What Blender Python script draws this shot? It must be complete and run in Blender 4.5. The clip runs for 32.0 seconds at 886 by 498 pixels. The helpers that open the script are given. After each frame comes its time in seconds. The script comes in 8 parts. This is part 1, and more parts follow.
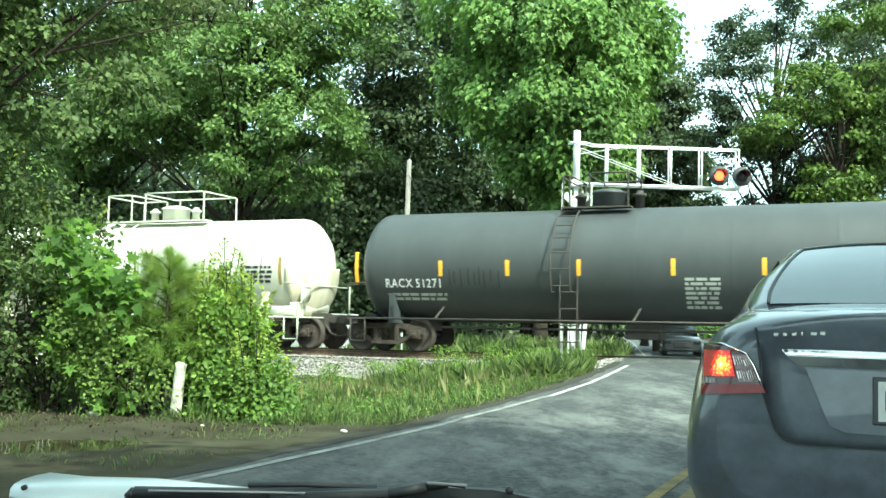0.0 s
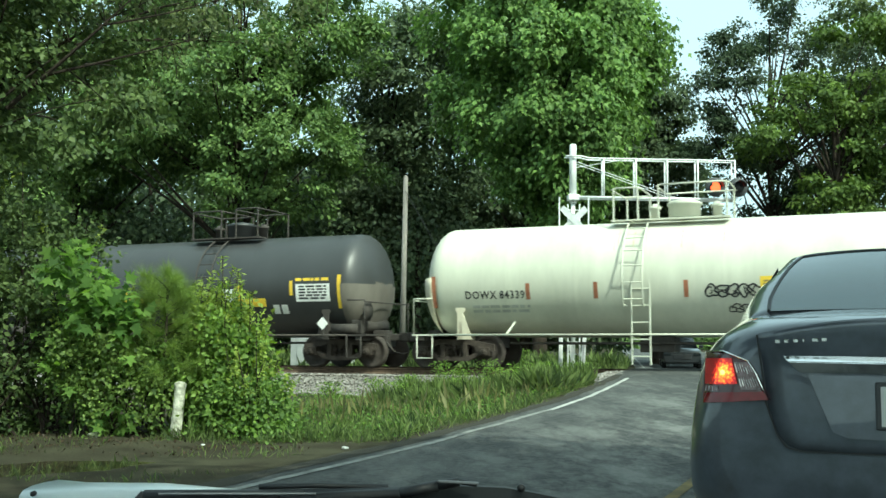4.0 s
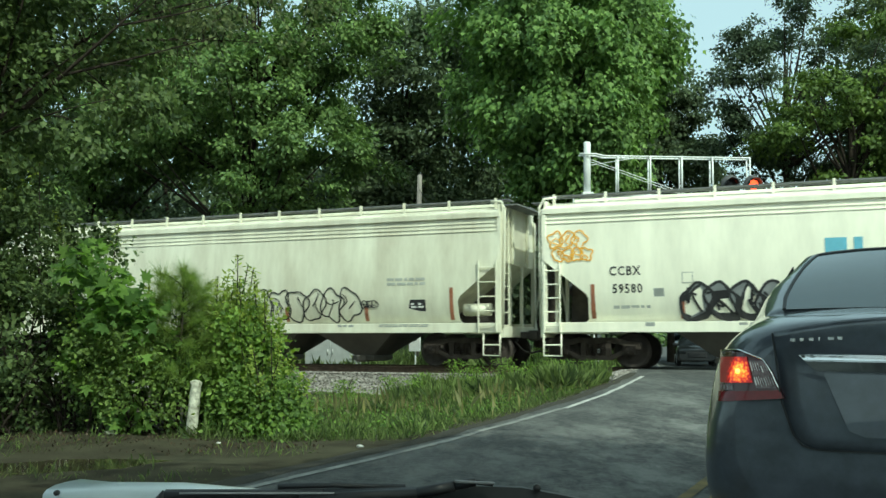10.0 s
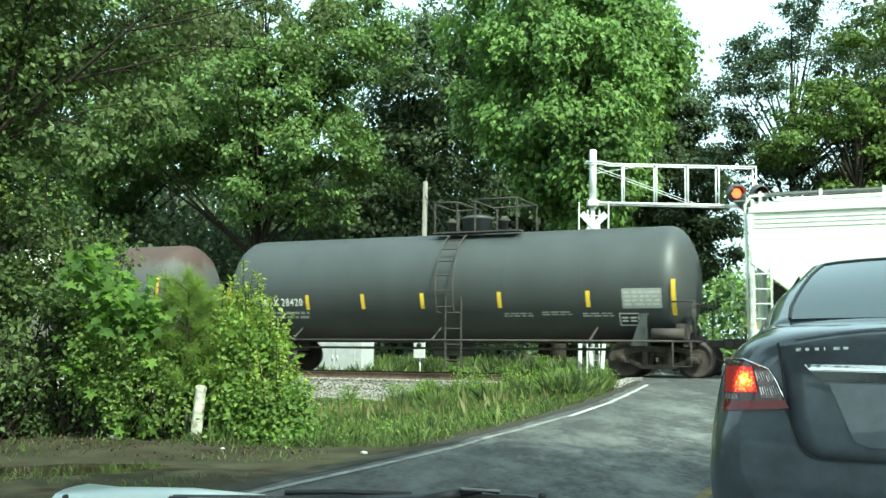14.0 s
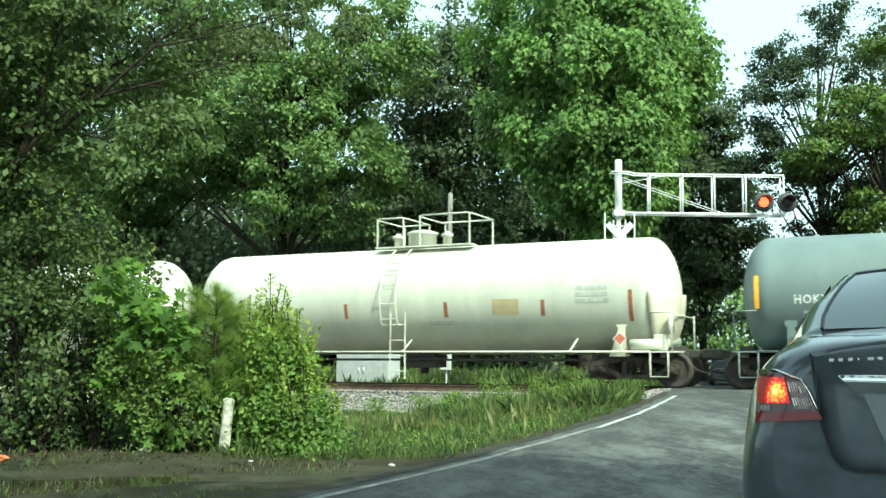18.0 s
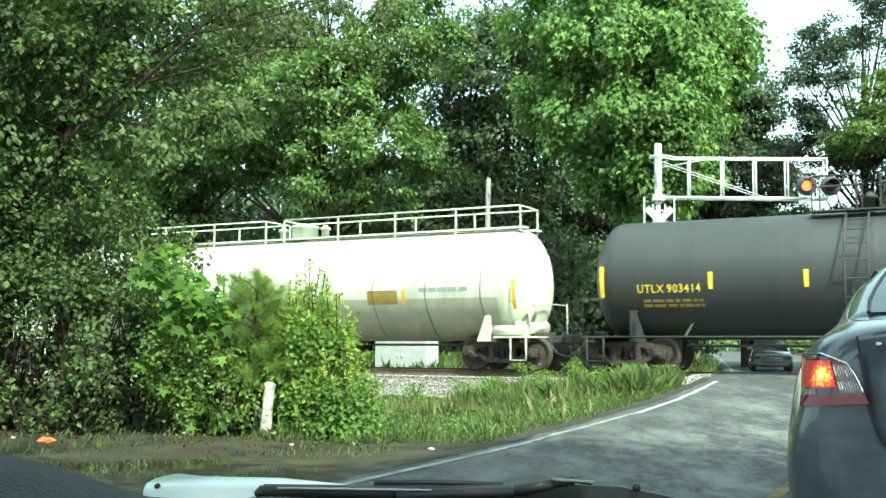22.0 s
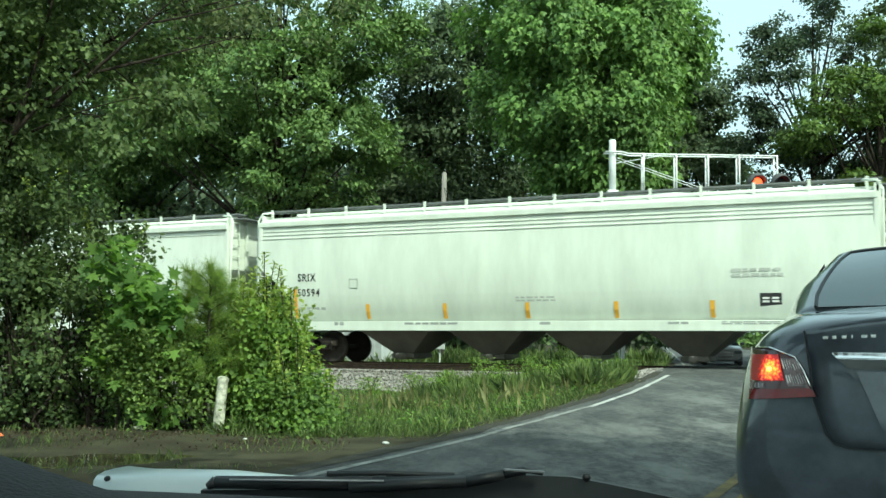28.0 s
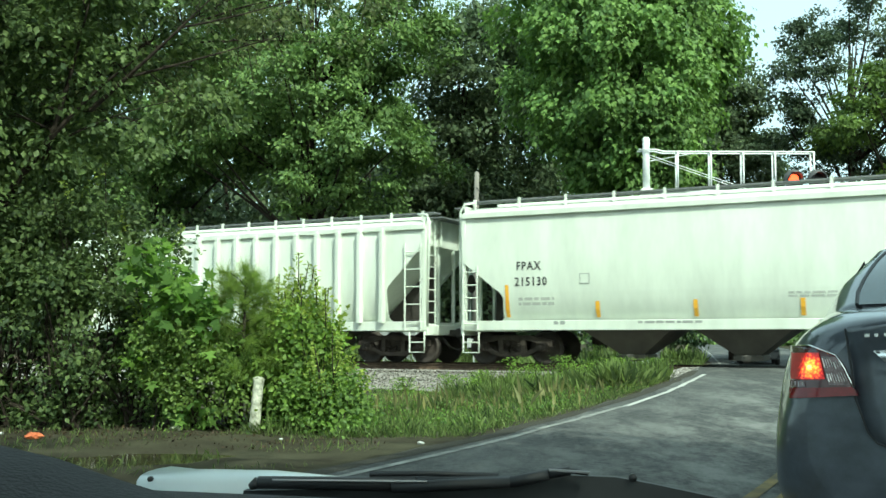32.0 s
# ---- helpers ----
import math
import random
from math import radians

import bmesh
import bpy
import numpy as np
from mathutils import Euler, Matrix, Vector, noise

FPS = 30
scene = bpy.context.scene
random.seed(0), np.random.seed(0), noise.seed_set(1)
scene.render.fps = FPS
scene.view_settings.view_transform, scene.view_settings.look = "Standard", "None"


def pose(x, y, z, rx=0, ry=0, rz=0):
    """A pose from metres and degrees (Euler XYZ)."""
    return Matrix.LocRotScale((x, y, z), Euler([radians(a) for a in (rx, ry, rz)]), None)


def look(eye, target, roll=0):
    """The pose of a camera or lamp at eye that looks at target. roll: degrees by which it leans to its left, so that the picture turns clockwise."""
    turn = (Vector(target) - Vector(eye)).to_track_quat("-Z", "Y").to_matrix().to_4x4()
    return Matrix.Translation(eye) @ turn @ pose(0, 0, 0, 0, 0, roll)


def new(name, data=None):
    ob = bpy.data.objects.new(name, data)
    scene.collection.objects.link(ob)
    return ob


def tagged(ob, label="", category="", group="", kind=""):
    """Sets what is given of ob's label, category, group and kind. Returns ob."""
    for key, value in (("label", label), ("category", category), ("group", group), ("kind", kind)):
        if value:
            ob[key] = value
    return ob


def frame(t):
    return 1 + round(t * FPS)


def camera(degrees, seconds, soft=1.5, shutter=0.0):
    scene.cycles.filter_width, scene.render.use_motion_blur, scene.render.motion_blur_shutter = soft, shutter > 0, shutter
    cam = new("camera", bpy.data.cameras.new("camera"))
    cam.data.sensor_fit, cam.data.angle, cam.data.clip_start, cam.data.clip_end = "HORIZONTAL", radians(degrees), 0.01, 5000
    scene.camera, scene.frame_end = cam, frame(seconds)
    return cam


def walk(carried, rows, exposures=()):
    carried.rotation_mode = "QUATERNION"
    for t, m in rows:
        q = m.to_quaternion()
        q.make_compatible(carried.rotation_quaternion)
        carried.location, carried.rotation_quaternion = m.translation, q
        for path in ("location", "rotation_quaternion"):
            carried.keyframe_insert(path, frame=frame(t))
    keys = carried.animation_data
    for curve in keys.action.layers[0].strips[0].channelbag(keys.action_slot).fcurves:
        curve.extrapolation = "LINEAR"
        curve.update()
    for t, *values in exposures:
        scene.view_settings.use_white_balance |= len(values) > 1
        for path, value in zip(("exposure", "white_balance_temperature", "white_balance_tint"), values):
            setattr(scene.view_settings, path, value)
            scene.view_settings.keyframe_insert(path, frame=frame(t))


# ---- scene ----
cam = camera(48.0, 32.0, soft=1.5, shutter=0.12)
# seconds, place, turn to the left, tilt up, lean
PATH = [
    (0.0, 0.010, 0.018, 1.162, -0.81, 3.99, -1.59),
    (0.5, 0.011, 0.009, 1.163, -0.77, 4.15, -1.03),
    (1.0, 0.010, 0.006, 1.164, -0.59, 4.16, -0.48),
    (1.5, 0.008, 0.012, 1.159, -0.38, 4.17, -0.58),
    (2.0, 0.007, 0.014, 1.156, -0.72, 4.22, -1.16),
    (2.5, 0.004, 0.024, 1.148, -1.26, 4.01, -2.23),
    (3.0, 0.004, 0.024, 1.148, -1.29, 4.35, -1.50),
    (3.5, 0.003, 0.023, 1.146, -1.12, 4.77, -0.86),
    (5.5, 0.001, 0.009, 1.148, -0.47, 5.07, -0.66),
    (6.0, 0.001, 0.009, 1.150, -0.23, 5.17, -0.75),
    (6.5, 0.001, 0.010, 1.149, -0.02, 5.22, -0.66),
    (7.0, 0.000, 0.004, 1.149, 0.13, 5.34, -0.61),
    (7.5, -0.000, 0.004, 1.149, -0.01, 5.29, -0.57),
    (8.0, 0.000, 0.007, 1.148, 0.11, 5.09, -0.61),
    (8.5, 0.000, 0.007, 1.148, 0.08, 5.06, -0.52),
    (9.0, 0.000, 0.000, 1.150, 0.00, 5.00, -0.50),
    (9.5, 0.001, 0.009, 1.149, -0.14, 4.83, -0.68),
    (10.0, 0.000, 0.010, 1.149, -0.06, 4.81, -0.58),
    (10.5, 0.000, 0.003, 1.149, 0.06, 4.73, -0.55),
    (11.0, 0.000, 0.006, 1.148, 0.19, 4.99, -0.63),
    (11.5, -0.001, 0.004, 1.148, 0.33, 4.94, -0.76),
    (12.0, -0.001, 0.005, 1.148, 0.35, 4.77, -0.88),
    (12.5, -0.001, 0.008, 1.148, 0.24, 4.76, -0.94),
    (13.0, -0.000, 0.004, 1.149, 0.31, 4.82, -1.04),
    (13.5, -0.001, 0.004, 1.150, 0.24, 5.05, -0.79),
    (14.0, -0.002, 0.004, 1.150, 0.21, 5.20, -0.99),
    (14.5, -0.002, 0.002, 1.150, 0.41, 5.22, -0.81),
    (16.5, -0.004, 0.016, 1.148, 0.46, 4.81, -0.85),
    (17.0, -0.006, 0.012, 1.149, 0.63, 5.07, -0.92),
    (17.5, -0.012, 0.019, 1.153, 0.93, 5.48, -0.95),
    (18.0, -0.013, 0.010, 1.152, 1.69, 5.84, -0.70),
    (18.5, -0.015, 0.009, 1.144, 2.22, 6.26, -0.31),
    (19.0, -0.020, 0.011, 1.142, 2.68, 6.42, -0.16),
    (19.5, -0.029, 0.000, 1.139, 3.43, 6.19, -0.35),
    (20.0, -0.023, 0.012, 1.143, 3.72, 5.81, -0.18),
    (20.5, -0.022, 0.012, 1.143, 3.82, 5.61, -0.21),
    (21.0, -0.024, 0.014, 1.142, 3.89, 5.34, -0.50),
    (21.5, -0.024, 0.015, 1.142, 3.95, 5.12, -0.64),
    (22.0, -0.024, 0.017, 1.142, 3.87, 4.99, -0.73),
    (22.5, -0.024, 0.018, 1.142, 3.89, 4.87, -0.60),
    (23.0, -0.026, 0.017, 1.143, 3.98, 4.73, -0.92),
    (23.5, -0.023, 0.017, 1.142, 4.17, 4.61, -0.84),
    (24.0, -0.022, 0.018, 1.140, 4.15, 3.98, -0.44),
    (24.5, -0.022, 0.019, 1.140, 3.34, 3.41, -0.85),
    (25.0, -0.022, 0.016, 1.140, 2.39, 3.70, -0.80),
    (25.5, -0.021, 0.014, 1.142, 1.84, 4.56, -0.60),
    (27.5, -0.022, 0.013, 1.140, 1.27, 4.66, -0.65),
    (28.0, -0.022, 0.013, 1.140, 1.30, 4.69, -0.82),
    (28.5, -0.021, 0.013, 1.140, 1.45, 4.66, -0.79),
    (29.0, -0.024, 0.013, 1.140, 1.72, 4.60, -0.68),
    (29.5, -0.025, 0.015, 1.140, 1.95, 4.62, -0.67),
    (30.0, -0.023, 0.016, 1.139, 2.08, 4.50, -0.58),
    (30.5, -0.025, 0.018, 1.138, 2.34, 4.27, -0.77),
    (31.0, -0.030, 0.024, 1.136, 2.77, 4.00, -1.06),
    (31.5, -0.030, 0.022, 1.138, 3.24, 4.45, -0.55),
    (32.0, -0.030, 0.022, 1.139, 3.22, 4.66, -0.55),
]
EXPOSURE = [(t, stops, 6080, -19) for t, stops in ((0, 0.96), (1, 0.5), (2, 0.14), (3, -0.06), (3.5, -0.06), (5.5, 0.92), (6, 0.92), (7, -0.13), (8, -0.42), (9, -0.41), (10, -0.38), (11, -0.22), (12, -0.15), (13, -0.12), (14, 0.6), (14.5, 1.1), (16.5, 1.0), (17, 0.94), (18, 0.4), (19, 0.12), (20, 0.2), (21, 0.92), (22, 0.94), (23, 0.22), (24, 0.08), (25, 0.0), (28, 0.03), (29, 0.0), (30, 0.08), (32, 0.17))]
walk(cam, [(t, pose(x, y, z, 90 + p, r, w)) for t, x, y, z, w, p, r in PATH], EXPOSURE)
# ---- world and light ----
world = bpy.data.worlds.new("sky")
scene.world = world
world.use_nodes = True
_n = world.node_tree.nodes
_sky = _n.new("ShaderNodeTexSky")
_sky.sky_type, _sky.sun_disc = "NISHITA", False
SUN_AZ, SUN_EL = math.atan2(0.5, -0.866), radians(48)      # from +y towards +x
_sky.sun_elevation, _sky.sun_rotation = SUN_EL, SUN_AZ
_sky.air_density, _sky.dust_density, _sky.ozone_density = 1.0, 5.0, 1.0
# clear sky seen through an even white haze
_mul, _haze = _n.new("ShaderNodeVectorMath"), _n.new("ShaderNodeVectorMath")
_mul.operation, _haze.operation = "SCALE", "ADD"
_mul.inputs["Scale"].default_value = 0.10
_haze.inputs[1].default_value = (0.69, 0.79, 0.85)
world.node_tree.links.new(_sky.outputs[0], _mul.inputs[0])
world.node_tree.links.new(_mul.outputs[0], _haze.inputs[0])
world.node_tree.links.new(_haze.outputs[0], _n["Background"].inputs[0])
_n["Background"].inputs[1].default_value = 1.0
sun = new("sun", bpy.data.lights.new("sun", "SUN"))
sun.data.energy, sun.data.angle, sun.data.color = 4.7, radians(0.6), (1.0, 0.95, 0.86)
_sv = Vector((math.sin(SUN_AZ) * math.cos(SUN_EL), math.cos(SUN_AZ) * math.cos(SUN_EL), math.sin(SUN_EL)))
sun.matrix_world = look(_sv * 60, (0, 0, 0))


# ---- materials ----
def mat(name, base, rough=0.6, metal=0.0, vary=0.2, scale=3.0, bump=0.0, bscale=40.0, other=None, streak=0.0, emit=None, coat=0.0, spec=0.5, island=0.0, objvar=0.0):
    m = bpy.data.materials.new(name)
    m.use_nodes = True
    nt = m.node_tree
    b = nt.nodes["Principled BSDF"]
    b.inputs["Roughness"].default_value, b.inputs["Metallic"].default_value = rough, metal
    b.inputs["Specular IOR Level"].default_value = spec
    b.inputs["Coat Weight"].default_value = coat
    tc = nt.nodes.new("ShaderNodeTexCoord")
    mp = nt.nodes.new("ShaderNodeMapping")
    nt.links.new(tc.outputs["Object"], mp.inputs[0])
    if streak:
        mp.inputs["Scale"].default_value = (1.0, 1.0, streak)
    n1 = nt.nodes.new("ShaderNodeTexNoise")
    n1.inputs["Scale"].default_value, n1.inputs["Detail"].default_value, n1.inputs["Roughness"].default_value = scale, 6, 0.65
    nt.links.new(mp.outputs[0], n1.inputs["Vector"])
    rp = nt.nodes.new("ShaderNodeValToRGB")
    dark = tuple(c * (1 - vary) for c in base) if other is None else other
    light = tuple(min(1, c * (1 + vary)) for c in base)
    rp.color_ramp.elements[0].color, rp.color_ramp.elements[1].color = (*dark, 1), (*light, 1)
    rp.color_ramp.elements[0].position, rp.color_ramp.elements[1].position = 0.32, 0.66
    nt.links.new(n1.outputs[0], rp.inputs[0])
    out = rp.outputs[0]
    if island or objvar:
        src = nt.nodes.new("ShaderNodeNewGeometry").outputs["Random Per Island"] if island else nt.nodes.new("ShaderNodeObjectInfo").outputs["Random"]
        hv = nt.nodes.new("ShaderNodeHueSaturation")
        mr = nt.nodes.new("ShaderNodeMapRange")
        k = island or objvar
        mr.inputs["To Min"].default_value, mr.inputs["To Max"].default_value = 1 - k, 1 + k
        nt.links.new(src, mr.inputs["Value"])
        nt.links.new(mr.outputs[0], hv.inputs["Value"])
        nt.links.new(out, hv.inputs["Color"])
        out = hv.outputs[0]
    nt.links.new(out, b.inputs["Base Color"])
    if bump:
        n2 = nt.nodes.new("ShaderNodeTexNoise")
        n2.inputs["Scale"].default_value, n2.inputs["Detail"].default_value = bscale, 4
        nt.links.new(tc.outputs["Object"], n2.inputs["Vector"])
        bp = nt.nodes.new("ShaderNodeBump")
        bp.inputs["Strength"].default_value, bp.inputs["Distance"].default_value = bump, 0.02
        nt.links.new(n2.outputs[0], bp.inputs["Height"])
        nt.links.new(bp.outputs[0], b.inputs["Normal"])
    if emit:
        b.inputs["Emission Color"].default_value = (*emit[0], 1)
        b.inputs["Emission Strength"].default_value = emit[1]
    return m


def leafmat(name, base, vary=0.35, trans=0.4, light=None):
    m = bpy.data.materials.new(name)
    m.use_nodes = True
    nt = m.node_tree
    b = nt.nodes["Principled BSDF"]
    b.inputs["Roughness"].default_value = 0.5
    b.inputs["Specular IOR Level"].default_value = 0.2
    geo = nt.nodes.new("ShaderNodeNewGeometry")
    rp = nt.nodes.new("ShaderNodeValToRGB")
    lo = tuple(c * (1 - vary) for c in base)
    hi = light or (base[0] * (1 + vary) * 1.15, base[1] * (1 + vary), base[2] * (1 + vary * 0.4))
    rp.color_ramp.elements[0].color, rp.color_ramp.elements[1].color = (*lo, 1), (*hi, 1)
    nt.links.new(geo.outputs["Random Per Island"], rp.inputs[0])
    tc = nt.nodes.new("ShaderNodeTexCoord")
    ns = nt.nodes.new("ShaderNodeTexNoise")
    ns.inputs["Scale"].default_value = 0.55
    nt.links.new(tc.outputs["Object"], ns.inputs["Vector"])
    mr = nt.nodes.new("ShaderNodeMapRange")
    mr.inputs["From Min"].default_value, mr.inputs["From Max"].default_value = 0.3, 0.7
    mr.inputs["To Min"].default_value, mr.inputs["To Max"].default_value = 0.75, 1.25
    nt.links.new(ns.outputs[0], mr.inputs["Value"])
    hv = nt.nodes.new("ShaderNodeHueSaturation")
    nt.links.new(mr.outputs[0], hv.inputs["Value"])
    nt.links.new(rp.outputs[0], hv.inputs["Color"])
    nt.links.new(hv.outputs[0], b.inputs["Base Color"])
    tr = nt.nodes.new("ShaderNodeBsdfTranslucent")
    hs = nt.nodes.new("ShaderNodeHueSaturation")
    hs.inputs["Saturation"].default_value, hs.inputs["Value"].default_value = 1.15, 1.4
    nt.links.new(hv.outputs[0], hs.inputs["Color"])
    nt.links.new(hs.outputs[0], tr.inputs["Color"])
    mx = nt.nodes.new("ShaderNodeMixShader")
    mx.inputs[0].default_value = trans
    nt.links.new(b.outputs[0], mx.inputs[1])
    nt.links.new(tr.outputs[0], mx.inputs[2])
    nt.links.new(mx.outputs[0], nt.nodes["Material Output"].inputs[0])
    return m


M = {}
def asphalt_mat():
    """Dark asphalt with paler worn patches drawn out along the road."""
    m = mat("asphalt", (0.068, 0.07, 0.069), 0.85, vary=0.3, scale=14, bump=0.5, bscale=90, other=(0.032, 0.034, 0.035), spec=0.15)
    nt = m.node_tree
    b = nt.nodes["Principled BSDF"]
    old = b.inputs["Base Color"].links[0].from_socket
    tc = nt.nodes.new("ShaderNodeTexCoord")
    # the outer metre beside the edge line is less worn
    ln, wear = nt.nodes.new("ShaderNodeVectorMath"), nt.nodes.new("ShaderNodeMapRange")
    ln.operation, ln.inputs[1].default_value = "DOT_PRODUCT", (1.0, -0.39, 0)
    nt.links.new(tc.outputs["Object"], ln.inputs[0])
    nt.links.new(ln.outputs["Value"], wear.inputs["Value"])
    for q, v in (("From Min", -3.7), ("From Max", -1.6), ("To Min", 0.45), ("To Max", 0.95)):
        wear.inputs[q].default_value = v
    for k, (sx, sy, lo, hi, colour) in enumerate(((0.8, 0.3, 0.46, 0.58, (0.18, 0.183, 0.173, 1)), (2.6, 1.0, 0.52, 0.62, (0.125, 0.128, 0.122, 1)), (0.5, 0.16, 0.55, 0.66, (0.06, 0.062, 0.063, 1)), (7.0, 3.5, 0.58, 0.70, (0.042, 0.044, 0.046, 1)))):
        mp = nt.nodes.new("ShaderNodeMapping")
        mp.inputs["Scale"].default_value, mp.inputs["Location"].default_value = (sx, sy, 1), (k * 7.3, k * 3.1, 0)
        mp.inputs["Rotation"].default_value = (0, 0, radians(22))
        nt.links.new(tc.outputs["Object"], mp.inputs[0])
        ns = nt.nodes.new("ShaderNodeTexNoise")
        ns.inputs["Scale"].default_value, ns.inputs["Detail"].default_value, ns.inputs["Roughness"].default_value = 1.0, 10, 0.76
        nt.links.new(mp.outputs[0], ns.inputs["Vector"])
        mr = nt.nodes.new("ShaderNodeMapRange")
        mr.inputs["From Min"].default_value, mr.inputs["From Max"].default_value = lo, hi
        mr.inputs["To Max"].default_value = 0.8
        if k < 2:
            nt.links.new(wear.outputs[0], mr.inputs["To Max"])
        nt.links.new(ns.outputs[0], mr.inputs["Value"])
        mx = nt.nodes.new("ShaderNodeMixRGB")
        mx.inputs[2].default_value = colour
        nt.links.new(mr.outputs[0], mx.inputs[0])
        nt.links.new(old, mx.inputs[1])
        old = mx.outputs[0]
    nt.links.new(old, b.inputs["Base Color"])
    return m


M["asphalt"] = asphalt_mat()
M["line_white"] = mat("road_paint_white", (0.23, 0.235, 0.22), 0.8, vary=0.25, scale=4, other=(0.10, 0.10, 0.098), spec=0.2)
M["line_bright"] = mat("fresh_road_paint", (0.42, 0.42, 0.4), 0.75, vary=0.2, scale=5, other=(0.22, 0.22, 0.21), spec=0.2)
M["line_yellow"] = mat("road_paint_yellow", (0.20, 0.15, 0.055), 0.8, vary=0.25, scale=3, other=(0.085, 0.075, 0.05), spec=0.2)
M["soil"] = mat("soil_and_turf", (0.047, 0.045, 0.029), 0.95, vary=0.35, scale=1.2, bump=0.6, bscale=25, other=(0.030, 0.026, 0.018), spec=0.05)
M["shoulder"] = mat("gritty_road_edge", (0.036, 0.034, 0.029), 0.95, vary=0.4, scale=9, bump=0.6, bscale=60, other=(0.05, 0.048, 0.04), spec=0.1)
M["ballast"] = mat("ballast_stone", (0.235, 0.22, 0.2), 0.95, vary=0.3, scale=8, island=0.55, spec=0.15)
M["rail"] = mat("rusty_rail_steel", (0.095, 0.066, 0.048), 0.85, vary=0.3, scale=6, spec=0.2)
M["tie"] = mat("creosoted_timber", (0.07, 0.05, 0.04), 0.9, vary=0.3, scale=5)
M["bark"] = mat("bark", (0.035, 0.028, 0.022), 0.95, vary=0.35, scale=8, bump=0.8, bscale=30, spec=0.1)
M["grey_timber"] = mat("weathered_timber", (0.19, 0.175, 0.155), 0.9, vary=0.3, scale=6, streak=0.2)
M["galv"] = mat("galvanised_white_paint", (0.72, 0.73, 0.72), 0.45, vary=0.12, scale=4)
M["sign_white"] = mat("weathered_sign_sheet", (0.5, 0.52, 0.52), 0.6, vary=0.15, scale=5)
M["concrete"] = mat("pale_concrete", (0.5, 0.48, 0.44), 0.85, vary=0.2, scale=5, bump=0.3)
M["litter_leaf"] = leafmat("dead_leaf", (0.045, 0.034, 0.024), vary=0.5, trans=0.1)
M["black"] = mat("black_plastic", (0.018, 0.018, 0.02), 0.5, vary=0.2)
M["target"] = mat("weathered_black_target", (0.055, 0.058, 0.06), 0.6, vary=0.2)
M["iron"] = mat("dirty_cast_iron", (0.058, 0.047, 0.040), 0.9, vary=0.35, scale=5, spec=0.2)
M["wheel"] = mat("wheel_steel", (0.055, 0.044, 0.038), 0.75, metal=0.2, vary=0.3, scale=5)
M["under"] = mat("grimy_underframe", (0.05, 0.043, 0.038), 0.85, vary=0.3, scale=4)
M["grating"] = mat("galvanised_grating", (0.16, 0.165, 0.165), 0.6, metal=0.3, vary=0.2, scale=9)
M["red_glow"] = mat("red_signal_glow", (0.6, 0.02, 0.01), 0.4, emit=((1.0, 0.085, 0.03), 3.8))
M["leaf_maple"] = leafmat("maple_leaf", (0.125, 0.22, 0.068), vary=0.35, trans=0.28)
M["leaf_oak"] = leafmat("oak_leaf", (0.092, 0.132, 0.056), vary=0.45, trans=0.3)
# verge leaf darkened in its own colour to stand for shade
M["leaf_shade"] = leafmat("verge_leaf_shade_in_colour", (0.082, 0.127, 0.053), vary=0.45, trans=0.35)
M["leaf_twig"] = leafmat("olive_twig_leaf", (0.102, 0.138, 0.066), vary=0.4, trans=0.33)
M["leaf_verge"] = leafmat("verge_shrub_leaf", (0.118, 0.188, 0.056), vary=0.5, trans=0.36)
# oak leaf again, lightened so that sunlight is part of its colour
M["leaf_far_oak"] = leafmat("oak_leaf_sun_in_colour", (0.118, 0.196, 0.07), vary=0.35, trans=0.28)
# darker leaf copy: the shade of the wood is put into its colour
M["leaf_dark"] = leafmat("wood_leaf_shade_in_colour", (0.08, 0.118, 0.067), vary=0.35, trans=0.33)
M["leaf_bush"] = leafmat("shrub_leaf", (0.135, 0.23, 0.055), vary=0.5, trans=0.36)
M["leaf_weed"] = leafmat("weed_leaf", (0.12, 0.205, 0.06), vary=0.45, trans=0.36)
M["leaf_shoot"] = leafmat("young_shoot_leaf", (0.215, 0.30, 0.075), vary=0.4, trans=0.36)
M["leaf_gum"] = leafmat("sweetgum_leaf", (0.125, 0.225, 0.06), vary=0.4, trans=0.5)
M["needle"] = leafmat("pine_needle", (0.19, 0.28, 0.085), vary=0.3, trans=0.5)
M["straw"] = leafmat("dry_grass_stalk", (0.17, 0.185, 0.09), vary=0.4, trans=0.3)
M["grass"] = leafmat("grass_blade", (0.118, 0.172, 0.076), vary=0.6, trans=0.45)


# ---- small mesh tools ----
def part(name, bm, material, parent=None, label=""):
    me = bpy.data.meshes.new(name)
    bm.to_mesh(me)
    bm.free()
    for x in (material if isinstance(material, (list, tuple)) else [material]):
        me.materials.append(x)
    ob = new(name, me)
    ob.parent = parent
    if label:
        ob["label"] = label
    return ob


def thing(name, label, category, group="", kind="", m=None):
    e = new(name)
    e.empty_display_size = 0.2
    if m is not None:
        e.matrix_basis = m
    return tagged(e, label, category, group, kind)


def box(bm, x0, x1, y0, y1, z0, z1, bev=0.0, mi=0):
    r = bmesh.ops.create_cube(bm, size=1.0, matrix=Matrix.LocRotScale(((x0 + x1) / 2, (y0 + y1) / 2, (z0 + z1) / 2), None, (x1 - x0, y1 - y0, z1 - z0)))
    fs = {f for v in r["verts"] for f in v.link_faces}
    for f in fs:
        f.material_index = mi
    if bev:
        es = list({e for f in fs for e in f.edges})
        bmesh.ops.bevel(bm, geom=es, offset=bev, segments=2, affect="EDGES", profile=0.5)


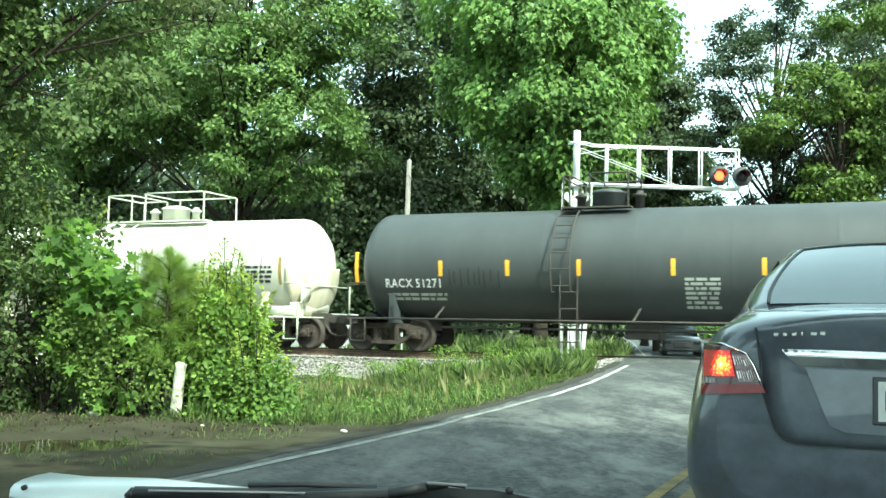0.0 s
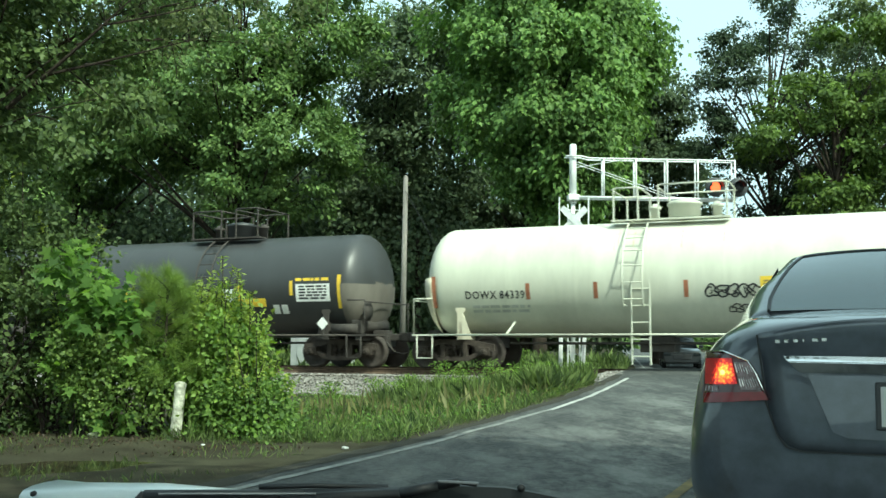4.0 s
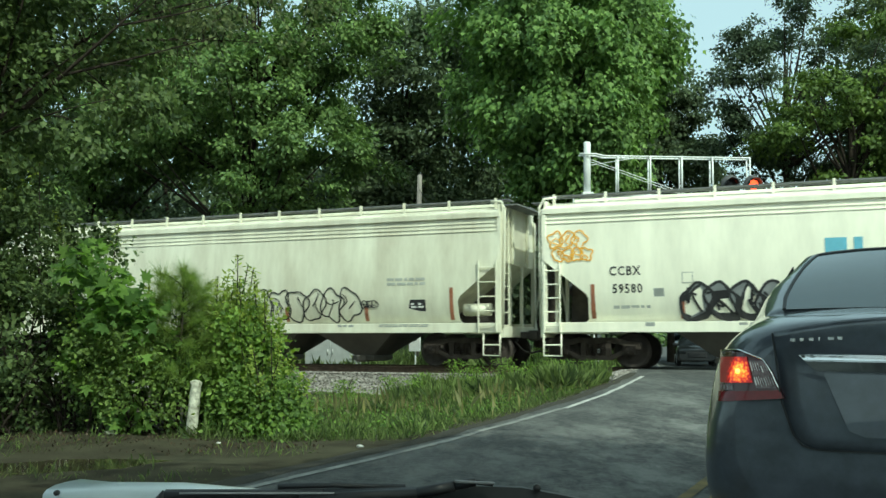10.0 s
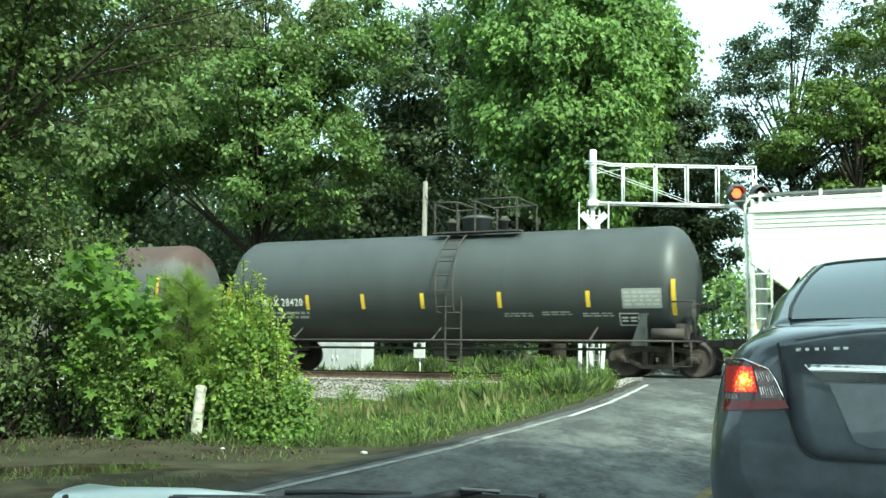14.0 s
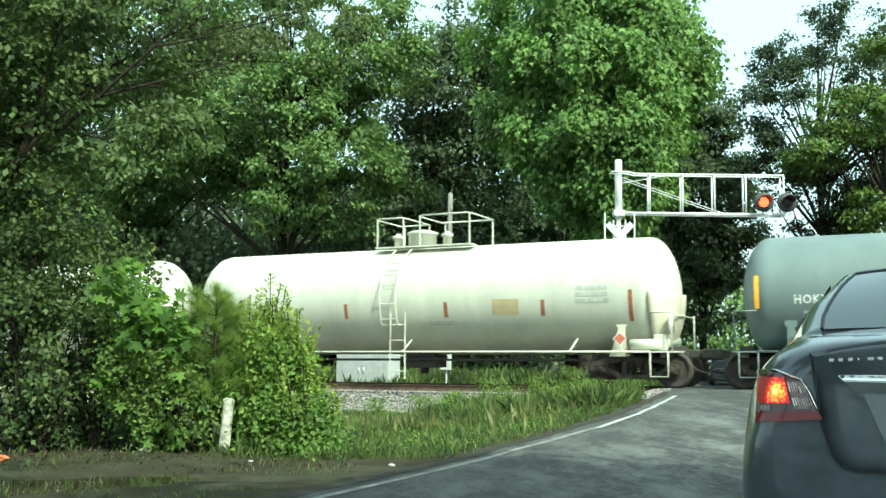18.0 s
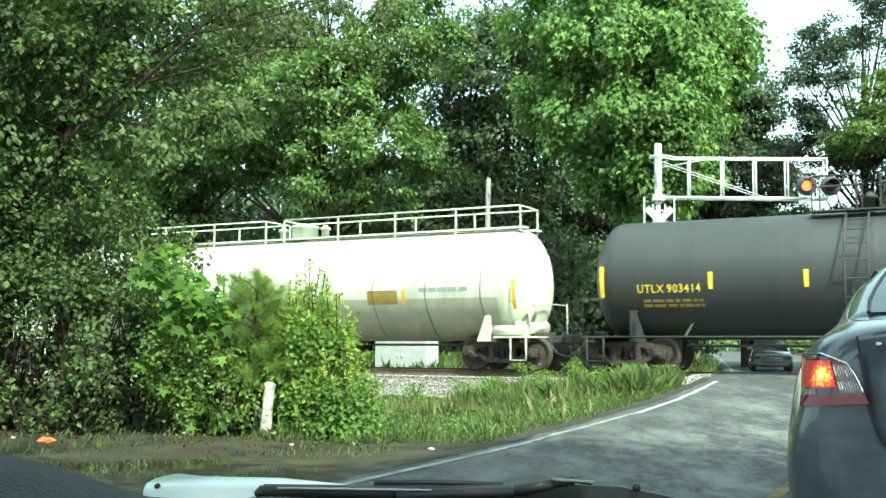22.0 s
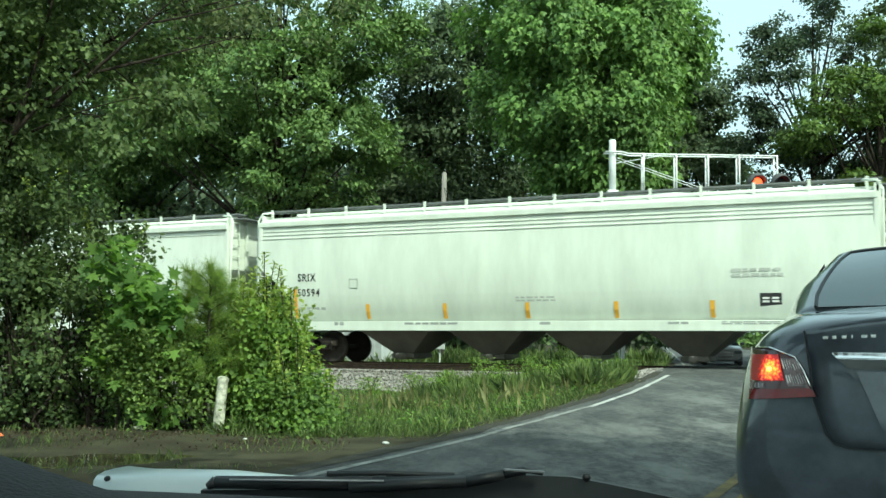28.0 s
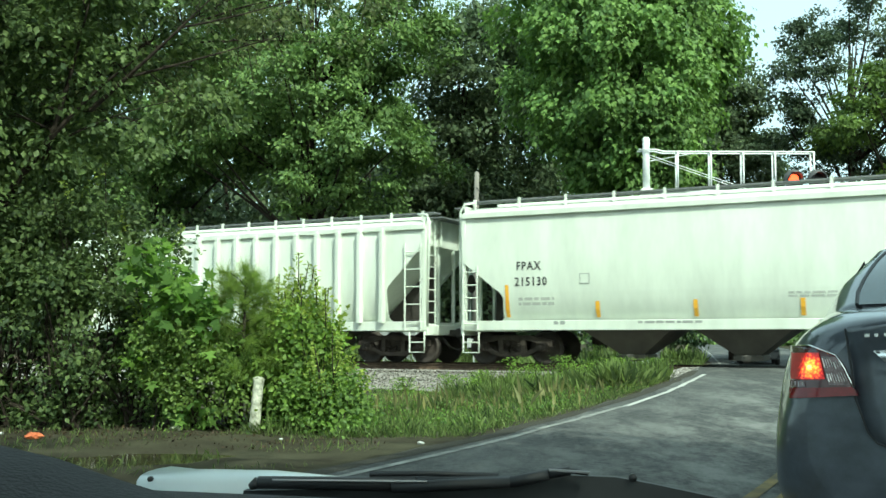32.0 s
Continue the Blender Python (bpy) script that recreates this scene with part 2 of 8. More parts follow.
def rod(bm, a, b, r, seg=8, r2=None, mi=0, caps=True):
    a, b = Vector(a), Vector(b)
    d = b - a
    m = Matrix.Translation((a + b) / 2) @ d.to_track_quat("Z", "Y").to_matrix().to_4x4()
    q = bmesh.ops.create_cone(bm, cap_ends=caps, segments=seg, radius1=r, radius2=r if r2 is None else r2, depth=d.length, matrix=m)
    for f in {f for v in q["verts"] for f in v.link_faces}:
        f.material_index = mi
        f.smooth = seg > 6


def tube(bm, pts, r, seg=6):
    """One bent round bar through the points."""
    pts = [Vector(p) for p in pts]
    side, rings = None, []
    for i, p in enumerate(pts):
        d = (pts[min(i + 1, len(pts) - 1)] - p).normalized() + (p - pts[max(i - 1, 0)]).normalized()
        d.normalize()
        if side is None:
            side = d.orthogonal()
        side = (side - d * side.dot(d)).normalized()
        up = d.cross(side)
        rings.append([bm.verts.new(p + r * (math.cos(2 * math.pi * k / seg) * side + math.sin(2 * math.pi * k / seg) * up)) for k in range(seg)])
    fs = [bm.faces.new(rings[0]), bm.faces.new(rings[-1])]
    for a, b in zip(rings, rings[1:]):
        for k in range(seg):
            f = bm.faces.new((a[k], a[(k + 1) % seg], b[(k + 1) % seg], b[k]))
            f.smooth = seg > 5
            fs.append(f)
    bmesh.ops.recalc_face_normals(bm, faces=fs)


def plate(bm, poly, axis, a, b, mi=0):
    """A flat polygon of (p, q) pairs, given thickness from a to b along axis ('y': p=x, q=z)."""
    def at(p, q, w):
        return (p, w, q) if axis == "y" else ((w, p, q) if axis == "x" else (p, q, w))
    v0 = [bm.verts.new(at(p, q, a)) for p, q in poly]
    v1 = [bm.verts.new(at(p, q, b)) for p, q in poly]
    fs = [bm.faces.new(v0), bm.faces.new(v1[::-1])]
    n = len(poly)
    for i in range(n):
        fs.append(bm.faces.new((v0[i], v1[i], v1[(i + 1) % n], v0[(i + 1) % n])))
    for f in fs:
        f.material_index = mi
    bmesh.ops.recalc_face_normals(bm, faces=fs)


def lathe(bm, prof, seg=40, axis="x", mi=0, smooth=True):
    """Rings of (position along axis, radius)."""
    rings = []
    for p, r in prof:
        ring = []
        for i in range(seg):
            a = 2 * math.pi * i / seg
            c, s = r * math.cos(a), r * math.sin(a)
            ring.append(bm.verts.new((p, c, s) if axis == "x" else ((c, p, s) if axis == "y" else (c, s, p))))
        rings.append(ring)
    fs = []
    for r0, r1 in zip(rings, rings[1:]):
        for i in range(seg):
            j = (i + 1) % seg
            fs.append(bm.faces.new((r0[i], r0[j], r1[j], r1[i])))
    fs.append(bm.faces.new(rings[0]))
    fs.append(bm.faces.new(rings[-1]))
    for f in fs:
        f.smooth, f.material_index = smooth, mi
    bmesh.ops.recalc_face_normals(bm, faces=fs)


def mesh_arrays(name, co, faces_n, idx, material, parent=None):
    """One mesh from arrays: points, corners per face (all alike), corner indices."""
    me = bpy.data.meshes.new(name)
    nf = len(idx) // faces_n
    me.vertices.add(len(co))
    me.vertices.foreach_set("co", np.asarray(co, np.float32).ravel())
    me.loops.add(len(idx))
    me.loops.foreach_set("vertex_index", np.asarray(idx, np.int32))
    me.polygons.add(nf)
    me.polygons.foreach_set("loop_start", np.arange(0, nf * faces_n, faces_n, dtype=np.int32))
    me.update(calc_edges=True)
    me.materials.append(material)
    ob = new(name, me)
    ob.parent = parent
    return ob


# ---- the lie of the land ----
# the track: u runs along it to the right, v across it away from the eye
C0, TH = Vector((0.0, 28.667)), radians(23.0)
DH, NH = Vector((math.cos(TH), -math.sin(TH))), Vector((math.sin(TH), math.cos(TH)))
GRADE = 0.012


def uv_of(x, y):
    return (x - C0.x) * DH.x + (y - C0.y) * DH.y, (x - C0.x) * NH.x + (y - C0.y) * NH.y


def xy_of(u, v):
    return C0.x + u * DH.x + v * NH.x, C0.y + u * DH.y + v * NH.y


def track_z(u):
    a = abs(u)
    k = a if a < 22 else (a - (a - 22) ** 2 / 56 if a < 50 else 36)
    return 0.207 + math.copysign(GRADE * k, u)


def step(x, a, b):
    k = min(1, max(0, (x - a) / (b - a)))
    return k * k * (3 - 2 * k)


def road_z(x, y):
    u, v = uv_of(x, y)
    k = max(0, 1 - max(0, abs(v) - 1.2) / 16) ** 1.4
    return track_z(min(40, max(-40, u))) * k - 0.3 * step(v, 3, 22)


EDGE = [(-60, -30.0), (-12, -10.1), (0, -4.7), (5, -2.5), (8.1, -1.1), (10, -0.23), (12.2, 0.68), (14.6, 1.72), (17.5, 2.83), (20.7, 3.9), (24, 4.95), (28, 6.2), (34, 7.6), (46, 10.0), (70, 14.5), (120, 23.5), (260, 48.0)]


def edge_x(y):
    """The left white line of the road."""
    for (y0, x0), (y1, x1) in zip(EDGE, EDGE[1:]):
        if y <= y1:
            return x0 + (x1 - x0) * (y - y0) / (y1 - y0)
    return EDGE[-1][1]


ROADW = 7.3


def ground_z(x, y):
    u, v = uv_of(x, y)
    r = road_z(x, y)
    e = edge_x(y)
    d = max(e - 0.7 - x, x - (e + ROADW + 0.7), 0)      # distance off the road
    k = step(d, 0.0, 1.6)
    w = 1 - step(abs(v), 2.4, 7.0)
    ditch = 0.46 * step(v, -15, -8) * (1 - step(u, 2.5, 6)) if v < 0 else 0
    off = w * (track_z(u) - 0.66) + (1 - w) * (0.35 * r - 0.06 - ditch - 0.25 * step(v, 6, 20))
    bumps = 0.06 * noise.noise(Vector((x * 0.45, y * 0.45, 0))) + 0.03 * noise.noise(Vector((x * 1.7, y * 1.7, 3)))
    near = step(math.hypot(x, y - 15), 140, 40)
    return (1 - k) * (r - 0.03) + k * (off + bumps * near)


def spread(a, b, fine, far):
    xs = list(np.arange(a, b + 1e-6, fine))
    s, lo, hi = fine, a, b
    while hi < far:
        s *= 1.35
        lo, hi = lo - s, hi + s
        xs = [lo] + xs + [hi]
    return xs


gx, gy = spread(-32, 40, 0.6, 1500), spread(-8, 62, 0.6, 1500)
co = [(x, y, ground_z(x, y)) for y in gy for x in gx]
nx = len(gx)
idx = []
for j in range(len(gy) - 1):
    for i in range(nx - 1):
        a = j * nx + i
        idx += [a, a + 1, a + nx + 1, a + nx]
ground = tagged(mesh_arrays("ground", co, 4, idx, M["soil"]), "dark damp earth verge with sparse turf", "ground", kind="structure")
for p in ground.data.polygons:
    p.use_smooth = True

# the road, in one strip, with its painted lines laid on it
ys = [y for y in np.arange(-14, 75, 0.7)] + [80, 90, 105, 120, 150, 200, 260]


def strip(name, off0, off1, lift, material, y0, y1, cols=2, wobble=0.0):
    co, idx = [], []
    rows = [y for y in ys if y0 <= y <= y1]
    for y in rows:
        e = edge_x(y)
        for c in range(cols):
            o = off0 + (off1 - off0) * c / (cols - 1)
            if wobble:
                o += wobble * noise.noise(Vector((y * 1.3, c * 7.0, off0)))
            x = e + o
            co.append((x, y, road_z(x, y) + lift))
    for j in range(len(rows) - 1):
        for i in range(cols - 1):
            a = j * cols + i
            idx += [a, a + 1, a + cols + 1, a + cols]
    return mesh_arrays(name, co, 4, idx, material)


road = tagged(strip("road", -0.42, ROADW + 0.55, 0.0, M["asphalt"], -14, 260, 12, 0.12), "worn patchy grey asphalt road over a level crossing", "road", kind="structure")
tagged(strip("dirty_shoulder", -0.40, -0.19, 0.005, M["shoulder"], -14, 24, 2, 0.09), "dark gritty dirt along the ragged road edge", "road shoulder", kind="structure")
tagged(strip("edge_line", -0.045, 0.045, 0.006, M["line_white"], -14, 15.3, 2, 0.035), "worn white painted edge line", "road marking", kind="structure")
tagged(strip("edge_line", 0.0, 0.095, 0.009, M["line_bright"], 14.3, 22.6, 2, 0.03), "brighter repainted stretch of white edge line", "road marking", kind="structure")
tagged(strip("edge_line", -0.06, 0.06, 0.006, M["line_white"], 33, 200), "white painted edge line", "road marking", kind="structure")
for o in (3.25, 3.47):
    tagged(strip("centre_line", o - 0.05, o + 0.05, 0.006, M["line_yellow"], -14, 21, 2, 0.02), "worn yellow painted centre line", "road marking", kind="structure")
tagged(strip("edge_line", ROADW - 0.06, ROADW + 0.06, 0.006, M["line_white"], -14, 200), "white painted edge line", "road marking", kind="structure")

# the track


def along(u, v, z):
    x, y = xy_of(u, v)
    return (x, y, track_z(u) + z)


def sweep(name, prof, us, material):
    """A closed profile of (v, z), drawn along the track."""
    bm = bmesh.new()
    rings = [[bm.verts.new(along(u, v, z)) for v, z in prof] for u in us]
    for r0, r1 in zip(rings, rings[1:]):
        for i in range(len(prof)):
            j = (i + 1) % len(prof)
            bm.faces.new((r0[i], r0[j], r1[j], r1[i]))
    bm.faces.new(rings[0])
    bm.faces.new(rings[-1])
    bmesh.ops.recalc_face_normals(bm, faces=bm.faces)
    return part(name, bm, material)


LONG = [-420, -300, -200, -120, -80, -60, -50, -40, -30, -22, -15, -8, 0, 8, 15, 22, 30, 40, 50, 60, 80, 120, 200, 300, 420]
bed = tagged(sweep("ballast_bed", [(-2.3, -0.66), (-1.55, -0.24), (1.55, -0.24), (2.3, -0.66), (0, -0.9)], LONG, M["ballast"]), "grey broken stone ballast shoulder under the rails", "ballast", kind="structure")
for s in (-1, 1):
    c = s * 0.7525
    track_rail = tagged(sweep("rail", [(c - 0.065, -0.17), (c + 0.065, -0.17), (c + 0.06, -0.155), (c + 0.012, -0.13), (c + 0.012, -0.045), (c + 0.036, -0.03), (c + 0.036, -0.002), (c - 0.036, -0.002), (c - 0.036, -0.03), (c - 0.012, -0.045), (c - 0.012, -0.13), (c - 0.06, -0.155)], LONG, M["rail"]), "rust-brown steel rail on timber ties", "rail", "track rails", kind="structure")


# ---- the train ----
def paint(name, base, rough=0.45, rust=None, vary=0.08):
    """Railcar paint with faint streaks of grime that run down it."""
    return mat(name, base, rough, vary=vary, scale=1.3, other=rust or tuple(c * 0.86 for c in base), streak=0.25, bump=0.05, bscale=8)


PAINT = {
    "white": paint("white_tank_paint", (0.57, 0.57, 0.475), 0.55),
    "dirty": paint("dirty_white_tank_paint", (0.68, 0.67, 0.55), rust=(0.38, 0.42, 0.32)),
    "cream": paint("cream_hopper_paint", (0.89, 0.87, 0.72)),
    "clean": paint("clean_pale_hopper_paint", (0.84, 0.87, 0.785)),
    "pale": paint("pale_grey_hopper_paint", (0.67, 0.705, 0.62)),
    "tan": paint("weathered_tan_hopper_paint", (0.74, 0.735, 0.60), rust=(0.56, 0.53, 0.41)),
    "rust": paint("rust_streaked_hopper_paint", (0.66, 0.60, 0.46), 0.7, rust=(0.50, 0.40, 0.25), vary=0.1),
    "shell": paint("stained_cream_shield_paint", (0.60, 0.57, 0.46), 0.6, rust=(0.45, 0.39, 0.28), vary=0.15),
    # dusty on head shields; on hopper outlets its darkness stands for underbody shade
    "shield": paint("dusty_shield_and_shaded_outlet", (0.15, 0.135, 0.115), 0.7, rust=(0.10, 0.088, 0.075)),
    "black": paint("black_tank_paint", (0.045, 0.046, 0.047), 0.42),
    "slate": paint("dark_grey_tank_paint", (0.05, 0.055, 0.056), 0.5),
    "char": paint("charcoal_tank_paint", (0.037, 0.038, 0.038), 0.5),
    "grimy": paint("grimy_lower_jacket", (0.46, 0.45, 0.345), 0.6, rust=(0.33, 0.32, 0.235)),
    "brown": paint("rusted_grey_tank_paint", (0.072, 0.082, 0.084), 0.75, rust=(0.06, 0.068, 0.068), vary=0.12),
    "blue": paint("blue_grey_tank_paint", (0.152, 0.19, 0.187), 0.45),
}


def rust_from_roof(m, lo=5.4, hi=6.4, reach=4.5, colour=(0.36, 0.17, 0.05, 1), much=0.85):
    """Rust that has crept down the sides from the roof seam."""
    nt = m.node_tree
    b = nt.nodes["Principled BSDF"]
    old = b.inputs["Base Color"].links[0].from_socket
    tc, mp, ns, sp, ma, mr, mx = (nt.nodes.new("ShaderNode" + k) for k in ("TexCoord", "Mapping", "TexNoise", "SeparateXYZ", "Math", "MapRange", "MixRGB"))
    mp.inputs["Scale"].default_value = (1.1, 1.1, 0.35)
    ns.inputs["Scale"].default_value, ns.inputs["Detail"].default_value, ns.inputs["Roughness"].default_value = 1.0, 8, 0.65
    ma.operation, ma.inputs[1].default_value = "MULTIPLY_ADD", reach
    mr.inputs["From Min"].default_value, mr.inputs["From Max"].default_value = lo, hi
    mr.inputs["To Max"].default_value = much
    mx.inputs[2].default_value = colour
    nt.links.new(tc.outputs["Object"], mp.inputs[0])
    nt.links.new(tc.outputs["Object"], sp.inputs[0])
    nt.links.new(mp.outputs[0], ns.inputs["Vector"])
    nt.links.new(ns.outputs[0], ma.inputs[0])
    nt.links.new(sp.outputs["Z"], ma.inputs[2])
    nt.links.new(ma.outputs[0], mr.inputs["Value"])
    nt.links.new(mr.outputs[0], mx.inputs[0])
    nt.links.new(old, mx.inputs[1])
    nt.links.new(mx.outputs[0], b.inputs["Base Color"])


rust_from_roof(PAINT["rust"], 5.3, 6.5, 4.5, (0.40, 0.22, 0.075, 1), 0.75)
rust_from_roof(PAINT["brown"], 3.45, 4.3, 1.3, (0.095, 0.075, 0.06, 1), 0.8)
rust_from_roof(PAINT["brown"], 4.15, 4.4, 1.6, (0.06, 0.033, 0.028, 1), 0.9)
TXT = {"w": mat("white_lettering", (0.75, 0.75, 0.72), 0.6, vary=0.1), "k": mat("black_lettering", (0.02, 0.02, 0.022), 0.6, vary=0.1),
       "y": mat("yellow_lettering", (0.75, 0.52, 0.05), 0.6, vary=0.1), "b": mat("blue_lettering", (0.16, 0.42, 0.55), 0.6, vary=0.1),
       "g": mat("grey_lettering", (0.30, 0.31, 0.29), 0.6, vary=0.1), "o": mat("orange_reflector", (0.78, 0.40, 0.04), 0.5, vary=0.1),
       "r": mat("red_brown_reflector", (0.30, 0.12, 0.065), 0.5, vary=0.2), "l": mat("lime_spray_paint", (0.24, 0.33, 0.07), 0.6, vary=0.2), "d": mat("faded_ochre_reflector", (0.27, 0.19, 0.055), 0.6, vary=0.2), "t": mat("rust_run", (0.50, 0.43, 0.31), 0.7, vary=0.3, scale=9), "m": mat("faded_grey_stencil", (0.42, 0.43, 0.39), 0.6, vary=0.2),
       "f": mat("faded_tan_panel", (0.46, 0.38, 0.22), 0.6, vary=0.15),
       "s": mat("silver_spray_paint", (0.2, 0.21, 0.215), 0.5, vary=0.2)}


def flat_text(s, size):
    c = bpy.data.curves.new("lettering", "FONT")
    c.body, c.size, c.align_x, c.resolution_u = s, size * 0.92, "CENTER", 2
    c.offset = size * 0.012
    c.space_character, c.space_word = 1.16, 0.72
    c.extrude = 0.0015
    o = bpy.data.objects.new("lettering", c)
    me = bpy.data.meshes.new_from_object(o)
    bpy.data.objects.remove(o)
    bpy.data.curves.remove(c)
    return me


def letter(car, s, x, z, size, key, surf, squash=0.84, name="lettering"):
    """Lettering on the near side at x, height z, laid on the wall; surf(z) gives (y, lean of the wall in degrees)."""
    me = flat_text(s, size)
    me.materials.append(TXT[key])
    for v in me.vertices:
        a, b, c = v.co
        v.co = (a * squash, surf(z + b)[0] - 0.006 - c, b)
    ob = new(name, me)
    ob.parent = car
    ob.location = (x, 0, z)
    return ob


def bars(car, x, z, w, h, rows, key, surf, seed=0, name="stencil"):
    rr = random.Random(seed)
    bm = bmesh.new()
    for i in range(rows):
        zz = z + h * (0.5 - (i + 0.5) / rows)
        xx = x - w / 2
        while xx < x + w / 2 - 0.05:
            ww = min(rr.uniform(0.08, 0.3), x + w / 2 - xx)
            lo, hi = zz - h / rows * 0.3, zz + h / rows * 0.3
            ya, yb = surf(lo)[0], surf(hi)[0]
            q = [bm.verts.new(p) for p in ((xx, ya - 0.007, lo), (xx + ww, ya - 0.007, lo), (xx + ww, yb - 0.007, hi), (xx, yb - 0.007, hi), (xx, ya - 0.001, lo), (xx + ww, ya - 0.001, lo), (xx + ww, yb - 0.001, hi), (xx, yb - 0.001, hi))]
            for f in ((0, 1, 2, 3), (0, 4, 5, 1), (2, 6, 7, 3), (1, 5, 6, 2), (3, 7, 4, 0)):
                bm.faces.new([q[k] for k in f])
            xx += ww + rr.uniform(0.03, 0.07)
    bmesh.ops.recalc_face_normals(bm, faces=bm.faces)
    return tagged(part(name, bm, TXT[key], car), kind="stuff")


def stripe(car, x, z, w, h, key, surf, name="reflector_strip"):
    bm = bmesh.new()
    n = 4
    pts = []
    for i in range(n + 1):
        zz = z - h / 2 + h * i / n
        y, _ = surf(zz)
        pts.append((zz, y - 0.006))
    vs = [[bm.verts.new((x + s * w / 2, y, zz)) for s in (-1, 1)] for zz, y in pts]
    vb = [[bm.verts.new((x + s * w / 2, y + 0.005, zz)) for s in (-1, 1)] for zz, y in pts]
    for i in range(n):
        bm.faces.new((vs[i][0], vs[i][1], vs[i + 1][1], vs[i + 1][0]))
        bm.faces.new((vb[i][1], vs[i][1], vs[i + 1][1], vb[i + 1][1]))
        bm.faces.new((vs[i][0], vb[i][0], vb[i + 1][0], vs[i + 1][0]))
    bmesh.ops.recalc_face_normals(bm, faces=bm.faces)
    return part(name, bm, TXT[key], car)


def scrawl(car, x0, x1, z0, z1, surf, seed, fill=None, line="k", thick=0.035, loops=5, name="graffiti"):
    """Sprayed loops and strokes: a filled mass of bulging shapes with dark outlines, or bare lines; no letters."""
    rr = random.Random(seed)
    h, cells = z1 - z0, loops
    out, body, back = bmesh.new(), bmesh.new(), bmesh.new()

    def ribbon(bm, pts, th, lift):
        n = len(pts)
        vs = []
        for i, (px, pz) in enumerate(pts):
            ax, az = pts[max(0, i - 1)]
            bx, bz = pts[min(n - 1, i + 1)]
            dx, dz = bx - ax, bz - az
            ln = math.hypot(dx, dz) or 1
            row = []
            for s in (-1, 1):
                qx, qz = px - s * dz / ln * th, pz + s * dx / ln * th
                row.append(bm.verts.new((qx, surf(qz)[0] - lift, qz)))
            vs.append(row)
        for a, b in zip(vs, vs[1:]):
            bm.faces.new((a[0], a[1], b[1], b[0]))

    for k in range(cells):
        cx = x0 + (x1 - x0) * (k + 0.5) / cells
        wx = (x1 - x0) / cells * 0.62
        ph, lob = rr.uniform(0, 6), rr.choice((2, 3, 4))
        ring = []
        for i in range(25):
            a = 2 * math.pi * i / 24
            q = 1 + 0.16 * math.sin(lob * a + ph) + 0.08 * math.sin(5 * a + ph * 2)
            ring.append((cx + wx * q * math.cos(a), z0 + h * 0.5 + h * 0.5 * q * math.sin(a) * 0.92))
        if fill:
            vs = [body.verts.new((px, surf(pz)[0] - 0.010 - 0.001 * k, pz)) for px, pz in ring[:-1]]
            body.faces.new(vs)
            vs = [back.verts.new((cx + (px - cx) * 1.16 + 0.06, surf(pz)[0] - 0.005, z0 + h * 0.5 + (pz - z0 - h * 0.5) * 1.06 - 0.05)) for px, pz in ring[:-1]]
            back.faces.new(vs)
        ribbon(out, ring, thick, 0.017)
        for j in range(2):
            p = [(cx + wx * rr.uniform(-0.7, 0.7), z0 + h * rr.uniform(0.12, 0.88)) for _ in range(3)]
            cur = [((1 - t) ** 2 * p[0][0] + 2 * t * (1 - t) * p[1][0] + t * t * p[2][0], (1 - t) ** 2 * p[0][1] + 2 * t * (1 - t) * p[1][1] + t * t * p[2][1]) for t in np.linspace(0, 1, 9)]
            ribbon(out, cur, thick * 0.8, 0.019)
    for bm in (out, body, back):
        bmesh.ops.recalc_face_normals(bm, faces=bm.faces)
    o = part(name, out, TXT[line], car, "sprayed dark outline scrawl")
    if fill:
        part("graffiti_fill", body, TXT[fill], car)
        part("graffiti_shadow", back, TXT[line], car)
    else:
        body.free(), back.free()
    return o


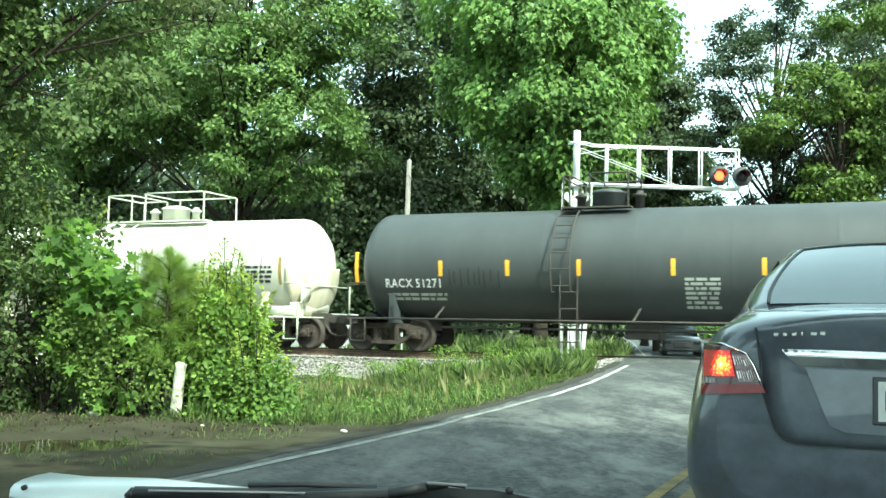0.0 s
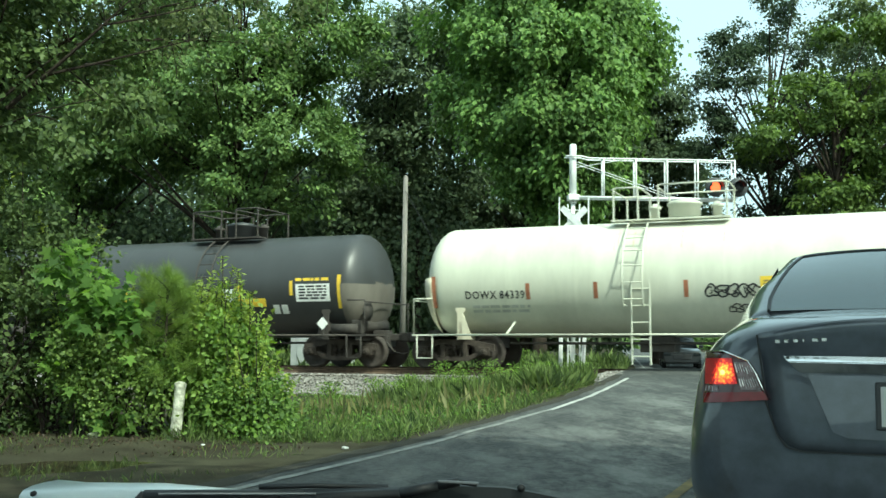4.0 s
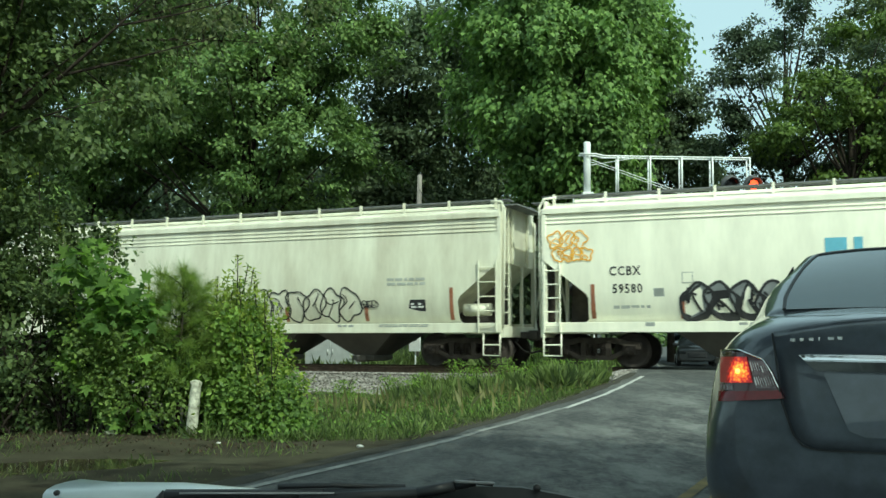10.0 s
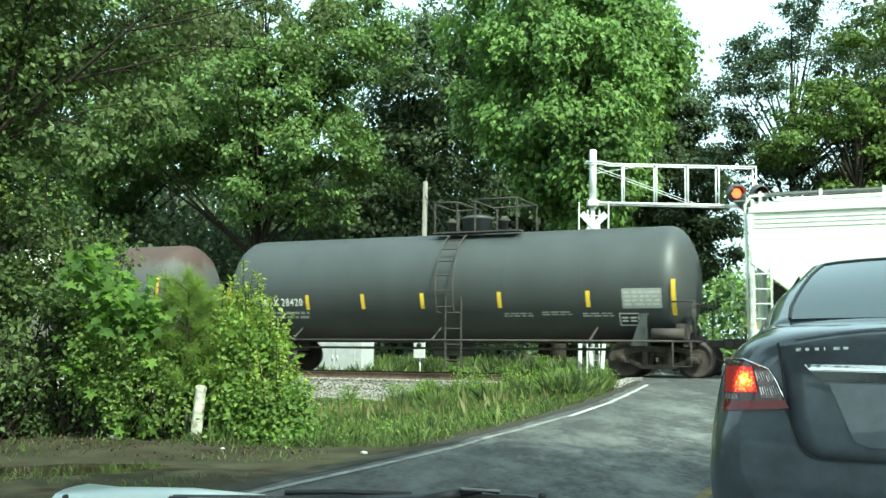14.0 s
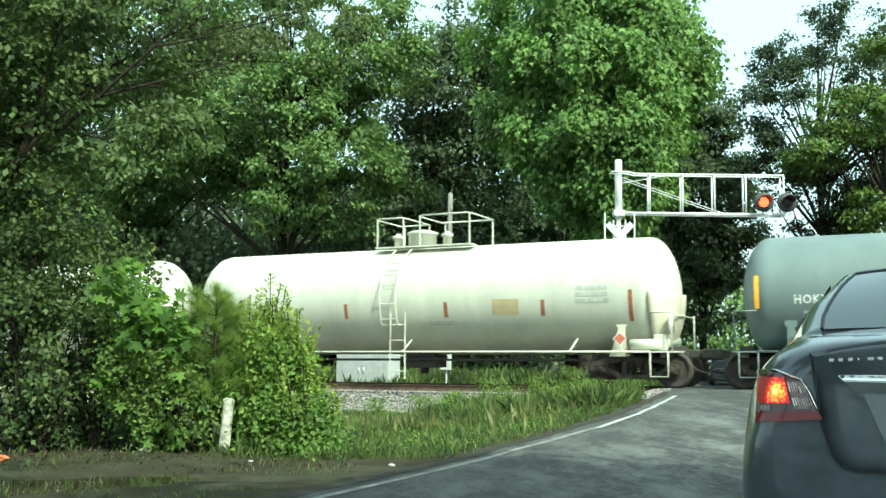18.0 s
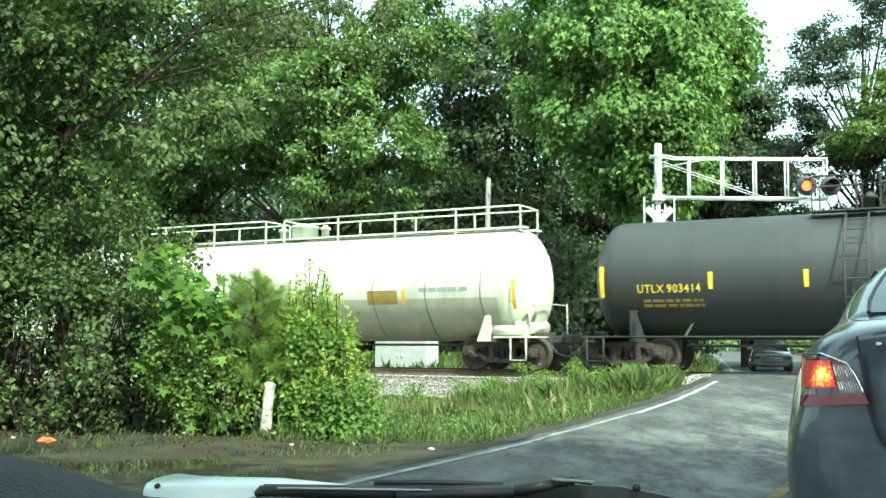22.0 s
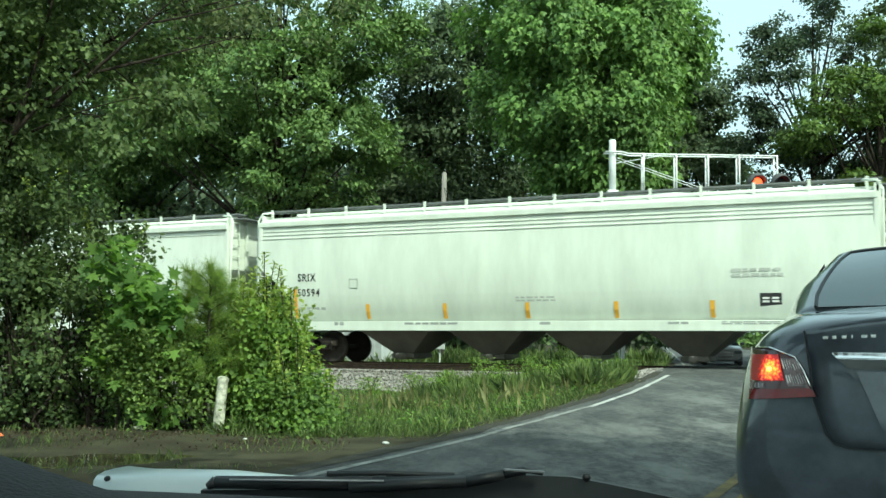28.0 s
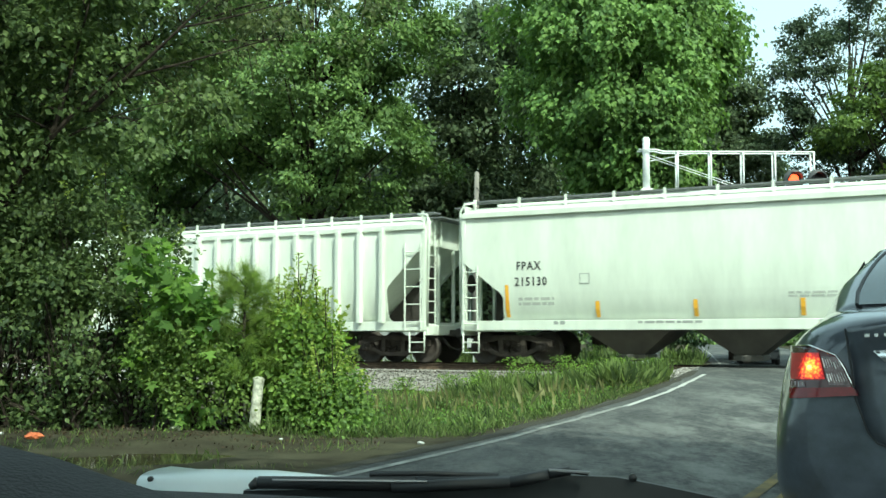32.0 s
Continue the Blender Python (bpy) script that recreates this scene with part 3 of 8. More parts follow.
# shared running gear, built once
def truck_meshes():
    bm = bmesh.new()
    for s in (-1, 1):
        y = s * 1.0
        a, b = y - 0.07, y + 0.07
        top = [(-1.16, 0.50), (-1.16, 0.66), (-0.95, 0.70), (-0.45, 0.80), (0.45, 0.80), (0.95, 0.70), (1.16, 0.66), (1.16, 0.50), (0.98, 0.47), (0.72, 0.60), (0.42, 0.66), (-0.42, 0.66), (-0.72, 0.60), (-0.98, 0.47)]
        plate(bm, top, "y", a, b)
        low = [(-0.98, 0.50), (-0.42, 0.22), (0.42, 0.22), (0.98, 0.50), (0.80, 0.52), (0.36, 0.33), (-0.36, 0.33), (-0.80, 0.52)]
        plate(bm, low, "y", a, b)
        for xx in (-0.32, 0.32):
            box(bm, xx - 0.07, xx + 0.07, a - 0.01, b + 0.01, 0.30, 0.70, 0.012)
        for xx in (-0.18, 0.0, 0.18):
            for q in range(6):
                rod(bm, (xx, y, 0.33 + q * 0.055), (xx, y, 0.36 + q * 0.055), 0.075, 8)
        for xx in (-0.89, 0.89):
            box(bm, xx - 0.16, xx + 0.16, y - 0.13, y + 0.13, 0.36, 0.60, 0.02)
            rod(bm, (xx, y + s * 0.10, 0.457), (xx, y + s * 0.19, 0.457), 0.10, 12)
    box(bm, -0.22, 0.22, -1.0, 1.0, 0.52, 0.80, 0.02)
    me = bpy.data.meshes.new("truck_frame")
    bm.to_mesh(me)
    bm.free()
    me.materials.append(M["iron"])
    bm = bmesh.new()
    for s in (-1, 1):
        y = s * 0.76
        prof = [(y - s * 0.07, 0.44), (y - s * 0.065, 0.485), (y - s * 0.035, 0.485), (y - s * 0.03, 0.457), (y + s * 0.06, 0.452), (y + s * 0.065, 0.39), (y + s * 0.03, 0.36), (y + s * 0.02, 0.17), (y + s * 0.07, 0.14)]
        lathe(bm, prof, 28, "y")
    rod(bm, (0, -0.95, 0), (0, 0.95, 0), 0.08, 12)
    for s in (-1, 1):
        for q in range(3):
            a = q * 2.094
            rod(bm, (0.05 * math.cos(a), s * 0.95, 0.05 * math.sin(a)), (0.05 * math.cos(a), s * 1.215, 0.05 * math.sin(a)), 0.016, 6)
    mw = bpy.data.meshes.new("wheelset")
    bm.to_mesh(mw)
    bm.free()
    mw.materials.append(M["wheel"])
    return me, mw


TRUCK, WHEELSET = truck_meshes()
WHEELS = []


def add_trucks(car, half, inset):
    for s in (-1, 1):
        t = new("truck", TRUCK)
        t.parent = car
        t.location = (s * (half - inset), 0, 0)
        for q in (-0.89, 0.89):
            w = new("wheelset", WHEELSET)
            w.parent = t
            w.location = (q, 0, 0.457)
            WHEELS.append((car, w))


def coupler_mesh():
    bm = bmesh.new()
    box(bm, 0, 0.55, -0.10, 0.10, 0.76, 0.96, 0.02)
    box(bm, 0.45, 0.74, -0.2, 0.16, 0.72, 1.0, 0.05)
    box(bm, -0.35, 0.02, -0.28, 0.28, 0.68, 1.06, 0.02)
    tube(bm, [(0.1, -0.3, 0.72), (0.35, -0.34, 0.45), (0.6, -0.3, 0.38), (0.78, -0.2, 0.44)], 0.03, 6)
    me = bpy.data.meshes.new("coupler")
    bm.to_mesh(me)
    bm.free()
    me.materials.append(M["under"])
    return me


COUPLER = coupler_mesh()


def add_couplers(car, half):
    for s in (-1, 1):
        c = new("coupler", COUPLER)
        c.parent = car
        c.matrix_basis = pose(s * (half - 0.72), 0, 0, 0, 0, 0 if s > 0 else 180)


RUNGS = {}


def rung_mesh(length, r, material):
    key = (round(length, 2), r, material.name)
    if key not in RUNGS:
        bm = bmesh.new()
        rod(bm, (-length / 2, 0, 0), (length / 2, 0, 0), r, 6)
        me = bpy.data.meshes.new("rung")
        bm.to_mesh(me)
        bm.free()
        me.materials.append(material)
        RUNGS[key] = me
    return RUNGS[key]


def ladder(car, x, y, z0, z1, w, material, n=None, along="x"):
    """A straight ladder of two stiles with its rungs under it."""
    bm = bmesh.new()
    n = n or max(2, int((z1 - z0) / 0.36))
    for s in (-1, 1):
        tube(bm, [(x + s * w / 2, y, z) if along == "x" else (x, y + s * w / 2, z) for z in (z0, z1)], 0.024, 5)
    lad = part("ladder", bm, material, car)
    for i in range(n):
        z = z0 + (z1 - z0) * (i + 0.5) / n
        r = new("rung", rung_mesh(w, 0.017, material))
        r.parent = lad
        r.matrix_basis = pose(x, y, z) if along == "x" else pose(x, y, z, 0, 0, 90)
    return lad


def bow_ladder(car, x, zc, R, material, w=0.5):
    """A ladder that follows the tank from its crown to below its waist, standing further off as it goes down."""
    def at(a):
        r = R + 0.05 + 0.26 * min(1.0, 1 - a / 1.4)
        return -r * math.cos(a), zc + r * math.sin(a)
    bm = bmesh.new()
    angles = np.linspace(-0.42, 1.38, 17)
    for s in (-1, 1):
        tube(bm, [(x + s * w / 2, *at(a)) for a in angles], 0.024, 5)
    lad = part("ladder", bm, material, car)
    for a in np.linspace(-0.32, 1.3, 8):
        r = new("rung", rung_mesh(w, 0.017, material))
        r.parent = lad
        r.matrix_basis = pose(x, *at(a))
    for s in (-1, 1):
        y, z = at(-0.4)
        bm = bmesh.new()
        rod(bm, (x + s * w / 2, y, z), (x + s * w / 2, -R * math.cos(0.5), zc - R * math.sin(0.5)), 0.02, 5)
        part("bracket", bm, material, lad)


def railing(car, x0, x1, y0, y1, z0, z1, material, posts=3, name="platform_railing", mid=True):
    """A railing round a platform on top of the tank, with bent corners and its posts under it."""
    bm = bmesh.new()
    b = 0.12
    for z, k in ([(z1, 1), ((z0 + z1) / 2 + 0.05, 0)] if mid else [(z1, 1)]):
        tube(bm, [(x0 + b, y0, z), (x1 - b, y0, z), (x1, y0 + b, z - 0.02), (x1, y1 - b, z - 0.02), (x1 - b, y1, z), (x0 + b, y1, z), (x0, y1 - b, z - 0.02), (x0, y0 + b, z - 0.02), (x0 + b, y0, z)], 0.024, 6)
    o = part(name, bm, material, car)
    me = None
    for y in (y0, y1):
        for i in range(posts):
            x = x0 + b / 2 + (x1 - x0 - b) * i / (posts - 1)
            if me is None:
                bm = bmesh.new()
                rod(bm, (0, 0, 0), (0, 0, z1 - z0), 0.026, 6)
                p = part("post", bm, material, o)
                me = p.data
            else:
                p = new("post", me)
                p.parent = o
            p.location = (x, y, z0)
    return o


def tank_car(label, L, D, colour, zc=None, platform=(-1.1, 1.1), rail_all=False, ladder_at=0.0, zbot=1.0, dome=0.5, sill=True, ends=0.82, seam=0, diamond="w", diamond_at=None, fittings=None, shields=False):
    """A tank car, L long over its couplers, with a tank of diameter D."""
    R = D / 2
    zc = zc or zbot + R
    P = PAINT[colour]
    trim = P if colour in ("white", "dirty", "blue") else M["under"]
    topside = PAINT[fittings] if fittings else trim
    car = thing("tank_car", label, "railway car", "cars of the passing train")
    half, th = L / 2, L / 2 - ends
    hd = R * 0.46
    prof = []
    for i in range(9):
        a = math.pi / 2 * i / 8
        prof.append((-th + hd - hd * math.cos(a), max(0.02, R * math.sin(a))))
    seams = []
    n = 6
    for i in range(1, n):
        x = -th + hd + (2 * th - 2 * hd) * i / n
        seams += [(x - 0.12, R), (x - 0.03, R), (x - 0.012, R + 0.0018), (x + 0.012, R + 0.0018), (x + 0.03, R), (x + 0.12, R)]
    prof2 = prof + [(-th + hd + 0.1, R)] + seams + [(th - hd - 0.1, R)] + [(-a, b) for a, b in prof[::-1]]
    bm = bmesh.new()
    lathe(bm, prof2, 56, "x")
    bmesh.ops.translate(bm, verts=bm.verts, vec=(0, 0, zc))
    part("tank", bm, P, car)
    if shields:
        # half-height shields that stand a hand's width off the heads
        for s in (-1, 1):
            bm = bmesh.new()
            rings = [[bm.verts.new((s * (-a + 0.1), b * 1.03 * math.cos(q), zc + b * 1.03 * math.sin(q))) for q in np.linspace(-math.pi - 0.06, 0.06, 25)] for a, b in prof[:8]]
            for g0, g1 in zip(rings, rings[1:]):
                for k in range(24):
                    bm.faces.new((g0[k], g0[k + 1], g1[k + 1], g1[k])).smooth = True
            bmesh.ops.recalc_face_normals(bm, faces=bm.faces)
            part("head_shield", bm, PAINT["shell"], car, "cream half-height head shield").modifiers.new("sheet", "SOLIDIFY").thickness = 0.015
    if colour == "black":
        # half-height steel shields over the heads
        for s in (-1, 1):
            bm = bmesh.new()
            lathe(bm, [(s * (-a + 0.02), b * 1.012) for a, b in prof], 40, "x")
            bmesh.ops.delete(bm, geom=[v for v in bm.verts if v.co.z > 0.1], context="VERTS")
            bmesh.ops.translate(bm, verts=bm.verts, vec=(0, 0, zc))
            part("head_shield", bm, PAINT["shield"], car, "dusty brown half-height head shield")

    def surf(z):
        q = max(-0.98, min(0.98, (z - zc) / R))
        return -R * math.sqrt(1 - q * q), -math.degrees(math.asin(q))
    # stub sills, saddles and the long side pipe rail
    for s in (-1, 1):
        x = s * (half - 1.75)
        bm = bmesh.new()
        box(bm, x - 1.15, x + 1.15, -0.32, 0.32, 0.72, 1.06, 0.02)
        box(bm, s * (half - 0.95) - 0.1, s * (half - 0.95) + 0.1, -1.45, 1.45, 0.92, 1.05, 0.015)
        part("end_sill", bm, M["under"], car)
        bm = bmesh.new()
        zt = zc - R * 0.45
        x = s * (half - 2.05)
        for y in (-1, 1):
            plate(bm, [(x - s * a, z) for a, z in ((-0.09, 0.95), (0.34, 0.95), (0.3, 1.02), (0.08, zt - 0.18), (0.14, zt - 0.14), (0.14, zt), (-0.14, zt), (-0.14, zt - 0.14), (-0.09, zt - 0.14))], "y", y * 1.32 - 0.02, y * 1.32 + 0.02)
        box(bm, x - 0.06, x + 0.06, -1.34, 1.34, 0.95, zc - R * 0.72, 0.0)
        part("saddle", bm, PAINT["shell"] if colour in ("white", "dirty") else (P if colour != "black" else M["under"]), car)
        bm = bmesh.new()
        box(bm, s * (half - 1.25) - 0.55, s * (half - 1.25) + 0.55, -1.5, 1.5, 1.05, 1.09)
        part("end_platform", bm, trim, car)
        bm = bmesh.new()
        xe = s * (half - 0.75)
        tube(bm, [(xe, -1.48, 1.07), (xe, -1.48, 2.05), (xe - s * 0.55, -1.48, 2.05)], 0.02, 6)
        tube(bm, [(xe, -1.4, 2.0), (xe, 1.4, 2.0)], 0.02, 6)
        tube(bm, [(xe, 1.48, 1.07), (xe, 1.48, 2.05)], 0.02, 6)
        part("end_handrail", bm, trim, car)
        bm = bmesh.new()
        tube(bm, [(xe - s * 0.1, -1.5, 1.05), (xe - s * 0.1, -1.5, 0.45), (xe - s * 0.55, -1.5, 0.45), (xe - s * 0.55, -1.5, 1.05)], 0.02, 6)
        part("sill_step", bm, trim, car)
        if s > 0:
            bm = bmesh.new()
            rod(bm, (xe - 0.5, -0.9, 1.35), (xe - 0.35, 0.5, 1.35), 0.2, 14)
            box(bm, xe - 0.5, xe - 0.2, -1.3, -1.0, 1.1, 1.5, 0.02)
            rod(bm, (xe - 0.1, -1.1, 1.75), (xe - 0.06, -1.1, 1.75), 0.28, 14)
            part("brake_gear", bm, trim, car)
    if sill:
        bm = bmesh.new()
        rod(bm, (-half + 1.3, -1.5, 1.07), (half - 1.3, -1.5, 1.07), 0.028, 8)
        k = int((L - 6) / 3.2)
        for i in range(k):
            x = -half + 3.4 + (L - 6.8) * i / max(1, k - 1)
            rod(bm, (x, -1.5, 1.07), (x + 0.12, surf(1.45)[0], 1.42), 0.03, 6)
        part("side_rail", bm, trim, car)
    bm = bmesh.new()
    rod(bm, (-half + 3.2, -0.5, 0.85), (half - 3.2, -0.5, 0.85), 0.035, 6)
    box(bm, -0.4, 0.5, -0.45, 0.45, 0.62, zbot + 0.05, 0.03)
    rod(bm, (0, 0, 0.45), (0, 0, 0.8), 0.12, 10)
    part("bottom_outlet", bm, M["under"], car)
    ztop = zc + R
    x0, x1 = platform
    if x1 > x0:
        for y in (-0.7, 0.7):
            bm = bmesh.new()
            box(bm, x0, x1, y - 0.2, y + 0.2, ztop - 0.05, ztop - 0.01)
            part("top_platform", bm, topside, car)
        if ladder_at is None or ladder_at < x0:
            railing(car, x0, x1, -0.88, 0.88, ztop - 0.06, ztop + 0.82, topside, 3, mid=False)
        else:
            # two hoops with a gap for the ladder
            railing(car, x0, max(x0 + 0.3, ladder_at + 0.05), -0.88, 0.88, ztop - 0.06, ztop + 0.82, topside, 2, mid=False)
            railing(car, ladder_at + 0.46, x1, -0.88, 0.88, ztop - 0.06, ztop + 0.86, topside, 2, mid=False)
    bm = bmesh.new()
    lathe(bm, [(ztop - 0.15, 0.42), (ztop + 0.38, 0.42), (ztop + 0.40, 0.46), (ztop + 0.46, 0.46), (ztop + 0.52, 0.3), (ztop + 0.56, 0.05)], 20, "z")
    bmesh.ops.translate(bm, verts=bm.verts, vec=(dome, 0, 0))
    part("manway_dome", bm, P, car)
    for q in (-0.75, 0.85):
        bm = bmesh.new()
        lathe(bm, [(ztop - 0.05, 0.12), (ztop + 0.3, 0.12), (ztop + 0.31, 0.17), (ztop + 0.38, 0.17), (ztop + 0.40, 0.09), (ztop + 0.46, 0.07)], 12, "z")
        bmesh.ops.translate(bm, verts=bm.verts, vec=(dome + q, -0.1, 0))
        part("valve", bm, trim, car)
    if rail_all:
        railing(car, -8.7, -0.2, -0.65, 0.65, ztop - 0.12, ztop + 0.62, P, 5, "long_walkway_railing", False)
        railing(car, 0.4, 8.6, -0.65, 0.65, ztop - 0.12, ztop + 0.62, P, 5, "long_walkway_railing", False)
        bm = bmesh.new()
        for y in (-0.5, 0.5):
            box(bm, -th + 0.4, th - 0.4, y - 0.17, y + 0.17, ztop - 0.02, ztop + 0.03)
        part("walkway", bm, P, car)
    if ladder_at is not None:
        bow_ladder(car, ladder_at, zc, R, trim)
        ladder(car, ladder_at + 0.14, -1.5, 0.32, zc - 0.1, 0.46, trim)
    if seam:
        for i in range(seam):
            x = -th + hd + 0.6 + (2 * th - 2 * hd - 1.2) * i / (seam - 1)
            bm = bmesh.new()
            pts = [(x + 0.02 * math.sin(7 * a), -(R + 0.003) * math.cos(a), zc + (R + 0.003) * math.sin(a)) for a in np.linspace(-1.25, 0.12 + 0.2 * math.sin(i * 2.3), 14)]
            tube(bm, pts, 0.012, 4)
            part("jacket_seam", bm, M["under"], car)
    if diamond:
        x = half - 2.05 if diamond_at is None else diamond_at
        bm = bmesh.new()
        plate(bm, [(x - 0.18, 1.40), (x, 1.22), (x + 0.18, 1.40), (x, 1.58)], "y", -1.545, -1.53)
        pd = part("placard_diamond", bm, TXT["w"], car)
        if diamond == "r":
            bm = bmesh.new()
            plate(bm, [(x - 0.15, 1.40), (x, 1.25), (x + 0.15, 1.40), (x, 1.55)], "y", -1.549, -1.546)
            part("placard_print", bm, mat("faded_red_print", (0.5, 0.14, 0.09), 0.6), pd)
        bm = bmesh.new()
        box(bm, x - 0.04, x + 0.04, -1.53, -1.47, 1.07, 1.5)
        part("placard_bracket", bm, trim, car)
    bm = bmesh.new()
    rod(bm, (half - 1.85, -1.28, 1.25), (half - 1.05, -1.28, 1.25), 0.14, 14)
    part("air_cylinder", bm, trim, car)
    add_trucks(car, half, 1.75)
    add_couplers(car, half)
    return car, surf


def hopper_car(label, L, colour, ribs=0, top=4.32, beads=0, trim=None, slope=2.95, tank=False):
    """A covered hopper: bulging steel body with cut-away ends above a side sill, and outlets below."""
    P = PAINT[colour]
    T = PAINT[trim or colour]
    car = thing("covered_hopper", label, "railway car", "cars of the passing train")
    half = L / 2
    e0 = half - 0.62             # end of the body
    levels = [(1.30, 1.36), (1.62, 1.50), (2.1, 1.56), (2.7, 1.58), (3.3, 1.56), (3.85, 1.52), (top - 0.12, 1.50), (top - 0.08, 1.54), (top, 1.54), (top + 0.02, 1.44), (top + 0.16, 1.05), (top + 0.24, 0.6), (top + 0.26, 0.0)]
    foot = slope - 1.9 / 2.35 * (slope - 1.22)
    knee = slope - max(0.88, 1.11 * (slope - foot) / 1.9 + 0.06)
    cut = [(1.30, 1.02), (1.42, 1.16), (knee - 0.12, 1.18), (knee, 1.11), (slope, 0.0), (9, 0.0)]      # the open corner under each end

    def inset(z):
        for (z0, a), (z1, b) in zip(cut, cut[1:]):
            if z <= z1:
                return a + (b - a) * (z - z0) / (z1 - z0)
        return 0

    def width(z):
        return float(np.interp(z, [q for q, _ in levels], [w for _, w in levels]))
    rows = sorted(levels + [(z, width(z)) for z in (1.42, knee - 0.12, knee, slope)])
    ncol = 44
    for s in (-1, 1):
        bm = bmesh.new()
        grids = []
        for off in (0.0, 0.02):
            grid = []
            for z, w in rows:
                h = e0 - inset(z)
                row = []
                for c in range(ncol + 1):
                    x = -h + 2 * h * c / ncol
                    dent = 0.007 * (1 + 1.3 * noise.noise(Vector((x * 1.3, z * 0.6, L)))) if 0 < c < ncol and 1.5 < z < top - 0.3 else 0.007
                    row.append(bm.verts.new((x, s * max(0.0, w - dent - off), z)))
                grid.append(row)
            for a, b in zip(grid, grid[1:]):
                for c in range(ncol):
                    bm.faces.new((a[c], a[c + 1], b[c + 1], b[c])).smooth = True
            grids.append(grid)
        outer, inner = ([g[0][c] for c in range(ncol + 1)] + [r[-1] for r in g[1:]] + [r[0] for r in g[:0:-1]] for g in grids)
        rim = [list(q) for q in zip(outer, inner)]
        m = ncol + len(rows)
        for i in list(range(m - 1)) + list(range(m, len(rim) - 1)) + [len(rim) - 1]:
            j = (i + 1) % len(rim)
            bm.faces.new((rim[i][0], rim[j][0], rim[j][1], rim[i][1]))
        bmesh.ops.recalc_face_normals(bm, faces=bm.faces)
        sheet = part("side_sheet", bm, P, car)
        sheet.data.set_sharp_from_angle(angle=radians(35))
    for s in (-1, 1):
        # the slope sheet runs from the foot of the end wall down and in; a web stands on the centre sill under it
        bm = bmesh.new()
        plate(bm, [(s * e0, top + 0.2), (s * e0, slope), (s * (e0 - 1.9), foot), (s * (e0 - 1.97), foot + 0.04), (s * (e0 - 0.05), slope + 0.05), (s * (e0 - 0.05), top + 0.2)], "y", -1.47, 1.47)
        part("slope_sheet", bm, P, car)
        bm = bmesh.new()
        plate(bm, [(s * (e0 - 0.35), slope - 0.35), (s * (e0 - 0.3), 1.1), (s * (e0 - 2.2), 1.1), (s * (e0 - 2.2), 1.28)], "y", -0.03, 0.03)
        part("centre_web", bm, M["under"], car)
    zz = [(z, w) for z, w in levels]

    def surf(z):
        for (z0, a), (z1, b) in zip(zz, zz[1:]):
            if z <= z1:
                return -(a + (b - a) * (z - z0) / (z1 - z0)), -math.degrees(math.atan2(b - a, z1 - z0)) * -1
        return -1.5, 0
    lip = 1.5 if trim else (1.525 if beads > 1 else 1.55)
    for s in (-1, 1):
        bm = bmesh.new()
        box(bm, -half + 0.55, half - 0.55, s * 1.50 - 0.06, s * 1.50 + 0.06, 1.08, 1.34, 0.012)
        part("side_sill", bm, P, car)
        bm = bmesh.new()
        box(bm, -e0 - 0.03, e0 + 0.03, s * lip - 0.03, s * lip + 0.03, top - 0.16, top - 0.02, 0.01)
        part("top_chord", bm, P, car)
        # running board on brackets
        bm = bmesh.new()
        box(bm, -e0 - 0.15, e0 + 0.15, s * 0.95 - 0.22, s * 0.95 + 0.22, top + 0.33, top + 0.37)
        part("running_board", bm, M["grating"], car)
        me = None
        k = 14
        for i in range(k):
            x = -e0 + 0.2 + (2 * e0 - 0.4) * i / (k - 1)
            if me is None:
                bm = bmesh.new()
                box(bm, -0.035, 0.035, -0.02, 0.02, 0, 0.36)
                q = part("board_bracket", bm, P, car)
                me = q.data
            else:
                q = new("board_bracket", me)
                q.parent = car
            q.location = (x, s * 1.2, top + 0.04)
    bm = bmesh.new()
    box(bm, -e0 + 0.5, e0 - 0.5, -0.33, 0.33, top + 0.25, top + 0.36, 0.03)
    part("roof_hatch", bm, P, car)
    for s in (-1, 1):
        # end: corner posts, shear plate, slope braces and ladders
        xe = s * (half - 0.62)
        posts = [(0.0, y, 0.06, 0.07, 1.1, top - 0.02) for y in (-1.47, 1.47)] + [(-0.05, y, 0.04, 0.05, 1.1, slope) for y in (-0.5, 0.5)]
        if trim:
            posts += [(0.06, y, 0.03, 0.035, 1.1, top + 0.05) for y in (-0.95, 0.0, 0.95)]
        for dx, y, a, b, z0, z1 in posts:
            bm = bmesh.new()
            box(bm, xe + s * dx - a, xe + s * dx + a, y - b, y + b, z0, z1, 0.01)
            part("end_post", bm, T, car)
        if trim:
            bm = bmesh.new()
            box(bm, xe - 0.03 + s * 0.06, xe + 0.03 + s * 0.06, -1.5, 1.5, top - 0.06, top + 0.04)
            part("end_beam", bm, T, car)
        bm = bmesh.new()
        box(bm, min(xe, xe - s * 1.6) , max(xe, xe - s * 1.6), -1.46, 1.46, 1.05, 1.10)
        box(bm, xe - 0.06 + s * 0.05, xe + 0.06 + s * 0.05, -1.5, 1.5, 0.95, 1.25, 0.02)
        part("end_sill", bm, P, car)
        # a roof-end platform on two uprights that stand off the end wall
        bm = bmesh.new()
        box(bm, min(xe, xe + s * 0.42), max(xe, xe + s * 0.42), -1.2, 1.2, top + 0.18, top + 0.22)
        part("end_platform", bm, M["grating"], car)
        bm = bmesh.new()
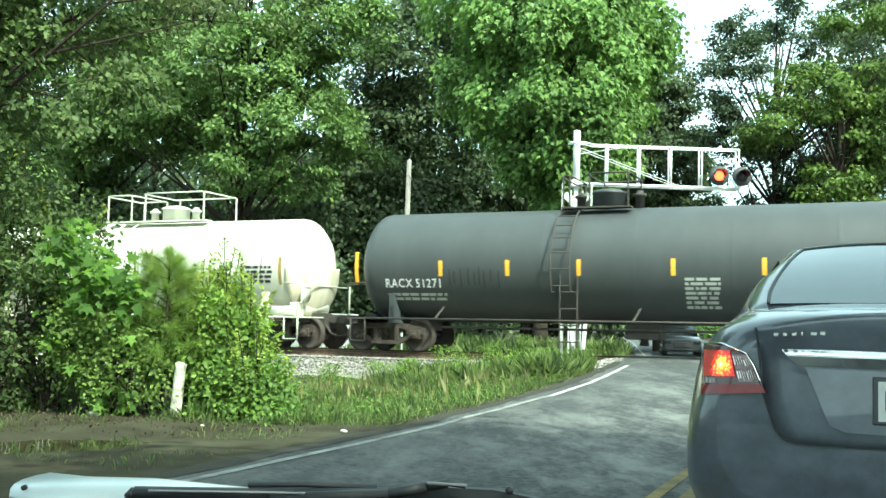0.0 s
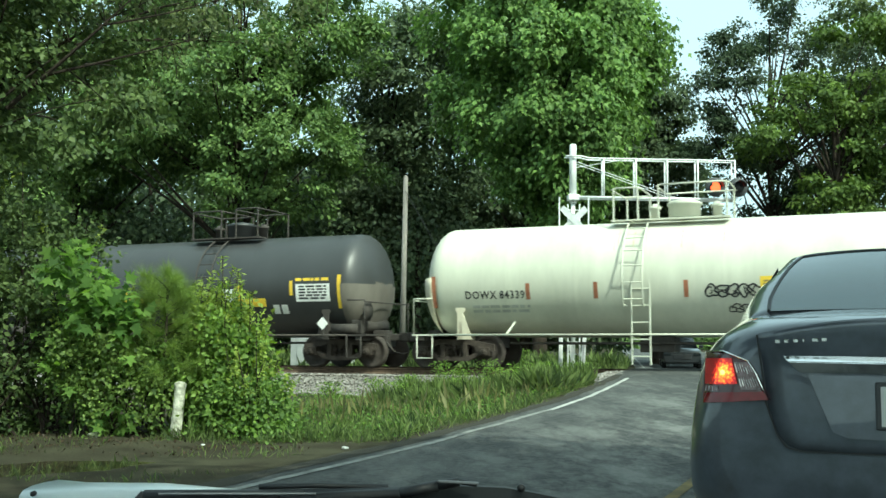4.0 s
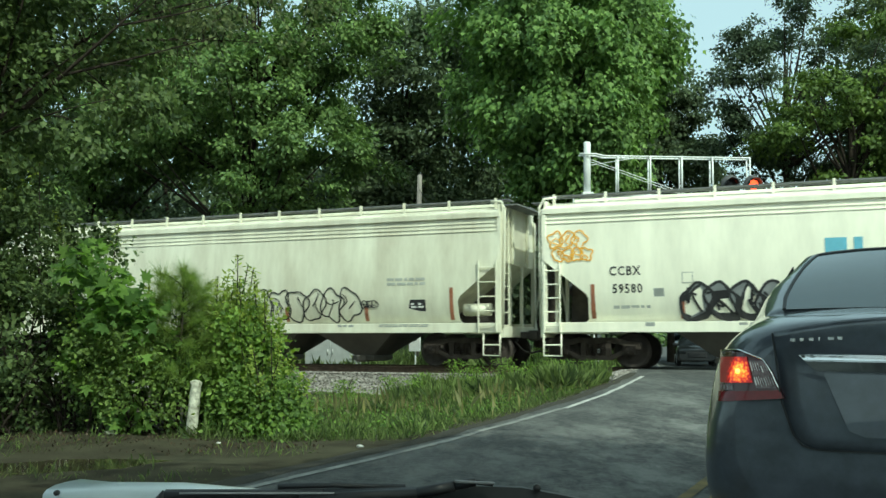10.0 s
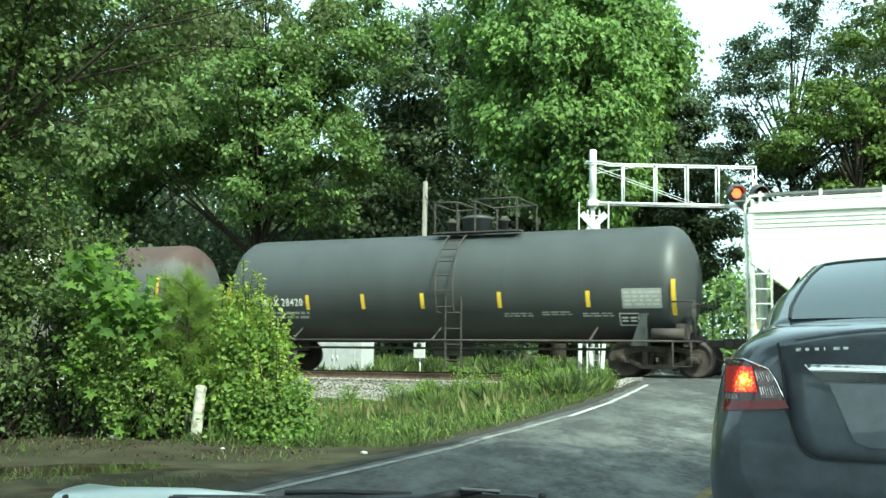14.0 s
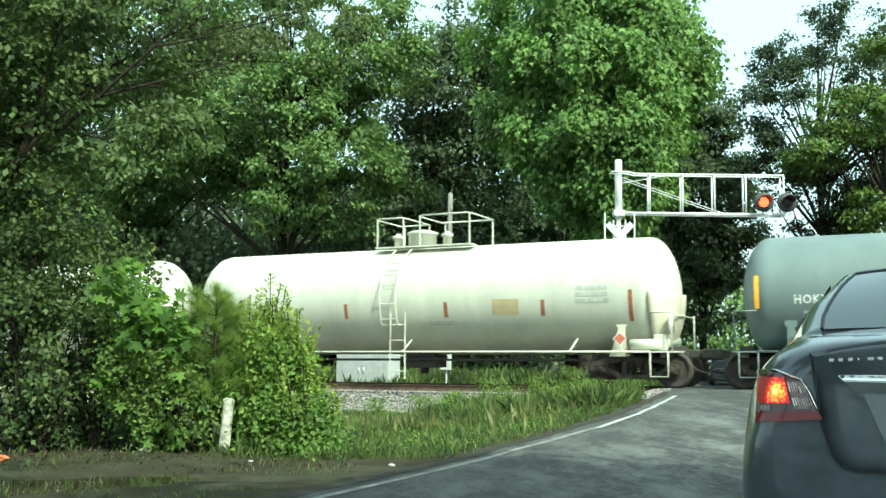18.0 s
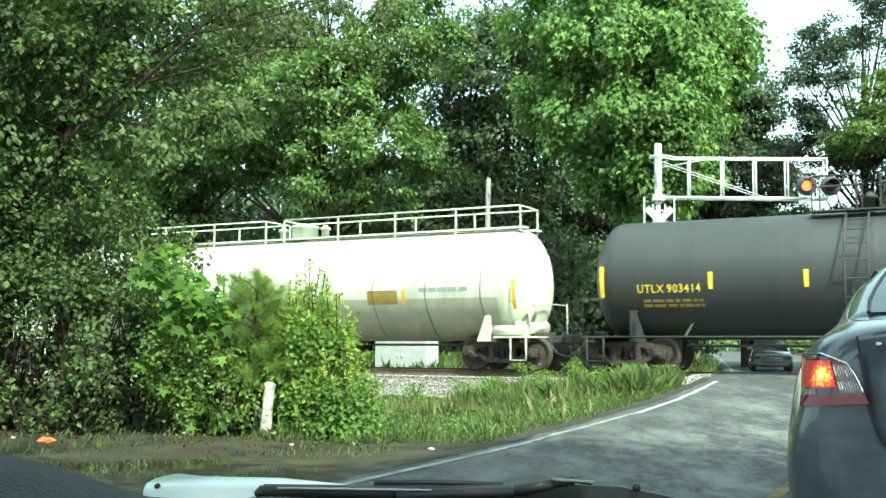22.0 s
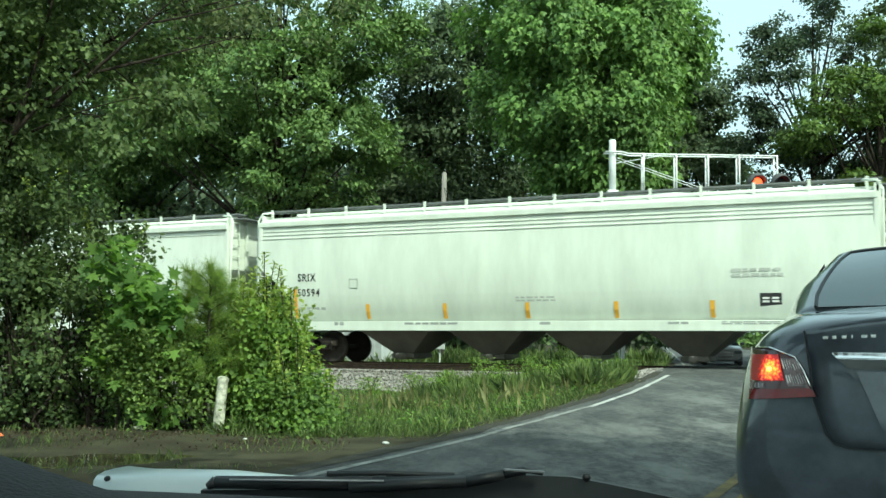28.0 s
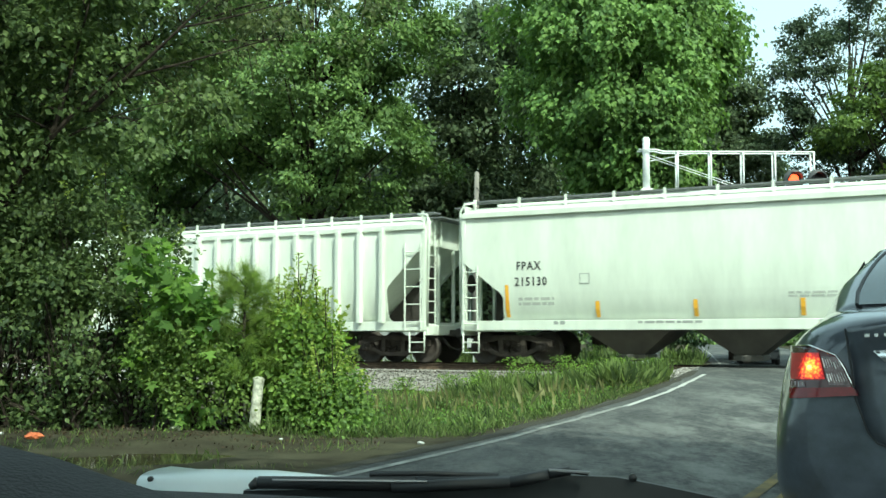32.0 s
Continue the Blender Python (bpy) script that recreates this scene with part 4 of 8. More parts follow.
        tube(bm, [(xe + s * 0.4, 1.15, top + 0.2), (xe + s * 0.38, 1.15, slope), (xe + s * 0.1, 1.15, 1.2)], 0.028, 6)
        part("platform_brace", bm, T, car)
        # a bent pipe down the near corner
        bm = bmesh.new()
        tube(bm, [(xe - s * 0.3, -1.3, top + 0.3), (xe + s * 0.02, -1.38, top + 0.27), (xe + s * 0.14, -1.42, top + 0.05), (xe + s * 0.13, -1.46, slope), (xe + s * 0.1, -1.5, 1.2)], 0.032, 8)
        part("corner_pipe", bm, T, car)
        for y in (-0.55, 0.75):
            bm = bmesh.new()
            box(bm, xe - 0.035 + s * 0.06, xe + 0.035 + s * 0.06, y - 0.05, y + 0.05, slope, top + 0.15, 0.008)
            part("end_rib", bm, T, car)
        if s < 0:
            ladder(car, -half + 0.86, -1.62, 1.08, slope - 0.1, 0.42, T, n=5)
        else:
            ladder(car, half - 0.92, -1.62, 1.08, slope + 0.05, 0.5, T, n=5)
        if s > 0:
            ladder(car, s * (half - 0.54), -1.2, 1.1, top + 0.25, 0.46, T, n=10, along="y")
            if tank:
                bm = bmesh.new()
                rod(bm, (xe - 1.1, -1.2, 1.7), (xe - 0.35, -1.2, 1.7), 0.17, 16)
                part("air_reservoir", bm, P, car)
            bm = bmesh.new()
            box(bm, xe - 0.75, xe - 0.4, -1.2, -0.9, 1.12, 1.4, 0.03)
            part("brake_valve", bm, M["under"], car)
        else:
            bm = bmesh.new()
            rod(bm, (s * (half - 0.5), -0.7, 2.4), (s * (half - 0.46), -0.7, 2.4), 0.26, 14)
            part("brake_wheel", bm, M["under"], car)
        bm = bmesh.new()
        tube(bm, [(xe + s * 0.02, -1.52, 1.08), (xe + s * 0.02, -1.52, 0.48), (xe - s * 0.45, -1.52, 0.48), (xe - s * 0.45, -1.52, 1.08)], 0.022, 6)
        rod(bm, (xe + s * 0.02, -1.52, 0.76), (xe - s * 0.45, -1.52, 0.76), 0.018, 6)
        part("sill_step", bm, P, car)
    if beads:
        for q in range(beads):
            for sd in (-1, 1):
                bm = bmesh.new()
                z = top - 0.30 - 0.11 * q
                box(bm, -e0, e0, sd * width(z) - 0.012, sd * width(z) + 0.006, z - 0.012, z + 0.012, 0.004)
                part("side_bead", bm, P, car)
    # outlets below the floor, in a dark paint that stands for the shade there
    nb = 4 if L > 17.5 else 3
    span = 2 * (half - 3.6)
    for i in range(nb):
        x = -span / 2 + span * (i + 0.5) / nb
        w = span / nb * 0.5
        bm = bmesh.new()
        tp = [(x - w, 1.32), (x + w, 1.32), (x + 0.28, 0.42), (x - 0.28, 0.42)]
        v0 = [bm.verts.new((p, -1.42 if q > 1 else -0.55, q)) for p, q in tp]
        v1 = [bm.verts.new((p, 1.42 if q > 1 else 0.55, q)) for p, q in tp]
        bm.faces.new(v0), bm.faces.new(v1[::-1])
        for j in range(4):
            bm.faces.new((v0[j], v1[j], v1[(j + 1) % 4], v0[(j + 1) % 4]))
        box(bm, x - 0.36, x + 0.36, -0.62, 0.62, 0.30, 0.44, 0.02)
        rod(bm, (x, -0.95, 0.36), (x, 0.95, 0.36), 0.1, 10)
        bmesh.ops.recalc_face_normals(bm, faces=bm.faces)
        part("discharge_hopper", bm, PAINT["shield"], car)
    for i in range(ribs):
        x = -e0 + 1.3 + (2 * e0 - 2.6) * i / (ribs - 1)
        bm = bmesh.new()
        box(bm, x - 0.06, x + 0.06, -1.70, -1.50, 1.3, top - 0.1, 0.01)
        part("side_rib", bm, P, car)
    add_trucks(car, half, 1.85)
    add_couplers(car, half)
    return car, surf


# places of the couplings between the cars, in metres along the track at 16 s
GAPS = [192.4, 174.86, 160.68, 146.44, 132.25, 120.05, 107.85, 88.67, 69.08, 49.66, 30.0, 14.39, -2.40, -15.2, -31.71, -48.18, -63.78, -83.55, -103.22, -119.4, -137.63, -156.25, -175.23, -190.2]


def train_u(t):
    return 10.988 * (t - 16) - 0.00635 * (t - 16) ** 2


def car_len(i):
    return GAPS[i] - GAPS[i + 1]


CARS = []


def put(i, made):
    CARS.append((made[0], (GAPS[i] + GAPS[i + 1]) / 2))
    return made


def strips(c, s, xs, z, key, ends=0.9):
    """Reflector strips along the side; the outermost are taller."""
    for i, x in enumerate(xs):
        last = i in (0, len(xs) - 1)
        stripe(c, x, z + (0.02 if last else 0), 0.11, ends if last else 0.42, key, s)


def marks(c, s, text, x, z, size, key, sub="m"):
    """Reporting marks centred on (x, z) with small stencils below."""
    letter(c, text, x, z - size * 0.36, size, key, s)
    bars(c, x + 0.15, z - 0.38, 1.6, 0.24, 2, sub, s, len(text))


def stencil_box(c, s, x, z, dark=False):
    stripe(c, x, z, 0.5, 0.32, "w" if dark else "k", s, "stencil_panel")
    if dark:
        stripe(c, x, z, 0.44, 0.26, "k", s, "stencil_panel").location.y = -0.004
    for q in (-1, 1):
        bars(c, x + 0.11 * q, z, 0.16, 0.16, 2, "w", s, int(x * 10)).location.y = -0.006


def hazard(c, s, x, z, w=0.8, h=0.38, key="y"):
    stripe(c, x, z, w, h, key, s, "hazard_panel")
    if key == "y":
        bars(c, x, z, w * 0.8, h * 0.5, 2, "d", s, 6)


def runs(c, s, span, seed):
    """Thin runs of rusty water below the platform."""
    rr = random.Random(seed)
    for k in range(7):
        x = rr.uniform(*span) if k > 2 else span[0] + rr.uniform(0, 0.4)
        h = rr.uniform(0.25, 0.7)
        stripe(c, x, 3.82 - h / 2, rr.uniform(0.012, 0.04), h, "t", s, "rust_run").location.y = 0.004


L = car_len
c, s = put(0, tank_car("dark grey tank car with orange reflector strips", L(0), 3.1, "slate", platform=(-2.05, -0.2), ladder_at=-1.8, dome=-0.95))
strips(c, s, (-7.74, -5.21, -3.31, -1.39, 1.0, 3.15, 5.4, 7.7), 2.44, "o")
marks(c, s, "RACX 51271", -6.03, 2.06, 0.36, "w")
for k in range(9):
    stripe(c, -4.95 + 0.17 * k + 0.04 * math.sin(k * 5), 2.2 + 0.06 * math.sin(k * 3), 0.03, 0.42 - 0.1 * math.sin(k * 2), "k", s, "drip_stain")
bars(c, 1.7, 1.8, 0.85, 0.8, 7, "m", s, 5)

c, s = put(1, tank_car("white tank car stained below its railed platform", L(1), 3.05, "white", platform=(-1.3, 2.5), ladder_at=-0.3, dome=0.75, seam=7, diamond_at=2.5, shields=True))
strips(c, s, (-5.96, -3.43, -1.37, 1.09, 3.21, 5.61), 2.38, "d", 0.8)
marks(c, s, "DOWX 78146", -4.25, 2.31, 0.34, "k")
bars(c, 2.4, 2.17, 0.95, 0.42, 3, "y", s, 61)
runs(c, s, (-1.4, 2.85), 1)
stencil_box(c, s, 3.56, 2.2)
bars(c, 4.8, 2.3, 1.1, 0.55, 4, "k", s, 7)
bars(c, 4.55, 2.78, 0.5, 0.2, 2, "m", s, 8)
letter(c, "APK", 0.55, 2.7, 0.42, "k", s, 0.9, "graffiti")
stripe(c, 0.55, 2.45, 0.02, 0.5, "k", s, "drip_stain")

for i, mk, seed in ((2, "DOWX 84388", 3), (3, "DOWX 84339", 9)):
    c, s = put(i, tank_car("white tank car with a yellow hazard panel" + (" and black scrawl" if i == 3 else ""), L(i), 3.05, "white", platform=(-1.0, 1.98), ladder_at=-0.3, dome=0.75, shields=True))
    strips(c, s, (-5.75, -2.9, -1.25, 1.3, 3.5, 5.61) if i == 2 else (-5.75, -3.1, -1.3, 0.96, 3.5, 5.61), 2.2, "r", 0.85)
    runs(c, s, (-0.85, 2.4), i)
    marks(c, s, mk, -4.02, 2.14, 0.32, "k")
    hazard(c, s, 3.08, 2.31, 0.75, 0.3)
    stencil_box(c, s, 4.39, 1.74)
    stripe(c, 5.05, 2.62, 1.2, 0.1, "m", s, "faded_panel")
    bars(c, 5.05, 2.33, 1.0, 0.36, 4, "m", s, 9)
    if i == 3:
        scrawl(c, 1.45, 2.7, 1.98, 2.28, s, 9, thick=0.022, loops=5)
        scrawl(c, 2.0, 2.8, 1.6, 1.8, s, 10, thick=0.015, loops=3)

for i, mk in ((4, "UTLX 630365"), (5, "UTLX 630371")):
    c, s = put(i, tank_car("short black tank car with yellow lettering and placards", L(i), 3.05, "black", platform=(-0.95, 1.5), ladder_at=0.15, dome=0.3))
    a, b = mk.split()
    h = L(i) / 2
    letter(c, a, -3.42, 2.0, 0.38, "y", s)
    letter(c, b, -2.37, 1.99, 0.33, "y", s)
    stripe(c, -4.64, 2.17, 0.11, 0.95, "y", s)
    stripe(c, -2.89, 2.19, 0.1, 0.5, "y", s)
    stripe(c, -1.36, 2.16, 0.1, 0.5, "y", s)
    bars(c, -3.0, 1.7, 1.6, 0.34, 3, "d", s, 2)
    bars(c, -1.65, 2.16, 0.4, 0.28, 3, "d", s, 4)
    stripe(c, 0.88, 2.2, 0.45, 0.45, "w", s, "placard")
    stripe(c, 1.72, 2.02, 0.8, 0.24, "y", s, "placard")
    stripe(c, 1.25, 2.22, 0.1, 0.6, "y", s)
    stripe(c, h - 1.55, 2.3, 0.12, 0.95, "y", s)
    stripe(c, h - 2.4, 2.28, 1.1, 0.5, "w", s, "placard")
    bars(c, h - 2.4, 2.29, 0.9, 0.42, 5, "k", s, 11)
    stripe(c, h - 3.1, 2.42, 0.1, 0.42, "y", s)
    if i == 5:
        letter(c, "SODIUM HYDROXIDE", h - 2.4, 2.66, 0.15, "y", s, name="product_lettering")
        scrawl(c, h - 2.05, h - 1.45, 1.72, 1.92, s, 26, line="w", thick=0.025, loops=3)
    else:
        bars(c, h - 2.4, 2.66, 1.1, 0.14, 1, "y", s, 12)
    for q in (0, 1):
        stripe(c, 2.45 + 0.28 * q, 1.82, 0.2, 0.26, "w", s, "placard")
    if i == 5:
        scrawl(c, -2.35, -1.4, 1.6, 1.9, s, 21, line="l", thick=0.04, loops=3)
        scrawl(c, -1.1, 0.1, 1.42, 1.92, s, 22, line="l", thick=0.055, loops=4)

HOP = [
    (6, "clean", "clean pale grey covered hopper car", "DOWX", "69152", "k"),
    (7, "cream", "cream covered hopper car with large blue and black name and graffiti", "CCBX", "59580", "k"),
    (8, "tan", "weathered tan covered hopper car with outlined graffiti", "CCBX", "58717", "k"),
    (9, "pale", "pale grey covered hopper car with rust-red reflector strips", "DOWX", "66433", "k"),
    (18, "rust", "rust-streaked buff covered hopper car", "A C F X", "4 5 7 9 5", "k"),
    (19, "pale", "pale green-grey covered hopper car with orange strips", "SRIX", "50594", "k"),
    (20, "pale", "pale grey covered hopper car with black scrawled graffiti", "CEFX", "54262", "k"),
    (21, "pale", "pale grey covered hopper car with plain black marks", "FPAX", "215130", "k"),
    (22, "pale", "short ribbed grey covered hopper car", "", "", "k"),
]
for i, colour, label, a, b, key in HOP:
    c, s = put(i, hopper_car(label, L(i), colour, ribs=16 if i == 22 else 0, top=4.1 if i == 22 else 4.32, beads={7: 2, 8: 3, 9: 3, 19: 3, 20: 1}.get(i, 0), trim="white" if i == 18 else None, slope=3.5 if i in (18, 22) else 2.95, tank=i in (6, 8, 9)))
    h = L(i) / 2
    mx, za, zb_ = {6: (2.54, 2.46, 2.01), 7: (2.75, 2.45, 2.0), 8: (3.0, 2.42, 1.92), 9: (2.6, 2.5, 2.05), 18: (2.75, 2.7, 2.2), 19: (2.3, 2.44, 2.0), 20: (2.38, 2.47, 2.06), 21: (2.55, 2.62, 2.2), 22: (2.6, 2.5, 2.05)}[i]
    if a:
        letter(c, a, -h + mx, za, 0.35, key, s)
    if b:
        letter(c, b, -h + mx + 0.06, zb_, 0.35, key, s)
    bars(c, -h + mx + 0.2, zb_ - 0.42, 1.0, 0.26, 2, "m", s, i)
    if i != 22:
        k = {7: 8, 9: 6}.get(i, 7)
        strips(c, s, [-h + 1.92 + (2 * h - 3.9) * q / (k - 1) for q in range(k)], 1.62, "o" if i in (19, 20, 21) else "r", 0.42)
        for x in (-h + 1.92, h - 1.98):
            stripe(c, x, 2.05, 0.1, 0.5 if i != 18 else 0.9, "o" if i in (19, 20, 21) else ("y" if i == 18 else "r"), s)
        bars(c, 0.2, 1.85, 1.1, 0.16, 2, "m", s, 30 + i)
        # small stencils along the side sill
        for x, w, hh in ((-h + 3.4, 0.3, 0.16), (-h + 6.3, 1.6, 0.1), (0.5, 0.35, 0.12), (h - 5.2, 0.5, 0.1), (h - 3.4, 1.5, 0.09)):
            bars(c, x, 1.21, w, hh, 1 if hh > 0.09 else 2, "g", lambda z: (-1.558, 0), int(x * 7) + i)
        bars(c, h - 3.3, 2.42, 1.2, 0.5 if i == 9 else 0.25, 5 if i == 9 else 2, "g" if i == 9 else "m", s, 50 + i)
        stencil_box(c, s, h - 3.0, 1.76)
        bm = bmesh.new()
        y0 = s(2.35)[0]
        x0 = -h + mx + 1.42
        for q in (0, 1):
            box(bm, x0, x0 + 0.27, y0 - 0.006, y0 + 0.002, 2.22 + 0.25 * q, 2.235 + 0.25 * q)
            box(bm, x0 + 0.25 * q, x0 + 0.015 + 0.25 * q, y0 - 0.006, y0 + 0.002, 2.22, 2.485)
        part("stencil_square", bm, TXT["g"], c)
    if i == 7:
        # a large two-colour name, drawn as plain blocks
        x = -2.35
        hts = [(0.55, 1.0), (0.22, 1.0), (0.42, 0.7), (0.36, 0.7), (0.3, 0.85), (0.44, 0.7)]
        for w, hh in hts:
            stripe(c, x + w / 2, 2.27 + 0.5 * hh, w * 0.86, hh, "b", s, "name_block")
            x += w + 0.1
        for w, hh in [(0.5, 1.0), (0.24, 1.0), (0.5, 0.7)]:
            x += 0.06
            stripe(c, x + w / 2, 2.27 + 0.5 * hh, w * 0.86, hh, "k", s, "name_block")
            x += w + 0.1
        bars(c, 0.5, 2.08, 1.6, 0.2, 2, "g", s, 99)
        scrawl(c, -5.6, -2.6, 1.36, 2.3, s, 31, fill="s", thick=0.035, loops=5)
        scrawl(c, 1.6, 5.6, 1.36, 2.35, s, 32, fill="s", thick=0.035, loops=6)
        scrawl(c, -2.1, -0.1, 1.42, 1.72, s, 33, thick=0.025, loops=6)
        scrawl(c, -9.0, -8.05, 3.25, 3.7, s, 34, line="o", thick=0.018, loops=3)
        scrawl(c, -8.9, -7.9, 2.9, 3.25, s, 35, line="o", thick=0.018, loops=4)
        stripe(c, -6.2, 2.0, 0.25, 0.2, "g", s, "stencil_panel")
    if i == 8:
        scrawl(c, -2.0, 0.7, 1.4, 2.25, s, 41, thick=0.02, loops=5)
        scrawl(c, 1.5, 4.9, 1.4, 2.35, s, 42, thick=0.02, loops=6)
        scrawl(c, 5.0, 5.5, 1.78, 1.98, s, 44, thick=0.015, loops=3)
    if i == 20:
        scrawl(c, 0.25, 4.2, 1.42, 2.1, s, 43, thick=0.03, loops=6)
        scrawl(c, -0.9, 0.0, 1.92, 2.04, s, 45, thick=0.014, loops=4)

c, s = put(10, tank_car("dark grey tank car with orange strips and a ladder", L(10), 3.1, "slate", platform=(-0.25, 2.3), ladder_at=0.5, dome=0.75, diamond=""))
strips(c, s, (-6.6, -3.93, -2.13, -0.29, 1.96, 4.37, 6.55), 2.14, "y", 0.9)
marks(c, s, "GATX 28420", -4.87, 2.16, 0.33, "w")
stripe(c, 5.75, 2.14, 1.0, 0.5, "g", s, "faded_panel")
bars(c, 5.75, 2.14, 0.9, 0.4, 4, "m", s, 8)
stencil_box(c, s, 5.39, 1.62, True)
for x, z in ((2.45, 1.75), (3.5, 1.78), (4.6, 1.74)):
    bars(c, x, z, 0.8, 0.12, 2, "m", s, int(x * 3))
c, s = put(11, tank_car("grey tank car with a rust-brown crown and a white middle band", L(11), 3.1, "brown", platform=(-1.2, 1.6), ladder_at=0.1, dome=0.3, fittings="white"))
strips(c, s, (-L(11) / 2 + 1.5, -4.3, -1.9, 4.0, L(11) / 2 - 1.5), 2.5, "o")
marks(c, s, "GATX 18350", -L(11) / 2 + 3.2, 2.33, 0.36, "w")
bm = bmesh.new()
lathe(bm, [(-1.7, 1.551), (-1.69, 1.556), (2.2, 1.556), (2.21, 1.551)], 56, "x")
bmesh.ops.translate(bm, verts=bm.verts, vec=(0, 0, 2.55))
part("middle_band", bm, PAINT["white"], c, "white painted middle band")
c, s = put(12, tank_car("blue-grey tank car with yellow strips and panel", L(12), 2.95, "blue", platform=(-0.75, 2.3), ladder_at=0.43, dome=0.53))
strips(c, s, (-5.1, -2.27, -0.72, 1.95, 4.8), 2.48, "o", 0.8)
marks(c, s, "HOKX 286426", -3.4, 2.32, 0.32, "w")
hazard(c, s, 2.42, 2.28, 0.85, 0.38)
bars(c, 4.15, 2.3, 0.95, 0.6, 4, "k", s, 13)
stencil_box(c, s, 3.72, 1.63)
for x, z in ((-1.17, 1.87), (1.66, 1.78), (2.9, 1.84)):
    bars(c, x, z, 0.95, 0.2, 3, "m", s, int(x * 5))
for i, mk in ((13, "DOWX 73376"), (14, "DOWX 73463")):
    c, s = put(i, tank_car("white tank car with rust-stained ladder", L(i), 3.12, "white", platform=(-1.2, 1.85), ladder_at=-0.28, dome=-0.1, diamond="r", shields=True))
    strips(c, s, (-6.83, -4.18, -1.8, 1.35, 4.15, 6.49), 2.22, "r", 0.8)
    marks(c, s, mk, -5.31, 2.25, 0.34, "k")
    hazard(c, s, 3.1, 2.27, 0.75, 0.4, "f")
    runs(c, s, (-1.0, 2.8), i)
    bars(c, 5.5, 2.55, 0.9, 0.5, 3, "m", s, 17)
    bars(c, 1.2, 1.86, 0.8, 0.14, 2, "m", s, 18)
    if i == 14:
        scrawl(c, -3.9, -2.4, 1.62, 2.0, s, 51, thick=0.014, loops=3)
        scrawl(c, -1.8, -0.7, 1.93, 2.22, s, 52, thick=0.014, loops=3)
        scrawl(c, 0.2, 1.1, 1.95, 2.2, s, 53, thick=0.014, loops=3)
c, s = put(15, tank_car("black tank car with yellow marks and a hazard diamond", L(15), 3.15, "char", platform=(-1.45, 2.3), ladder_at=-0.37, dome=0.62, diamond="r"))
strips(c, s, (-6.5, -3.73, -1.49, 0.76, 3.06, 6.3), 2.46, "y", 0.8)
marks(c, s, "UTLX 903414", -4.78, 2.3, 0.32, "y", "d")
hazard(c, s, 1.6, 2.32, 0.75, 0.4)
stencil_box(c, s, 4.45, 1.8, True)
bars(c, 5.3, 2.38, 0.9, 0.7, 7, "d", s, 14)
c, s = put(16, tank_car("long grimy white tank car with a full-length railed walkway", L(16), 3.2, "dirty", platform=(0.0, 0.0), rail_all=True, ladder_at=None, dome=0.8, sill=False, zbot=0.95, seam=10, diamond=""))
# the lower half of its jacket is dirtier, below a level lap
bm = bmesh.new()
g = [[bm.verts.new((x, -(1.6 + 0.005) * math.cos(a), 2.55 + (1.6 + 0.005) * math.sin(a))) for x in np.linspace(-8.2, 8.2, 12)] for a in np.linspace(-1.25, -0.25, 10)]
for p, q in zip(g, g[1:]):
    for k in range(11):
        bm.faces.new((p[k], p[k + 1], q[k + 1], q[k])).smooth = True
bmesh.ops.recalc_face_normals(bm, faces=bm.faces)
part("lower_jacket", bm, PAINT["grimy"], c, "grimy olive-grey lower jacket")
strips(c, s, (-8.87, -5.45, -1.95, 1.7, 5.3, 8.7), 2.2, "o", 0.8)
marks(c, s, "ECUX 569057", -6.65, 2.2, 0.34, "k")
hazard(c, s, 4.6, 2.2, 1.0, 0.4, "d")
bars(c, 6.6, 2.4, 1.6, 0.2, 1, "g", s, 15)
c, s = put(17, tank_car("long white tank car with rounded grab rails", L(17), 3.36, "white", platform=(-1.05, 1.75), ladder_at=None, dome=0.3, diamond="r"))
# a jacket panel laid on the middle of the tank
zc17, R17 = 1.0 + 1.68, 1.68
for x0, x1 in ((-3.8, -1.25), (-1.245, 1.3), (1.305, 3.9)):
    bm = bmesh.new()
    g = [[bm.verts.new((x, -(R17 + o) * math.cos(a), zc17 + (R17 + o) * math.sin(a))) for x, o in ((x0, 0.0), (x0, 0.022), (x1, 0.022), (x1, 0.0))] for a in np.linspace(-0.36, 0.34, 17)]
    for p, q in zip(g, g[1:]):
        for k in range(3):
            bm.faces.new((p[k], p[k + 1], q[k + 1], q[k])).smooth = k == 1
    for row in (g[0], g[-1]):
        bm.faces.new(row)
    bmesh.ops.recalc_face_normals(bm, faces=bm.faces)
    part("jacket_panel", bm, PAINT["white"], c).data.set_sharp_from_angle(angle=radians(30))
for x in (-7.1, -4.1, -2.46, -0.73, 1.0, 2.75, 4.5, 6.2):
    bm = bmesh.new()
    top17 = 1.0 if abs(x) > 4 else -0.38
    tube(bm, [(x + 0.08 * a * a, -(R17 + 0.002) * math.cos(a), zc17 + (R17 + 0.002) * math.sin(a)) for a in np.linspace(-1.2, top17, 14)], 0.007, 4)
    part("jacket_seam", bm, M["under"] if top17 < 0 else TXT["m"], c)
for x in (-8.0, 8.6):
    for q in (0.0, 0.5):
        bm = bmesh.new()
        zt = zc17 + R17
        tube(bm, [(x + q, -0.35, zt - 0.05)] + [(x + q + 0.2 - 0.2 * math.cos(a), -0.35, zt + 0.4 + 0.14 * math.sin(a)) for a in np.linspace(0, math.pi, 7)] + [(x + q + 0.4, -0.35, zt - 0.05)], 0.022, 6)
        part("grab_hoop", bm, PAINT["white"], c)
bm = bmesh.new()
